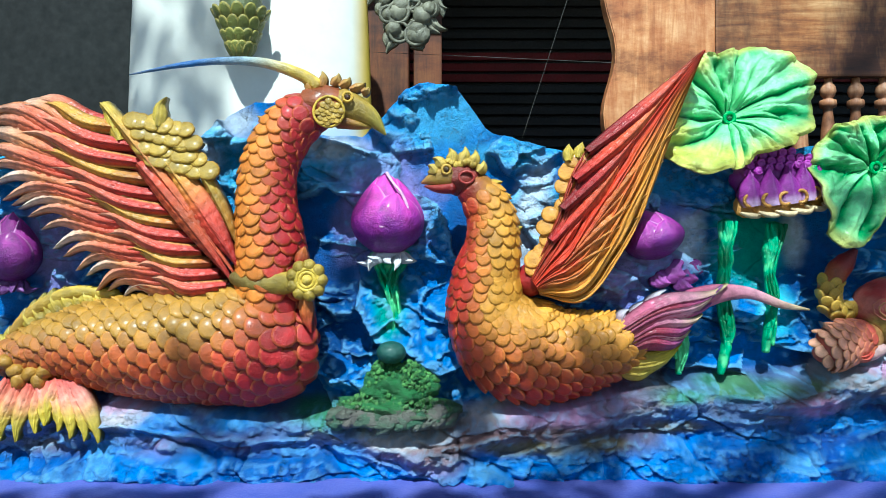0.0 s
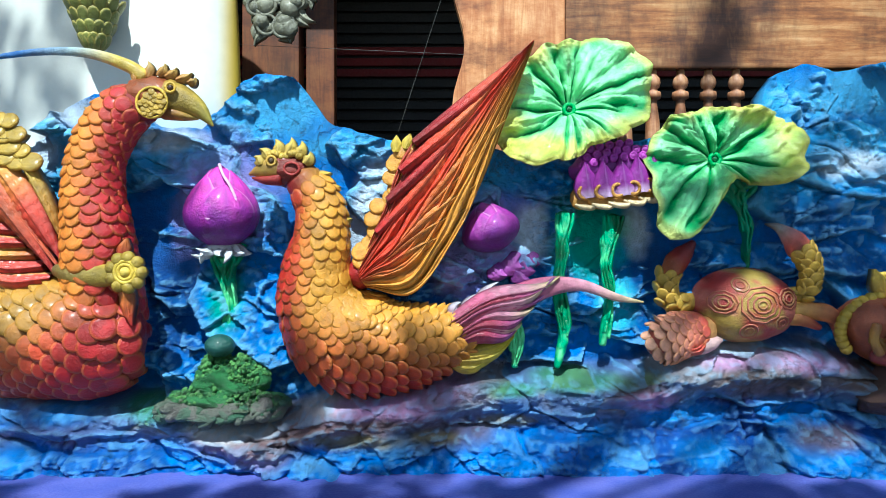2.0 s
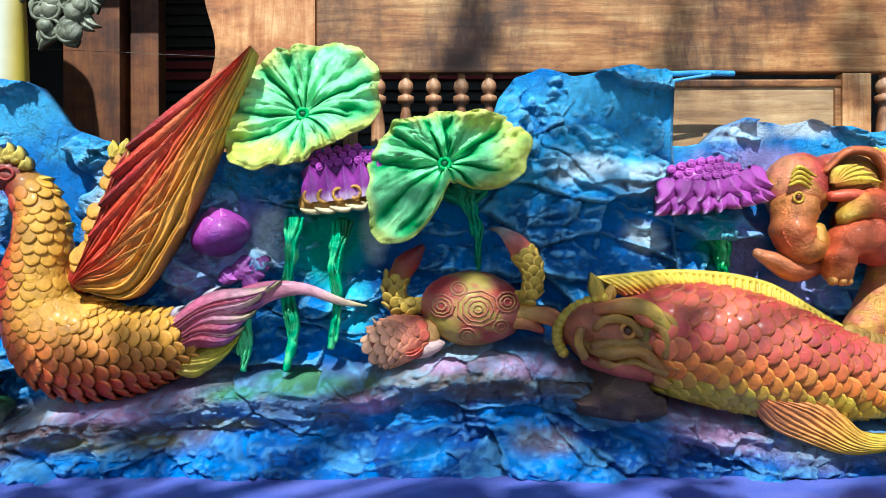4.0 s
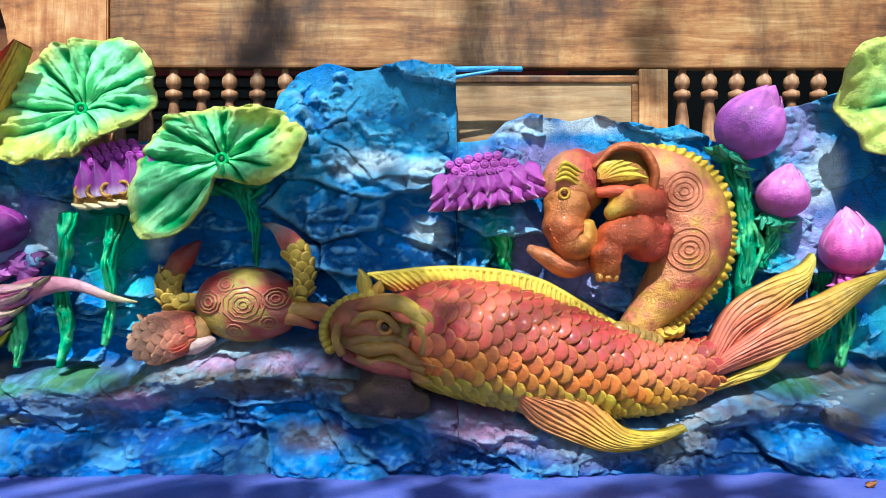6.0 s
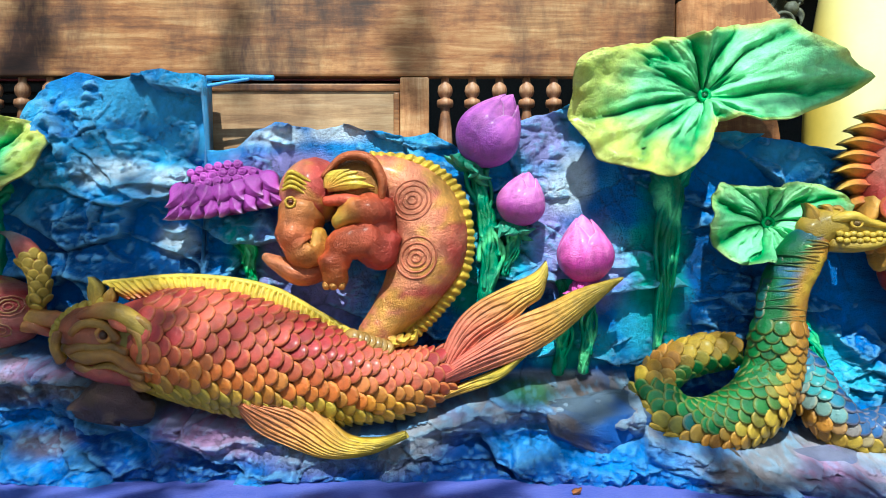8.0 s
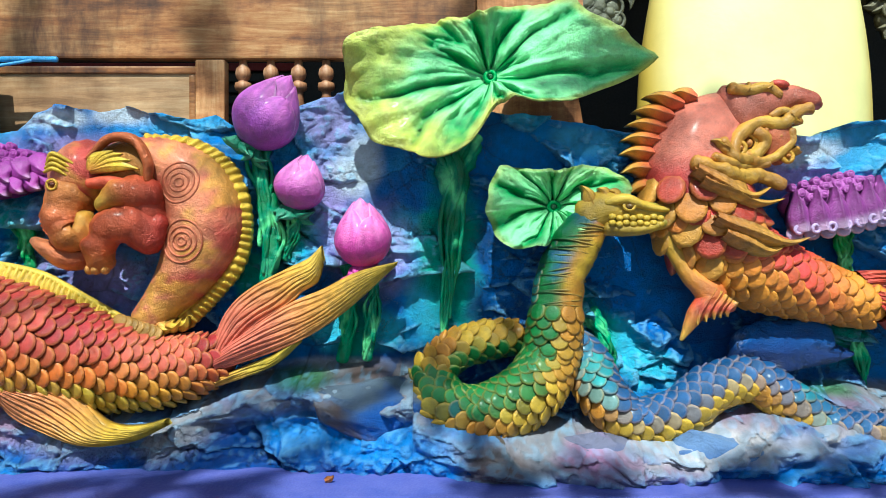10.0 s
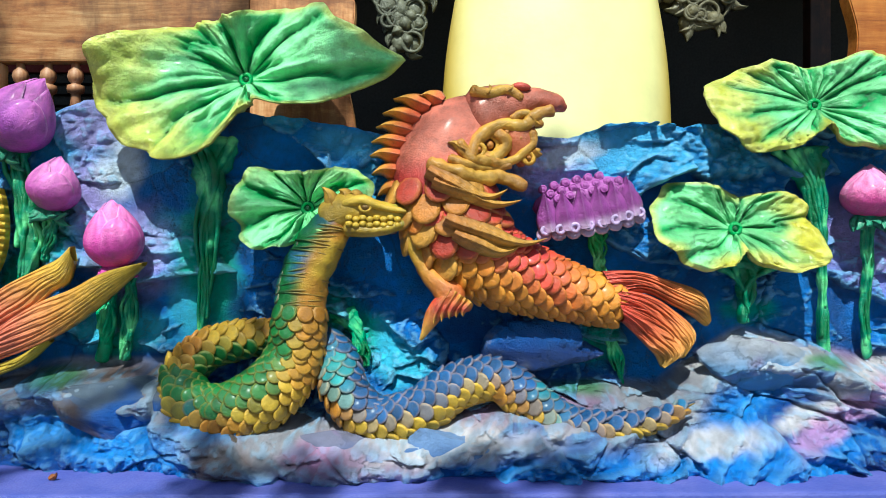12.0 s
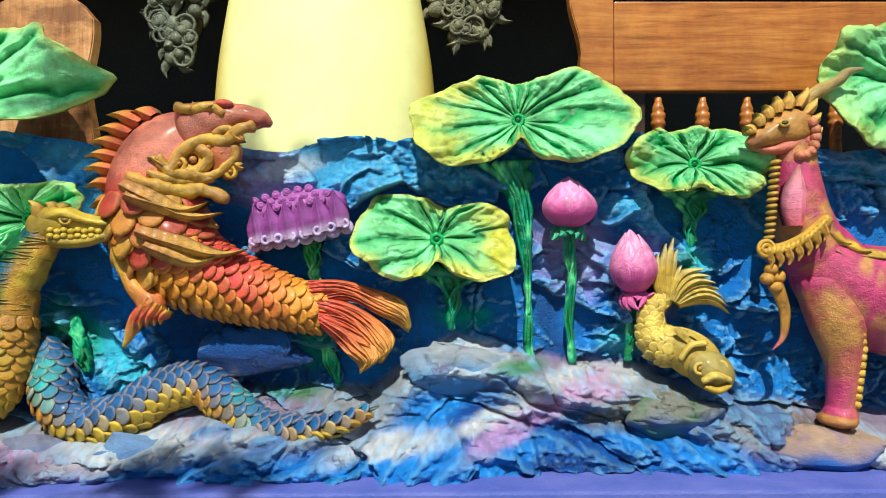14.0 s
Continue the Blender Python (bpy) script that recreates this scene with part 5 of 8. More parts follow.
weed("green painted plant behind the serpent's coil", [[(2.755, 1.690, 1.025, 0.0274, 0.0150), (2.788, 1.680, 0.976, 0.0247, 0.0200), (2.800, 1.680, 0.914, 0.0247, 0.0200)], [(3.339, 1.700, 1.004, 0.0175, 0.0150), (3.347, 1.695, 0.948, 0.0250, 0.0180), (3.360, 1.700, 0.903, 0.0175, 0.0140), (3.378, 1.715, 0.856, 0.0038, 0.0060)],
     [(2.245, 1.690, 1.126, 0.0249, 0.0150), (2.239, 1.690, 1.026, 0.0299, 0.0200), (2.227, 1.690, 0.926, 0.0324, 0.0200)]], 71)

# petals fallen under the dull bud
k = Clay(77)
for dx, dz, s in ((0, 0, 30), (30, -6, 26), (-22, -14, 22), (18, -22, 20), (42, 8, 18)):
    c0 = np.array((0.487, 1.670, 1.164)) + np.array((dx * 0.0012, -0.004, dz * 0.0012))
    k.feather(c0, c0 + np.array((0.03 - abs(dx) * 0.0004, -0.01, -0.028)), s * 0.0011, 0.012, lambda v, q, x: blend(lin(100, 24, 120), lin(190, 96, 190), q), curl=0.01)
tagged(k.make("fallen_petals", MAT_CLAY), "purple curled petals modelled under the dull bud", "petals")


# ---- the creatures, each one figure of painted plaster ----
RED, DRED, ORANGE, GOLD, DGOLD, YEL, PINK, CREAM = lin(168, 26, 32), lin(116, 18, 22), lin(172, 74, 28), lin(160, 116, 36), lin(118, 98, 40), lin(200, 172, 62), lin(206, 92, 112), lin(214, 190, 150)


def along(*stops):
    """Paint that changes evenly from root to tip."""
    cols = np.array(stops, float)

    def paint(v, s, x):
        u = np.clip(s, 0, 1) * (len(cols) - 1)
        i = np.minimum(u.astype(int), len(cols) - 2)
        c = cols[i] + (cols[i + 1] - cols[i]) * (u - i)[..., None]
        n = fractal(v[..., 0] * 30, v[..., 2] * 30, 7)
        return c * (0.8 + 0.4 * n)[..., None] * (1 - 0.28 * (np.abs(x) > 0.8))[..., None]
    return paint


def edged(paint, edge, wide=0.45):
    """The same paint with gilded edges."""
    return lambda v, s, x: blend(paint(v, s, x), edge, 0.85 * step(wide, wide + 0.25, np.abs(x)))


def fan(k, roots, tips, count, width, thick, paint, bow=0.0, lift=0.0, curl=0.0, jitter=0.0, taper=None, wave=0.0):
    """Feathers or fin rays side by side, from one line to another."""
    a, b = spline(roots, count), spline(tips, count)
    for i in range(count):
        w = width if taper is None else width * (taper[0] + (taper[1] - taper[0]) * i / max(1, count - 1))
        p = paint[i % len(paint)] if isinstance(paint, list) else paint
        off = np.array((0, -0.0025 * (i % 3), 0))
        tip = b[i] + np.array((k.rng.normal(0, jitter), 0, k.rng.normal(0, jitter)))
        k.feather(a[i] + off, tip + off, w, thick, p, bow, lift, curl, wave=wave)


def swan_large():
    k = Clay(101)
    body = [(-0.977, 1.650, 0.958, 0.0170, 0.0300), (-0.877, 1.645, 0.981, 0.0460, 0.0550), (-0.766, 1.640, 0.998, 0.0749, 0.0750), (-0.631, 1.635, 0.997, 0.1011, 0.0900), (-0.485, 1.630, 1.002, 0.1176, 0.1000), (-0.376, 1.625, 1.005, 0.1221, 0.1050), (-0.314, 1.628, 1.009, 0.1079, 0.0960), (-0.287, 1.635, 1.011, 0.0674, 0.0700), (-0.273, 1.640, 1.012, 0.0169, 0.0300)]
    neck = [(-0.359, 1.625, 1.046, 0.0790, 0.0850), (-0.356, 1.610, 1.130, 0.0711, 0.0750), (-0.361, 1.600, 1.225, 0.0624, 0.0650), (-0.368, 1.600, 1.307, 0.0542, 0.0580), (-0.358, 1.600, 1.384, 0.0507, 0.0500), (-0.317, 1.600, 1.455, 0.0495, 0.0450), (-0.264, 1.600, 1.489, 0.0448, 0.0400)]
    bx, bz = (-0.377, 1.009)

    def skin(p, s, sa):
        p = np.asarray(p)
        x, z = p[..., 0], p[..., 2]
        red = step(-0.08, 0.03, (x - bx) * 0.6 - (z - bz) * 0.45) * step(bx - 0.22, bx - 0.04, x)
        low = step(bz - 0.02, bz - 0.10, z)
        c = blend(blend(GOLD, ORANGE, step(bz + 0.03, bz - 0.03, z)), RED, np.maximum(red, 0.6 * low * step(bx - 0.4, bx - 0.15, x)))
        return blend(c, DGOLD, 0.5 * step(bx - 0.35, bx - 0.6, x))

    def skin_neck(p, s, sa):
        p = np.asarray(p)
        mid = np.interp(p[..., 2], (1.154, 1.307, 1.437), (-0.361, -0.375, -0.335))
        return blend(lin(204, 120, 38), RED, step(-0.015, 0.03, p[..., 0] - mid))

    # body under the scales is painted darker, for shade in the gaps
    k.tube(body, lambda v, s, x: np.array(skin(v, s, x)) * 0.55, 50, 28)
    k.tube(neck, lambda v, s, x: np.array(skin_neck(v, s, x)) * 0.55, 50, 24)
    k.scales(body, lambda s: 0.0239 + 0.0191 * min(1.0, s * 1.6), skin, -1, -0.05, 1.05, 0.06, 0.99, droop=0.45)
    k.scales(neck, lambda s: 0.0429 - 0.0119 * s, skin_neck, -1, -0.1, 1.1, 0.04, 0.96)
    # fin along the back and the tail below it
    fan(k, [(-0.705, 1.640, 1.080), (-0.826, 1.640, 1.062), (-0.923, 1.640, 0.996)], [(-0.717, 1.640, 1.119), (-0.850, 1.640, 1.107), (-0.947, 1.640, 1.008)], 12, 0.0262, 0.012, along(DGOLD, YEL, lin(140, 130, 60)), curl=-0.01)
    k.tube([(-0.697, 1.635, 1.105, 0.0120, 0.0120), (-0.799, 1.635, 1.105, 0.0144, 0.0120), (-0.884, 1.635, 1.057, 0.0144, 0.0120), (-0.944, 1.635, 0.978, 0.0096, 0.0100)], along(YEL, GOLD), 24, 10)
    fan(k, [(-0.900, 1.600, 0.933), (-0.841, 1.600, 0.923), (-0.794, 1.600, 0.933)], [(-0.953, 1.570, 0.820), (-0.895, 1.570, 0.810), (-0.837, 1.570, 0.831), (-0.816, 1.570, 0.860)], 6, 0.0191, 0.016, along(lin(220, 90, 80), lin(232, 150, 120), YEL, lin(200, 180, 40)), curl=0.012)
    fan(k, [(-0.841, 1.600, 0.923), (-0.794, 1.600, 0.928), (-0.771, 1.600, 0.923)], [(-0.800, 1.570, 0.849), (-0.750, 1.570, 0.817), (-0.694, 1.570, 0.810)], 5, 0.0203, 0.016, along(lin(214, 90, 84), lin(232, 150, 130), YEL, lin(190, 170, 40)), curl=-0.008)
    for i, (a, b) in enumerate(((15, 640), (35, 655), (60, 660), (85, 656), (40, 672), (75, 672))):
        k.lump(np.array((-0.877, 1.600, 0.954)) + np.array(((a - 40) * 0.00118, -0.01, (650 - b) * 0.00118)), (0.02, 0.02, 0.016), GOLD, 20 * i, 0.3)
    # wing
    red_f, gold_f, pale_f = along(lin(176, 40, 34), lin(200, 58, 46), lin(206, 104, 70), lin(220, 180, 150)), along(ORANGE, lin(204, 150, 50), lin(196, 140, 44), lin(200, 150, 70)), along(RED, lin(206, 70, 44), lin(214, 140, 90), lin(220, 210, 200))
    k.sheet([(-0.668, 1.625, 1.450), (-0.790, 1.625, 1.506), (-0.930, 1.630, 1.498)], [(-0.440, 1.625, 1.115), (-0.520, 1.625, 1.112), (-0.590, 1.630, 1.122)], edged(red_f, GOLD, 0.9), 24, 0.007, 0.01)
    fan(k, [(-0.666, 1.610, 1.444), (-0.609, 1.610, 1.332), (-0.526, 1.610, 1.213), (-0.455, 1.610, 1.124)],
        [(-0.856, 1.610, 1.527), (-0.965, 1.610, 1.504), (-0.983, 1.620, 1.416), (-0.923, 1.620, 1.344), (-0.878, 1.620, 1.309), (-0.816, 1.620, 1.231), (-0.756, 1.620, 1.175), (-0.697, 1.620, 1.130), (-0.589, 1.620, 1.106)], 22, 0.0330, 0.016, [red_f, pale_f, edged(red_f, lin(200, 120, 60), 0.6)], bow=0.012, lift=0.02, curl=0.030, taper=(1.0, 0.8), wave=0.020)
    fan(k, [(-0.651, 1.590, 1.447), (-0.578, 1.590, 1.318), (-0.508, 1.590, 1.213), (-0.444, 1.590, 1.125)],
        [(-0.841, 1.600, 1.519), (-0.877, 1.600, 1.455), (-0.824, 1.600, 1.378), (-0.747, 1.600, 1.307), (-0.682, 1.600, 1.225), (-0.617, 1.600, 1.154)], 12, 0.0185, 0.014, [gold_f, red_f, edged(red_f, lin(200, 140, 60), 0.6)], bow=0.014, lift=0.022, curl=0.026, wave=0.014)
    for a, b, w, c in (((-0.698, 1.585, 1.498), (-0.422, 1.575, 1.141), 15, along(YEL, lin(206, 100, 60), lin(196, 80, 50))), ((-0.619, 1.575, 1.375), (-0.430, 1.570, 1.132), 20, along(lin(190, 60, 40), ORANGE, RED)),
                       ((-0.561, 1.575, 1.375), (-0.415, 1.570, 1.157), 24, along(lin(214, 170, 60), lin(206, 70, 50), RED)), ((-0.505, 1.580, 1.376), (-0.414, 1.580, 1.187), 11, along(YEL, GOLD, lin(196, 130, 50)))):
        k.feather(a, b, w * 0.00119, 0.018, c, bow=0.008, lift=0.01)
    for i in range(24):
        u, v = (i % 6) / 5, i // 6
        p = np.array((-0.640, 1.575, 1.462)) + np.array(((u * 95 + v * 14) * 0.00116, -0.004 * v, -(v * 24 + u * 22 - 8) * 0.00116))
        k.scale(p + np.array(((hashed(i, 1) - 0.5) * 0.008, 0, (hashed(i, 2) - 0.5) * 0.008)), np.array((0.1, -1.0, 0.25)), np.array((0.15, 0, -1.0)), 0.0310 + 0.0095 * hashed(i, 3), lin(160, 130, 42), lift=0.5)
    k.feather((-0.662, 1.580, 1.422), (-0.696, 1.580, 1.499), 0.0179, 0.014, YEL, curl=0.008)
    k.feather((-0.582, 1.575, 1.451), (-0.580, 1.575, 1.512), 0.0155, 0.014, lin(186, 160, 60), curl=-0.012)
    k.feather((-0.550, 1.575, 1.408), (-0.492, 1.575, 1.408), 0.0143, 0.012, lin(190, 160, 70), curl=0.008)
    # head
    k.lump((-0.240, 1.600, 1.496), (0.0644, 0.045, 0.0429), along(lin(150, 76, 36), lin(130, 56, 34)), -18, 0.4, 22, 26)
    k.tube([(-0.211, 1.595, 1.497, 0.0376, 0.0360), (-0.176, 1.590, 1.486, 0.0293, 0.0280), (-0.145, 1.590, 1.468, 0.0176, 0.0180), (-0.119, 1.590, 1.437, 0.0023, 0.0030)], along(lin(150, 118, 44), lin(166, 140, 54), lin(176, 164, 66)), 20, 16)
    k.tube([(-0.215, 1.588, 1.465, 0.0164, 0.0220), (-0.178, 1.588, 1.457, 0.0105, 0.0180), (-0.150, 1.590, 1.452, 0.0035, 0.0060)], along(lin(150, 80, 40), lin(190, 160, 60)), 12, 12)
    for i in range(22):
        a, r = i * 2.4, 0.0054 * math.sqrt(i)
        p = np.array((-0.231, 1.555, 1.478)) + np.array((math.cos(a) * r, 0, math.sin(a) * r))
        k.scale(p, np.array((0, -1.0, 0.1)), np.array((-0.3, 0, -1.0)), 0.0125, lin(168, 134, 40), lift=0.3)
    k.ring((-0.232, 1.557, 1.479), 0.0310, 0.003, lin(200, 164, 54))
    k.ring((-0.193, 1.553, 1.508), 0.0095, 0.003, lin(196, 156, 50))
    k.lump((-0.194, 1.556, 1.508), (0.006, 0.006, 0.006), lin(60, 34, 20))
    for x, y, tx, ty in ((570, 155, 574, 126), (588, 152, 603, 132), (602, 155, 622, 140), (548, 160, 545, 136), (620, 160, 648, 150), (640, 165, 655, 158)):
        k.feather(plan(x, y, -0.918, 1.716, 1.590, 0.001171), plan(tx, ty, -0.918, 1.716, 1.590, 0.001171), 0.0107, 0.010, along(lin(170, 110, 50), lin(180, 150, 70)), curl=0.004)
    for x, y, tx, ty in ((540, 175, 505, 182), (520, 195, 482, 196), (500, 215, 455, 212), (480, 240, 445, 240), (465, 260, 440, 268)):
        k.feather(plan(x, y, -0.921, 1.718, 1.595, 0.001175), plan(tx, ty, -0.924, 1.720, 1.600, 0.001178), 0.0119, 0.011, along(lin(196, 110, 40), lin(206, 170, 90)), curl=-0.006)
    k.tube([(-0.260, 1.590, 1.538, 0.0152, 0.0130), (-0.297, 1.590, 1.562, 0.0129, 0.0120), (-0.368, 1.590, 1.585, 0.0105, 0.0100), (-0.450, 1.590, 1.590, 0.0082, 0.0080), (-0.543, 1.590, 1.581, 0.0059, 0.0060), (-0.650, 1.590, 1.561, 0.0012, 0.0020)], along(lin(206, 170, 70), lin(206, 176, 70), lin(150, 170, 180), lin(44, 104, 180), lin(90, 110, 140)), 40, 10)
    # collar with a rosette
    k.tube([(-0.427, 1.570, 1.141, 0.0139, 0.0140), (-0.380, 1.545, 1.131, 0.0193, 0.0160), (-0.321, 1.535, 1.131, 0.0226, 0.0160), (-0.281, 1.535, 1.142, 0.0181, 0.0160)], along(DGOLD, lin(190, 160, 60)), 20, 12)
    for i in range(9):
        a = i * 0.7
        p = np.array((-0.271, 1.525, 1.138)) + np.array((math.cos(a) * 0.0286, 0, math.sin(a) * 0.0286))
        k.lump(p, (0.0143, 0.014, 0.0143), lin(160, 134, 46), rough=0.2, n=10, m=12)
        k.feather(p, p + np.array((math.cos(a) * 0.013, 0, math.sin(a) * 0.013)), 0.0107, 0.01, lin(176, 148, 60))
    for r in (6, 13, 19):
        k.ring((-0.269, 1.517, 1.139), r * 0.00113, 0.0045, lin(206, 174, 60))
    k.lump((-0.270, 1.520, 1.138), (0.0107, 0.012, 0.0107), lin(206, 176, 70))
    k.feather((-0.277, 1.540, 1.116), (-0.271, 1.540, 1.031), 0.0155, 0.014, along(lin(190, 120, 40), RED), curl=0.006)
    k.feather((-0.290, 1.550, 1.167), (-0.279, 1.550, 1.206), 0.0143, 0.012, along(RED, lin(206, 120, 50)))
    return tagged(k.make("bird_sculpture", MAT_CLAY), "large red and gold plaster bird with raised wing and plume", "bird sculpture", "bird sculptures")


def swan_small():
    k = Clay(102)
    rows = [(0.408, 1.650, 1.009, 0.0413, 0.0500), (0.321, 1.640, 0.986, 0.0700, 0.0700), (0.223, 1.630, 0.976, 0.0912, 0.0850), (0.141, 1.625, 1.003, 0.1077, 0.0900), (0.095, 1.620, 1.068, 0.0835, 0.0800), (0.092, 1.610, 1.144, 0.0664, 0.0680), (0.104, 1.600, 1.215, 0.0518, 0.0550), (0.097, 1.600, 1.278, 0.0448, 0.0470), (0.064, 1.600, 1.328, 0.0389, 0.0400)]
    bx, bz = (0.115, 1.058)

    def skin(p, s, sa):
        p = np.asarray(p)
        x, z = p[..., 0], p[..., 2]
        left = np.interp(z, (bz - 0.2, bz, bz + 0.1, bz + 0.3), (bx - 0.03, bx - 0.055, bx - 0.035, bx - 0.04))
        red = np.maximum(step(0.03, -0.03, x - left), step(bz - 0.09, bz - 0.16, z))
        c = blend(ORANGE, lin(198, 138, 42), step(bz - 0.10, bz + 0.04, z + 0.25 * (x - bx)))
        return blend(c, lin(178, 40, 26), red)

    # skin colour darkened to stand for shade between the scales
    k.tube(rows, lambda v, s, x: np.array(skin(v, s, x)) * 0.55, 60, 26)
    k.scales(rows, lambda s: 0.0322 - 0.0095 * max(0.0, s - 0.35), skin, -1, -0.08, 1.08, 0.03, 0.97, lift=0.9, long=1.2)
    # head
    k.lump((0.033, 1.600, 1.347), (0.0525, 0.04, 0.0370), along(lin(140, 46, 36), lin(150, 84, 40)), 0, 0.4, 20, 24)
    k.tube([(0.013, 1.590, 1.351, 0.0281, 0.0300), (-0.016, 1.590, 1.346, 0.0176, 0.0200), (-0.044, 1.590, 1.337, 0.0023, 0.0040)], along(lin(160, 120, 50), lin(176, 140, 56), lin(150, 100, 50)), 16, 14)
    k.tube([(0.019, 1.585, 1.327, 0.0140, 0.0220), (-0.011, 1.585, 1.325, 0.0093, 0.0140), (-0.037, 1.590, 1.330, 0.0023, 0.0040)], along(lin(150, 30, 30), lin(140, 40, 30)), 12, 12)
    for r, c in ((13, lin(150, 44, 40)),):
        k.ring((0.048, 1.562, 1.346), r * 0.00118, 0.0028, c, squash=0.8)
    k.lump((0.007, 1.563, 1.362), (0.006, 0.006, 0.006), lin(70, 50, 20))
    k.ring((0.007, 1.562, 1.362), 0.009, 0.003, lin(190, 150, 60))
    for x, y, tx, ty in ((785, 290, 770, 276), (800, 284, 800, 262), (815, 282, 828, 262), (832, 288, 846, 268), (845, 298, 860, 288), (770, 300, 762, 290)):
        k.feather(plan(x, y + 8, -0.912, 1.713, 1.580, 0.001164), plan(tx, ty, -0.912, 1.713, 1.580, 0.001164), 0.0131, 0.012, along(lin(170, 140, 60), lin(206, 180, 80)), curl=0.006)
    for i in range(8):
        k.lump(np.array((0.001, 1.575, 1.375)) + np.array((i * 0.0085, 0, 0.004 * math.sin(i * 1.4))), (0.009, 0.012, 0.008), lin(180, 150, 60), i * 30, 0.3, 8, 10)
    for x, y, tx, ty in ((860, 330, 890, 322), (880, 350, 905, 346), (895, 380, 915, 372), (905, 410, 925, 402)):
        k.feather(plan(x, y, -0.918, 1.716, 1.590, 0.001171), plan(tx, ty, -0.924, 1.720, 1.600, 0.001178), 0.0119, 0.012, along(GOLD, YEL))
    # wing
    r1, o1 = along(RED, lin(206, 60, 30), lin(206, 100, 50), lin(150, 70, 30)), along(DRED, RED, lin(196, 70, 40), lin(130, 50, 30))
    plume = lambda v, q, x: blend(blend(lin(150, 50, 30), lin(196, 56, 30), step(-0.5, -0.2, x + 0.25 * (fractal(v[..., 0] * 30, v[..., 2] * 30, 9) - 0.5))), lin(206, 140, 46), step(-0.1, 0.4, x + 0.4 * (fractal(v[..., 0] * 22 + v[..., 2] * 9, v[..., 2] * 5, 4) - 0.5)))
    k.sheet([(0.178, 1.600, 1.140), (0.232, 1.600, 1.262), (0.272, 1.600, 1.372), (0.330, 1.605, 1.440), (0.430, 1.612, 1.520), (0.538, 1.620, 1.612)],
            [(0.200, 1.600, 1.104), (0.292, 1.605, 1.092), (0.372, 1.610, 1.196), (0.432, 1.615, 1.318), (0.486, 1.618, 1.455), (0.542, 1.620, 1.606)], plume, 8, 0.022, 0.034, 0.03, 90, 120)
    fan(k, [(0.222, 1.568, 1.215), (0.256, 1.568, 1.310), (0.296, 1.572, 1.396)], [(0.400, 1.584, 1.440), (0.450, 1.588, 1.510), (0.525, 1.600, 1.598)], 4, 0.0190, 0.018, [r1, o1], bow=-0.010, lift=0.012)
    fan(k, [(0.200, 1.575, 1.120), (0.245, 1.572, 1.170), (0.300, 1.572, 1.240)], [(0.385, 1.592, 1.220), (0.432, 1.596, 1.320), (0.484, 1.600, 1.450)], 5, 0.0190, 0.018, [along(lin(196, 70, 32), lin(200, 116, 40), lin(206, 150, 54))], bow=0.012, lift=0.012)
    for i in range(34):
        u = i / 33
        p = spline([(0.191, 1.580, 1.157), (0.222, 1.580, 1.224), (0.249, 1.580, 1.318), (0.275, 1.580, 1.393)], 34)[i] + np.array(((hashed(i, 3) - 0.5) * 0.0406, 0, 0))
        k.scale(p, np.array((-0.25, -1.0, 0.1)), np.array((-0.3, 0, -1.0)), 0.0298, lin(200, 140, 52), lift=0.4)
    for x, y, tx, ty in ((1005, 285, 1006, 255), (1022, 280, 1030, 252)):
        k.feather(plan(x, y, -0.912, 1.713, 1.580, 0.001164), plan(tx, ty, -0.912, 1.713, 1.580, 0.001164), 0.0119, 0.01, YEL)
    k.lump((0.186, 1.620, 1.136), (0.0406, 0.045, 0.0334), along(RED, ORANGE), 40, 0.3)
    # tail
    t1, t2, t3 = along(lin(140, 70, 90), lin(196, 90, 130), lin(214, 150, 170), lin(216, 200, 140)), along(lin(120, 60, 70), lin(186, 60, 90), lin(150, 90, 160)), along(lin(190, 150, 60), YEL, lin(206, 190, 50))
    k.tube([(0.391, 1.630, 1.024, 0.0360, 0.0300), (0.474, 1.625, 1.058, 0.0359, 0.0220), (0.556, 1.620, 1.100, 0.0239, 0.0160), (0.639, 1.620, 1.108, 0.0131, 0.0100), (0.717, 1.620, 1.082, 0.0084, 0.0070), (0.773, 1.620, 1.072, 0.0018, 0.0030)], t1, 40, 12)
    fan(k, [(0.363, 1.610, 1.029), (0.381, 1.610, 1.011), (0.375, 1.610, 0.982)], [(0.600, 1.610, 1.118), (0.576, 1.610, 1.094), (0.535, 1.610, 1.041), (0.511, 1.610, 1.006)], 8, 0.0203, 0.015, [t1, t2], bow=0.014, lift=0.014, curl=0.014, wave=0.014)
    fan(k, [(0.359, 1.620, 0.963), (0.371, 1.620, 0.945)], [(0.511, 1.620, 0.998), (0.496, 1.620, 0.975), (0.449, 1.620, 0.948)], 5, 0.0155, 0.012, t3, bow=-0.010, curl=0.012)
    for x, y, tx, ty in ((1110, 580, 1135, 530), (1130, 565, 1172, 508), (1095, 575, 1105, 545)):
        k.feather(plan(x, y, -0.932, 1.724, 1.615, 0.001189), plan(tx, ty, -0.932, 1.724, 1.615, 0.001189), 0.0131, 0.012, along(lin(150, 90, 100), lin(190, 190, 206)), curl=-0.008)
    return tagged(k.make("bird_sculpture", MAT_CLAY), "smaller orange scaled plaster bird with one raised wing", "bird sculpture", "bird sculptures")


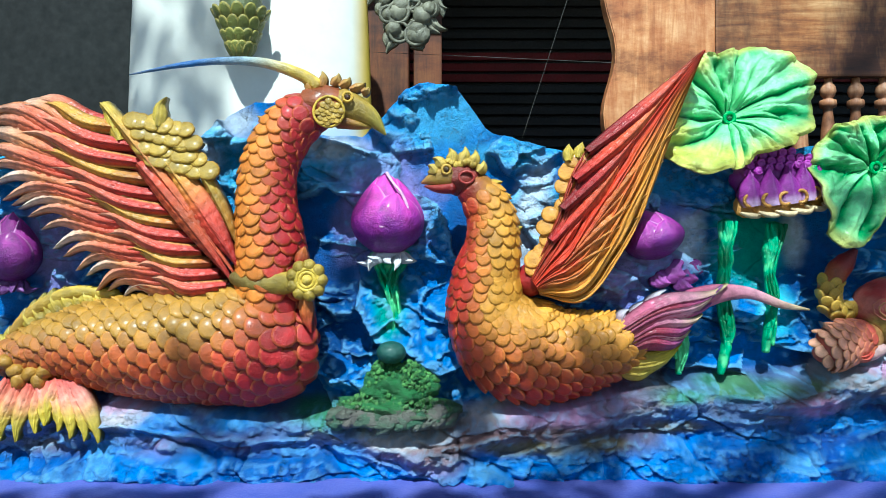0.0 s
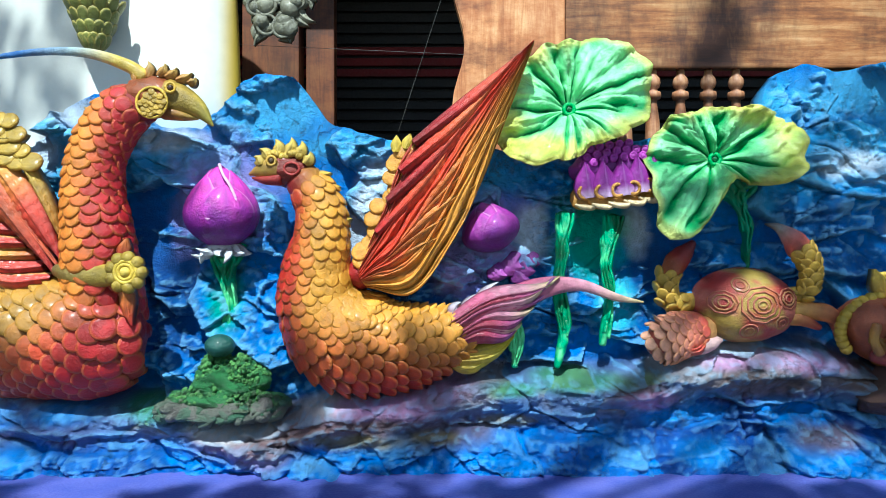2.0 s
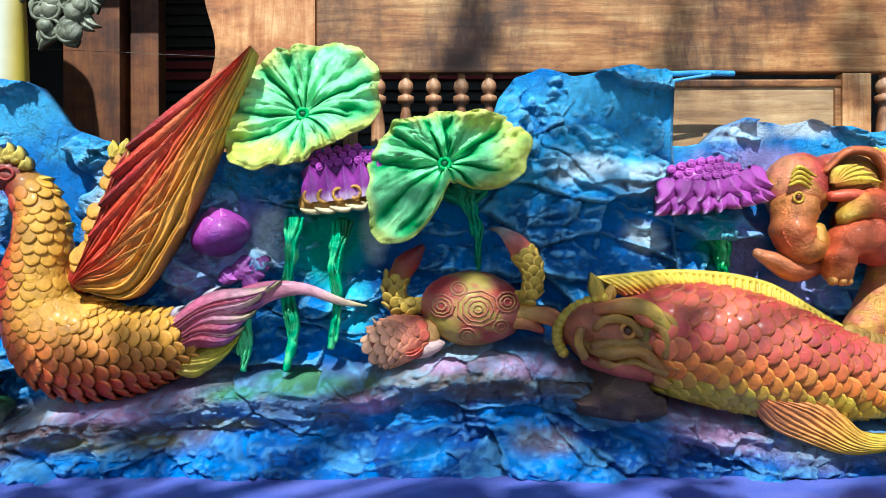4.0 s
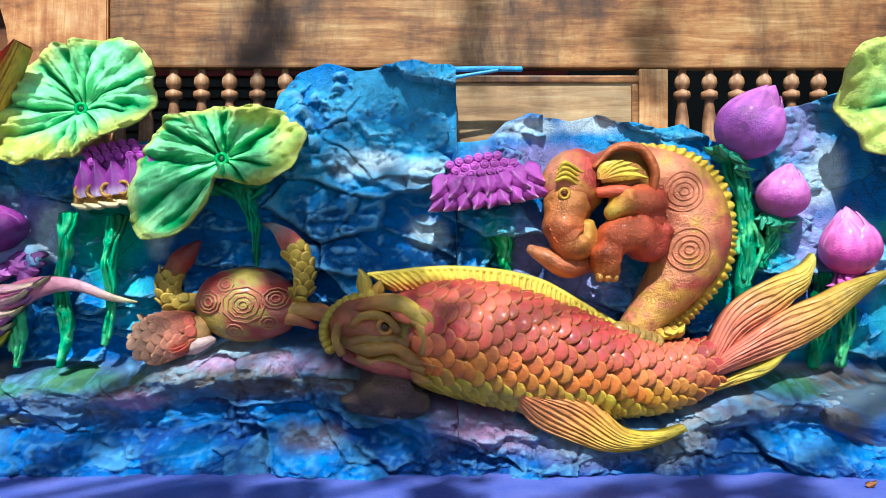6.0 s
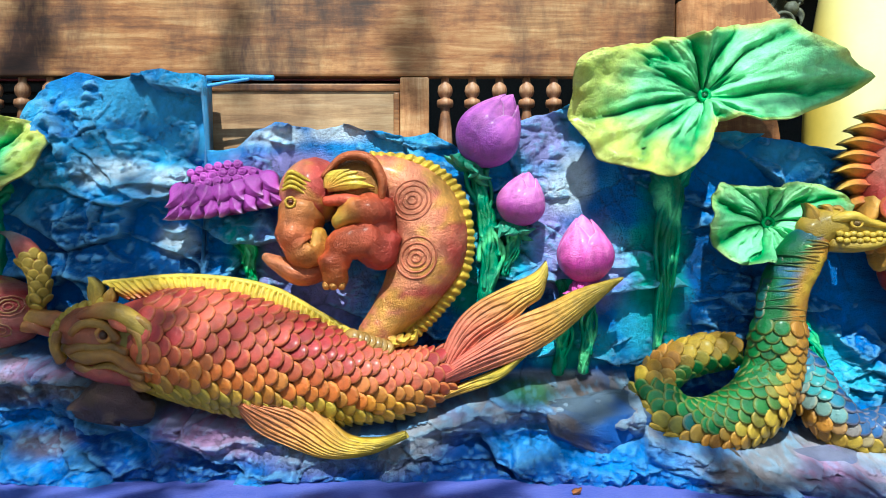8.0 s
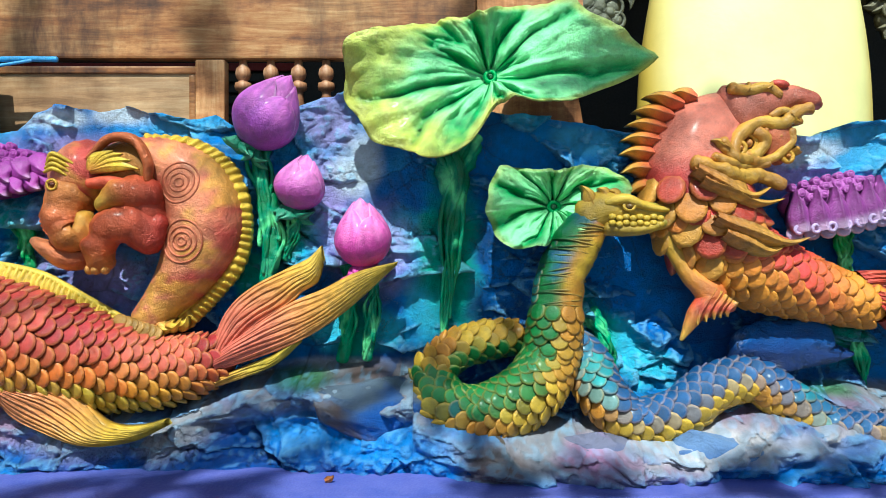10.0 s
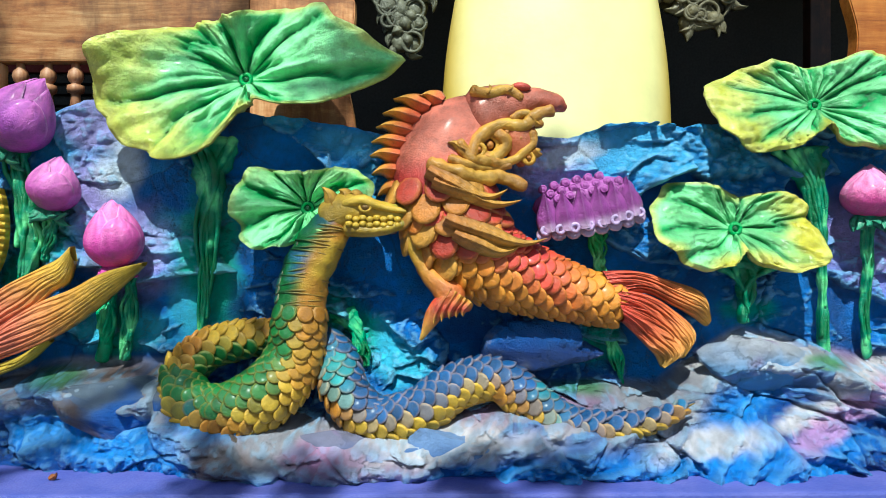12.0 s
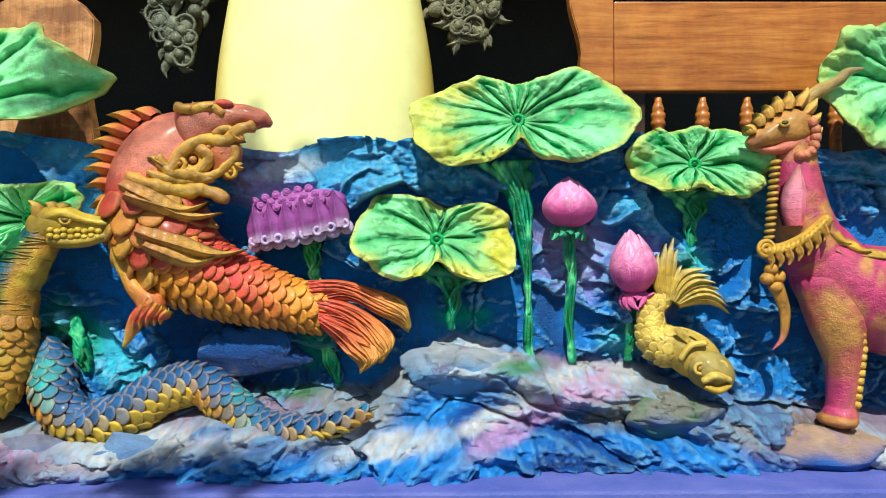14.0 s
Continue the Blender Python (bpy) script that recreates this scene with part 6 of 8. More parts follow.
def crab():
    k = Clay(103)
    c = np.array((0.996, 1.660, 1.064))
    shell = lambda v, s, x: blend(blend(lin(158, 132, 58), lin(160, 88, 80), step(0.40, 0.55, fractal(v[..., 0] * 12, v[..., 2] * 12, 3))), lin(156, 36, 40), 0.8 * step(0.52, 0.60, fractal(v[..., 0] * 16, v[..., 2] * 40, 4)))
    k.lump(c, (0.1121, 0.085, 0.0811), shell, -4, 0.08, 26, 40)
    for cx, cz, rs in ((8, 4, (8, 17, 27, 37)), (-55, 8, (8, 16, 23)), (60, 14, (7, 14, 21)), (-25, 38, (7, 14)), (-10, -42, (8, 15)), (48, -28, (7, 14))):
        for r in rs:
            p = c + np.array((cx * 0.00119, -0.086 * math.sqrt(max(0.05, 1 - (cx / 96) ** 2 - (cz / 72) ** 2)), cz * 0.00119))
            nor = unit(np.array((cx / 96 * 0.6, -1.0, cz / 72 * 0.6)))
            dome = lambda u, w: c[1] - 0.086 * math.sqrt(max(0.0, 1 - ((u - c[0]) / 0.1121) ** 2 - ((w - c[2]) / 0.0811) ** 2))
            k.ring((p[0], dome(p[0], p[2]), p[2]), r * 0.00119, 0.0022, lin(164, 92, 70) if r % 2 else lin(160, 110, 70), nor, 9, 0.85, skin=dome)
    # flipper with ridges
    for i in range(7):
        a = np.array((0.900, 1.620, 1.002))
        b = np.array((0.784, 1.590, 1.017)) + np.array((i * 0.004 + 0.006 * i, 0, -0.011 * i + 0.02))
        k.feather(a, b, 0.0119, 0.016, along(lin(206, 150, 80), lin(190, 60, 50), lin(214, 90, 70), lin(226, 180, 150)), bow=0.012, lift=0.012, curl=-0.01)
    pad = [(0.908, 1.630, 1.013, 0.0312, 0.0300), (0.852, 1.615, 1.005, 0.0452, 0.0400), (0.809, 1.605, 0.992, 0.0426, 0.0380), (0.787, 1.610, 0.978, 0.0166, 0.0200)]
    k.tube(pad, along(lin(206, 150, 90), lin(196, 80, 60), lin(206, 100, 80)), 26, 16)
    k.scales(pad, 0.0239, lambda p, s, q: blend(lin(190, 50, 44), lin(226, 170, 140), s), 1, 0.0, 1.0, 0.15, 0.95)
    k.lump((0.882, 1.620, 0.983), (0.0573, 0.03, 0.0215), lin(196, 160, 160), 10, 0.3)
    # claws
    left = [(0.896, 1.660, 1.070, 0.0196, 0.0200), (0.840, 1.650, 1.071, 0.0219, 0.0220), (0.830, 1.650, 1.119, 0.0219, 0.0220), (0.859, 1.655, 1.161, 0.0244, 0.0220), (0.890, 1.660, 1.197, 0.0073, 0.0100)]
    k.tube(left, along(lin(190, 150, 60), lin(180, 140, 50), lin(190, 110, 50), lin(150, 40, 36), lin(110, 30, 40)), 30, 12, 0.5)
    right = [(1.086, 1.650, 1.083, 0.0182, 0.0200), (1.119, 1.630, 1.096, 0.0180, 0.0220), (1.121, 1.620, 1.149, 0.0203, 0.0220), (1.092, 1.620, 1.196, 0.0251, 0.0240), (1.061, 1.625, 1.226, 0.0108, 0.0120), (1.033, 1.630, 1.236, 0.0024, 0.0040)]
    k.tube(right, along(lin(196, 150, 60), lin(190, 160, 60), lin(180, 140, 60), lin(206, 90, 80), lin(150, 140, 140), lin(40, 40, 46)), 32, 12, 0.4)
    for rows in (left, right):
        k.scales(rows, 0.0227, lin(186, 150, 56), 1, 0.1, 0.9, 0.15, 0.6)
    for a in ([(1.065, 1.640, 1.053, 0.0193, 0.0200), (1.127, 1.630, 1.054, 0.0192, 0.0200), (1.173, 1.625, 1.039, 0.0180, 0.0200), (1.189, 1.620, 0.990, 0.0084, 0.0120)], [(1.053, 1.640, 1.036, 0.0169, 0.0200), (1.104, 1.630, 1.036, 0.0144, 0.0200), (1.145, 1.630, 1.018, 0.0072, 0.0120)]):
        k.tube(a, along(lin(196, 160, 70), lin(196, 120, 70), lin(170, 60, 60)), 24, 12, 0.4)
    return tagged(k.make("crab_sculpture", MAT_CLAY), "round ochre and red plaster crab with ringed shell and claws", "crab sculpture")


def elephant_fish():
    k = Clay(104)
    rows = [(1.753, 1.660, 1.352, 0.0416, 0.0500), (1.849, 1.655, 1.346, 0.0585, 0.0600), (1.921, 1.650, 1.291, 0.0802, 0.0700), (1.940, 1.645, 1.206, 0.0848, 0.0750), (1.908, 1.645, 1.122, 0.0654, 0.0650), (1.859, 1.645, 1.056, 0.0460, 0.0500), (1.822, 1.640, 1.009, 0.0386, 0.0400)]
    skin = lambda v, s, x: blend(blend(lin(204, 124, 92), lin(170, 62, 56), step(0.40, 0.60, fractal(v[..., 0] * 11, v[..., 2] * 11, 3))), lin(206, 152, 62), 0.75 * step(0.50, 0.60, 0.6 * fractal(v[..., 0] * 9, v[..., 2] * 9, 8) + 0.4 * fractal(v[..., 0] * 45, v[..., 2] * 45, 6)))
    gold = along(lin(190, 120, 50), lin(206, 166, 50), lin(214, 176, 60))
    k.tube(rows, skin, 60, 26)
    for cx, cz, rs in ((1098, 338, (8, 17, 27, 36)), (1105, 440, (8, 17, 27, 38))):
        base = np.array((1.910, 1.240))
        for i, r in enumerate(rs):
            p = np.array((base[0] + (cx - 1100) * 0.00117, 1.578 + 0.006 * i * i * 0.3, base[1] - (cz - 390) * 0.00117))
            hide = skin_of(rows)
            k.ring((p[0], hide(p[0], p[2]), p[2]), r * 0.00117, 0.0022, lin(186, 104, 76), n=26, squash=0.92, turn=20 * i, skin=hide)
    # gilded fin along the back
    inner = [(1.823, 1.640, 1.389), (1.907, 1.640, 1.372), (1.973, 1.640, 1.314), (2.006, 1.640, 1.230), (1.994, 1.640, 1.146), (1.943, 1.640, 1.074), (1.888, 1.640, 1.024)]
    outer = [(1.812, 1.650, 1.409), (1.927, 1.650, 1.395), (2.009, 1.650, 1.333), (2.038, 1.650, 1.231), (2.024, 1.650, 1.134), (1.966, 1.650, 1.056), (1.909, 1.650, 0.999)]
    k.frill(inner, outer, gold, 34, 0.010, 0.14)
    k.tube([(*p, 0.004, 0.009) for p in inner], gold, 60, 8)
    # head and trunk
    k.lump((1.691, 1.645, 1.321), (0.0692, 0.075, 0.0740), skin, -10, 0.15, 20, 26)
    trunk = [(1.674, 1.620, 1.277, 0.0525, 0.0600), (1.665, 1.605, 1.224, 0.0426, 0.0520), (1.681, 1.600, 1.192, 0.0353, 0.0450), (1.710, 1.600, 1.200, 0.0259, 0.0360), (1.710, 1.600, 1.235, 0.0165, 0.0240)]
    k.tube(trunk, along(lin(196, 120, 60), lin(196, 96, 56), lin(206, 130, 60), lin(206, 150, 56)), 36, 18, 0.5)
    for i in range(9):
        p = spline(trunk, 20)[i + 4]
        k.ring((p[0], p[1] - p[4] * 0.55, p[2]), p[3] * 0.8, 0.0025, lin(180, 80, 46), squash=0.25)
    k.tube([(1.717, 1.630, 1.156, 0.0240, 0.0350), (1.671, 1.620, 1.147, 0.0262, 0.0400), (1.624, 1.620, 1.168, 0.0179, 0.0300), (1.595, 1.625, 1.183, 0.0096, 0.0140)], along(lin(190, 90, 56), lin(200, 110, 66), lin(206, 130, 90)), 24, 14)
    k.ring((1.659, 1.567, 1.295), 0.0100, 0.003, lin(196, 150, 50))
    k.lump((1.660, 1.569, 1.295), (0.0056, 0.006, 0.0044), lin(90, 40, 24))
    for i in range(4):
        k.tube([(*np.array((1.642, 1.572, 1.320)) + np.array((0.002 * i, 0, 0.008 * i)), 0.003, 0.004), (*np.array((1.662, 1.568, 1.327)) + np.array((0, 0, 0.010 * i)), 0.005, 0.006), (*np.array((1.686, 1.575, 1.314)) + np.array((0.004 * i, 0, 0.008 * i)), 0.003, 0.004)], lin(196, 160, 50), 12, 8)
    # ear
    ear = np.array((1.796, 1.600, 1.332))
    k.lump(ear + np.array((0, 0.012, 0)), (0.0692, 0.03, 0.0549), along(lin(170, 110, 40), lin(150, 96, 36)), -15, 0.2)
    k.tube([(1.724, 1.590, 1.350, 0.0070, 0.0120), (1.766, 1.585, 1.389, 0.0093, 0.0140), (1.818, 1.580, 1.386, 0.0105, 0.0160), (1.845, 1.580, 1.344, 0.0105, 0.0160), (1.844, 1.585, 1.304, 0.0082, 0.0140)], lin(176, 90, 50), 36, 12)
    for i in range(5):
        k.feather((1.734, 1.572, 1.323), np.array((1.764, 1.570, 1.361)) + np.array((0.017 * i, 0, 0.004 * math.sin(i))) - np.array((0, 0, 0.004 * i * i * 0.5)), 0.0125, 0.005, gold, bow=0.008)
    k.tube([(1.731, 1.580, 1.298, 0.0116, 0.0160), (1.776, 1.570, 1.299, 0.0139, 0.0180), (1.828, 1.575, 1.292, 0.0093, 0.0140)], lin(196, 80, 56), 18, 10, 0.3)
    # shoulder and folded legs
    k.lump((1.825, 1.632, 1.240), (0.0596, 0.075, 0.0692), along(lin(196, 74, 50), lin(190, 60, 48), lin(200, 100, 60)), 8, 0.2, 20, 26)
    k.tube([(1.842, 1.610, 1.274, 0.0403, 0.0500), (1.795, 1.585, 1.277, 0.0350, 0.0450), (1.762, 1.580, 1.261, 0.0209, 0.0300), (1.757, 1.590, 1.245, 0.0094, 0.0140)], along(lin(190, 70, 50), lin(196, 90, 50), lin(206, 160, 60), lin(206, 166, 60)), 26, 16, 0.6)
    k.tube([(1.848, 1.615, 1.206, 0.0476, 0.0550), (1.799, 1.590, 1.217, 0.0445, 0.0520), (1.763, 1.585, 1.201, 0.0374, 0.0460), (1.747, 1.585, 1.164, 0.0315, 0.0420), (1.750, 1.590, 1.134, 0.0269, 0.0360)], along(lin(190, 60, 50), lin(200, 92, 56), lin(196, 84, 46), lin(206, 120, 56)), 34, 18, 0.6)
    for i in range(3):
        k.lump(np.array((1.732, 1.575, 1.127)) + np.array((0.015 * i, -0.006 * (1 - abs(i - 1)), -0.002)), (0.0095, 0.016, 0.0107), lin(206, 140, 70), 0, 0.2, 8, 10)
    # foot of the tail
    for i in range(7):
        k.scale(np.array((1.780, 1.600, 1.021)) + np.array((0.012 * i, 0, -0.004 * i)), np.array((0, -1.0, 0.2)), np.array((0.3, 0, -1.0)), 0.0286, lin(150, 110, 50))
    fan(k, [(1.837, 1.620, 1.017), (1.890, 1.620, 1.005)], [(1.858, 1.610, 0.982), (1.920, 1.610, 1.013)], 4, 0.0143, 0.012, gold, curl=0.012)
    return tagged(k.make("elephant_sculpture", MAT_GOLD), "coppery plaster elephant with fish body and gilded back fin", "elephant sculpture")


def carp():
    k = Clay(105)
    rows = [(1.280, 1.620, 1.003, 0.0740, 0.0750), (1.376, 1.610, 1.004, 0.1020, 0.0900), (1.482, 1.605, 0.993, 0.1158, 0.1000), (1.611, 1.605, 0.962, 0.1087, 0.0950), (1.741, 1.615, 0.929, 0.0880, 0.0800), (1.874, 1.630, 0.915, 0.0648, 0.0600), (1.985, 1.640, 0.942, 0.0411, 0.0400)]
    cx, cz = (1.482, 0.996)

    def skin(p, s, sa):
        p = np.asarray(p)
        top = p[..., 2] - (cz - 0.16 * np.maximum(0, p[..., 0] - cx))
        wash = fractal(p[..., 0] * 7, p[..., 2] * 7, 12)
        c = blend(blend(lin(190, 96, 34), lin(204, 138, 42), step(0.42, 0.6, wash)), blend(lin(150, 34, 42), lin(188, 82, 64), step(0.40, 0.62, wash)), step(-0.05, 0.02, top + 0.06 * (wash - 0.5)))
        return blend(c, lin(176, 148, 44), step(-0.05, -0.09, top + 0.05 * (wash - 0.5)))

    # painted darker beneath the scales, as if they shaded it
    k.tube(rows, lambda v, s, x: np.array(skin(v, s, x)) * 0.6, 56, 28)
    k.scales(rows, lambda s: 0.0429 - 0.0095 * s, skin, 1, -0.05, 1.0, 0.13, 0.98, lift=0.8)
    fin = along(lin(206, 90, 50), lin(206, 160, 40), lin(214, 180, 60))
    k.frill([(1.317, 1.610, 1.095), (1.447, 1.605, 1.101), (1.587, 1.605, 1.059), (1.717, 1.610, 1.006), (1.801, 1.620, 0.975)],
            [(1.257, 1.620, 1.128), (1.435, 1.615, 1.141), (1.600, 1.615, 1.121), (1.718, 1.620, 1.058), (1.874, 1.630, 0.968)], fin, 46, 0.008, 0.12)
    fan(k, [(1.317, 1.610, 1.095), (1.447, 1.605, 1.101), (1.587, 1.605, 1.059), (1.717, 1.610, 1.006), (1.801, 1.620, 0.975)],
        [(1.257, 1.620, 1.128), (1.435, 1.615, 1.141), (1.600, 1.615, 1.121), (1.718, 1.620, 1.058), (1.874, 1.630, 0.968)], 44, 0.0072, 0.007, [fin, along(lin(196, 120, 40), YEL, YEL)], curl=-0.004)
    k.tube([(1.257, 1.620, 1.128, 0.0060, 0.0080), (1.435, 1.615, 1.141, 0.0071, 0.0090), (1.600, 1.615, 1.119, 0.0071, 0.0090), (1.718, 1.620, 1.057, 0.0072, 0.0090), (1.874, 1.630, 0.965, 0.0060, 0.0080)], lin(206, 176, 60), 40, 8)
    # head
    k.lump((1.278, 1.605, 1.013), (0.1050, 0.092, 0.0740), along(lin(170, 90, 60), lin(150, 84, 56)), -22, 0.18, 22, 28)
    k.lump((1.334, 1.575, 1.016), (0.0716, 0.05, 0.0525), along(lin(150, 130, 50), lin(170, 150, 60)), -35, 0.2)
    k.tube([(1.246, 1.555, 1.064, 0.0137, 0.0200), (1.295, 1.530, 1.077, 0.0180, 0.0220), (1.340, 1.525, 1.066, 0.0202, 0.0220), (1.384, 1.535, 1.026, 0.0158, 0.0200), (1.399, 1.550, 0.985, 0.0091, 0.0140)], along(lin(180, 90, 60), lin(190, 150, 60), lin(170, 150, 60)), 28, 12)
    k.tube([(1.213, 1.550, 1.002, 0.0114, 0.0160), (1.262, 1.525, 0.985, 0.0157, 0.0200), (1.319, 1.515, 0.989, 0.0134, 0.0200), (1.362, 1.530, 0.959, 0.0135, 0.0180), (1.405, 1.550, 0.956, 0.0091, 0.0140)], along(lin(150, 110, 46), lin(176, 120, 50), lin(160, 80, 56)), 28, 12, 0.3)
    k.tube([(1.222, 1.560, 0.969, 0.0138, 0.0180), (1.284, 1.530, 0.954, 0.0180, 0.0220), (1.339, 1.535, 0.942, 0.0158, 0.0200), (1.365, 1.550, 0.922, 0.0068, 0.0120)], lin(140, 56, 50), 24, 12, 0.3)
    k.ring((1.299, 1.520, 1.030), 0.0143, 0.005, lin(180, 120, 56))
    k.lump((1.298, 1.522, 1.029), (0.0084, 0.01, 0.0084), lin(70, 40, 26))
    k.lump((1.330, 1.520, 1.050), (0.0239, 0.02, 0.0107), lin(196, 96, 70), -30, 0.2)
    for i in range(13):
        a = 1.2 + i * 0.16
        p = np.array((1.279, 1.600, 1.013)) + np.array((math.cos(a + 0.5) * 0.1098, -0.012, math.sin(a + 0.5) * 0.0764))
        k.lump(p, (0.0119, 0.016, 0.0119), lin(180, 150, 50), rough=0.2, n=8, m=10)
    k.feather((1.256, 1.590, 1.084), (1.244, 1.590, 1.143), 0.0167, 0.016, along(lin(206, 160, 60), YEL), curl=0.004)
    k.feather((1.276, 1.590, 1.084), (1.285, 1.590, 1.120), 0.0131, 0.014, GOLD)
    k.tube([(1.382, 1.550, 1.002, 0.0114, 0.0200), (1.410, 1.550, 0.968, 0.0160, 0.0200), (1.381, 1.560, 0.921, 0.0115, 0.0200)], lin(176, 130, 56), 18, 12, 0.3)
    for pts, w in ((((505, 575), (520, 560), (545, 556), (570, 565), (585, 585)), 8), (((500, 605), (525, 598), (550, 602), (575, 600), (600, 610)), 9), (((600, 560), (622, 575), (632, 600), (628, 625)), 9),
                   (((515, 632), (540, 640), (570, 632), (600, 642), (630, 655)), 8), (((610, 545), (640, 560), (655, 590)), 8), (((480, 575), (475, 600), (485, 625)), 8)):
        k.tube([(*plan(x, y, 0.674, 1.671, 1.522, 0.001111), w * 0.00115, w * 0.0014) for x, y in pts], along(lin(150, 96, 46), lin(176, 130, 56), lin(150, 100, 50)), 24, 10, 0.5)
    for x, y, tx, ty in ((630, 600, 672, 596), (632, 620, 680, 622), (628, 640, 672, 650), (610, 655, 640, 680)):
        k.feather(plan(x, y, 0.669, 1.674, 1.530, 0.001117), plan(tx, ty, 0.669, 1.674, 1.530, 0.001117), 0.0155, 0.014, along(lin(150, 84, 46), lin(186, 140, 60)), curl=0.008)
    # tail and fins
    tl = along(lin(204, 96, 84), lin(206, 112, 84), lin(206, 140, 66), lin(212, 166, 60), YEL)
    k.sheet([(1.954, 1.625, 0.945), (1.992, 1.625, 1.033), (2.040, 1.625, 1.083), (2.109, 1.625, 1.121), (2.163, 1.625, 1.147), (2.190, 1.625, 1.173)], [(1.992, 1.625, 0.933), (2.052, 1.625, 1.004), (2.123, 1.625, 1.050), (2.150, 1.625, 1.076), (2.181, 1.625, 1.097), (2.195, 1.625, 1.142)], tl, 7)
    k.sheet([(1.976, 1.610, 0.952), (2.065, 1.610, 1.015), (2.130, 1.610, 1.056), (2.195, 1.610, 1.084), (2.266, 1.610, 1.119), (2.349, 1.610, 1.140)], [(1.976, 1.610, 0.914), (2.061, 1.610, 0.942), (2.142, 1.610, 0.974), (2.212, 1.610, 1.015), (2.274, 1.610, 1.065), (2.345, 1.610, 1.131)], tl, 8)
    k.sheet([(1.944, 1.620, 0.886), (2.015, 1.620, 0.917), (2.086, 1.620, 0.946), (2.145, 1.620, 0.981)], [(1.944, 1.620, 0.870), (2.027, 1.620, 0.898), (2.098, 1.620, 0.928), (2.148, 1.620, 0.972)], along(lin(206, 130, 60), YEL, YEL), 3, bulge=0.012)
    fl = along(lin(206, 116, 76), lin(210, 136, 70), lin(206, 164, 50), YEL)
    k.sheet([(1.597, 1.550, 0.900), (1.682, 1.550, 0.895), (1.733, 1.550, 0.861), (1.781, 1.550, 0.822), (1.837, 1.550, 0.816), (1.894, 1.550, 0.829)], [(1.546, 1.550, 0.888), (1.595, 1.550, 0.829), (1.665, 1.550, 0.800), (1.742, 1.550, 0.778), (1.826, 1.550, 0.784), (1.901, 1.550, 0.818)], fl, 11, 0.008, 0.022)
    return tagged(k.make("carp_sculpture", MAT_CLAY), "long red and gold scaled plaster carp with mythical head", "fish sculpture", "fish sculptures")


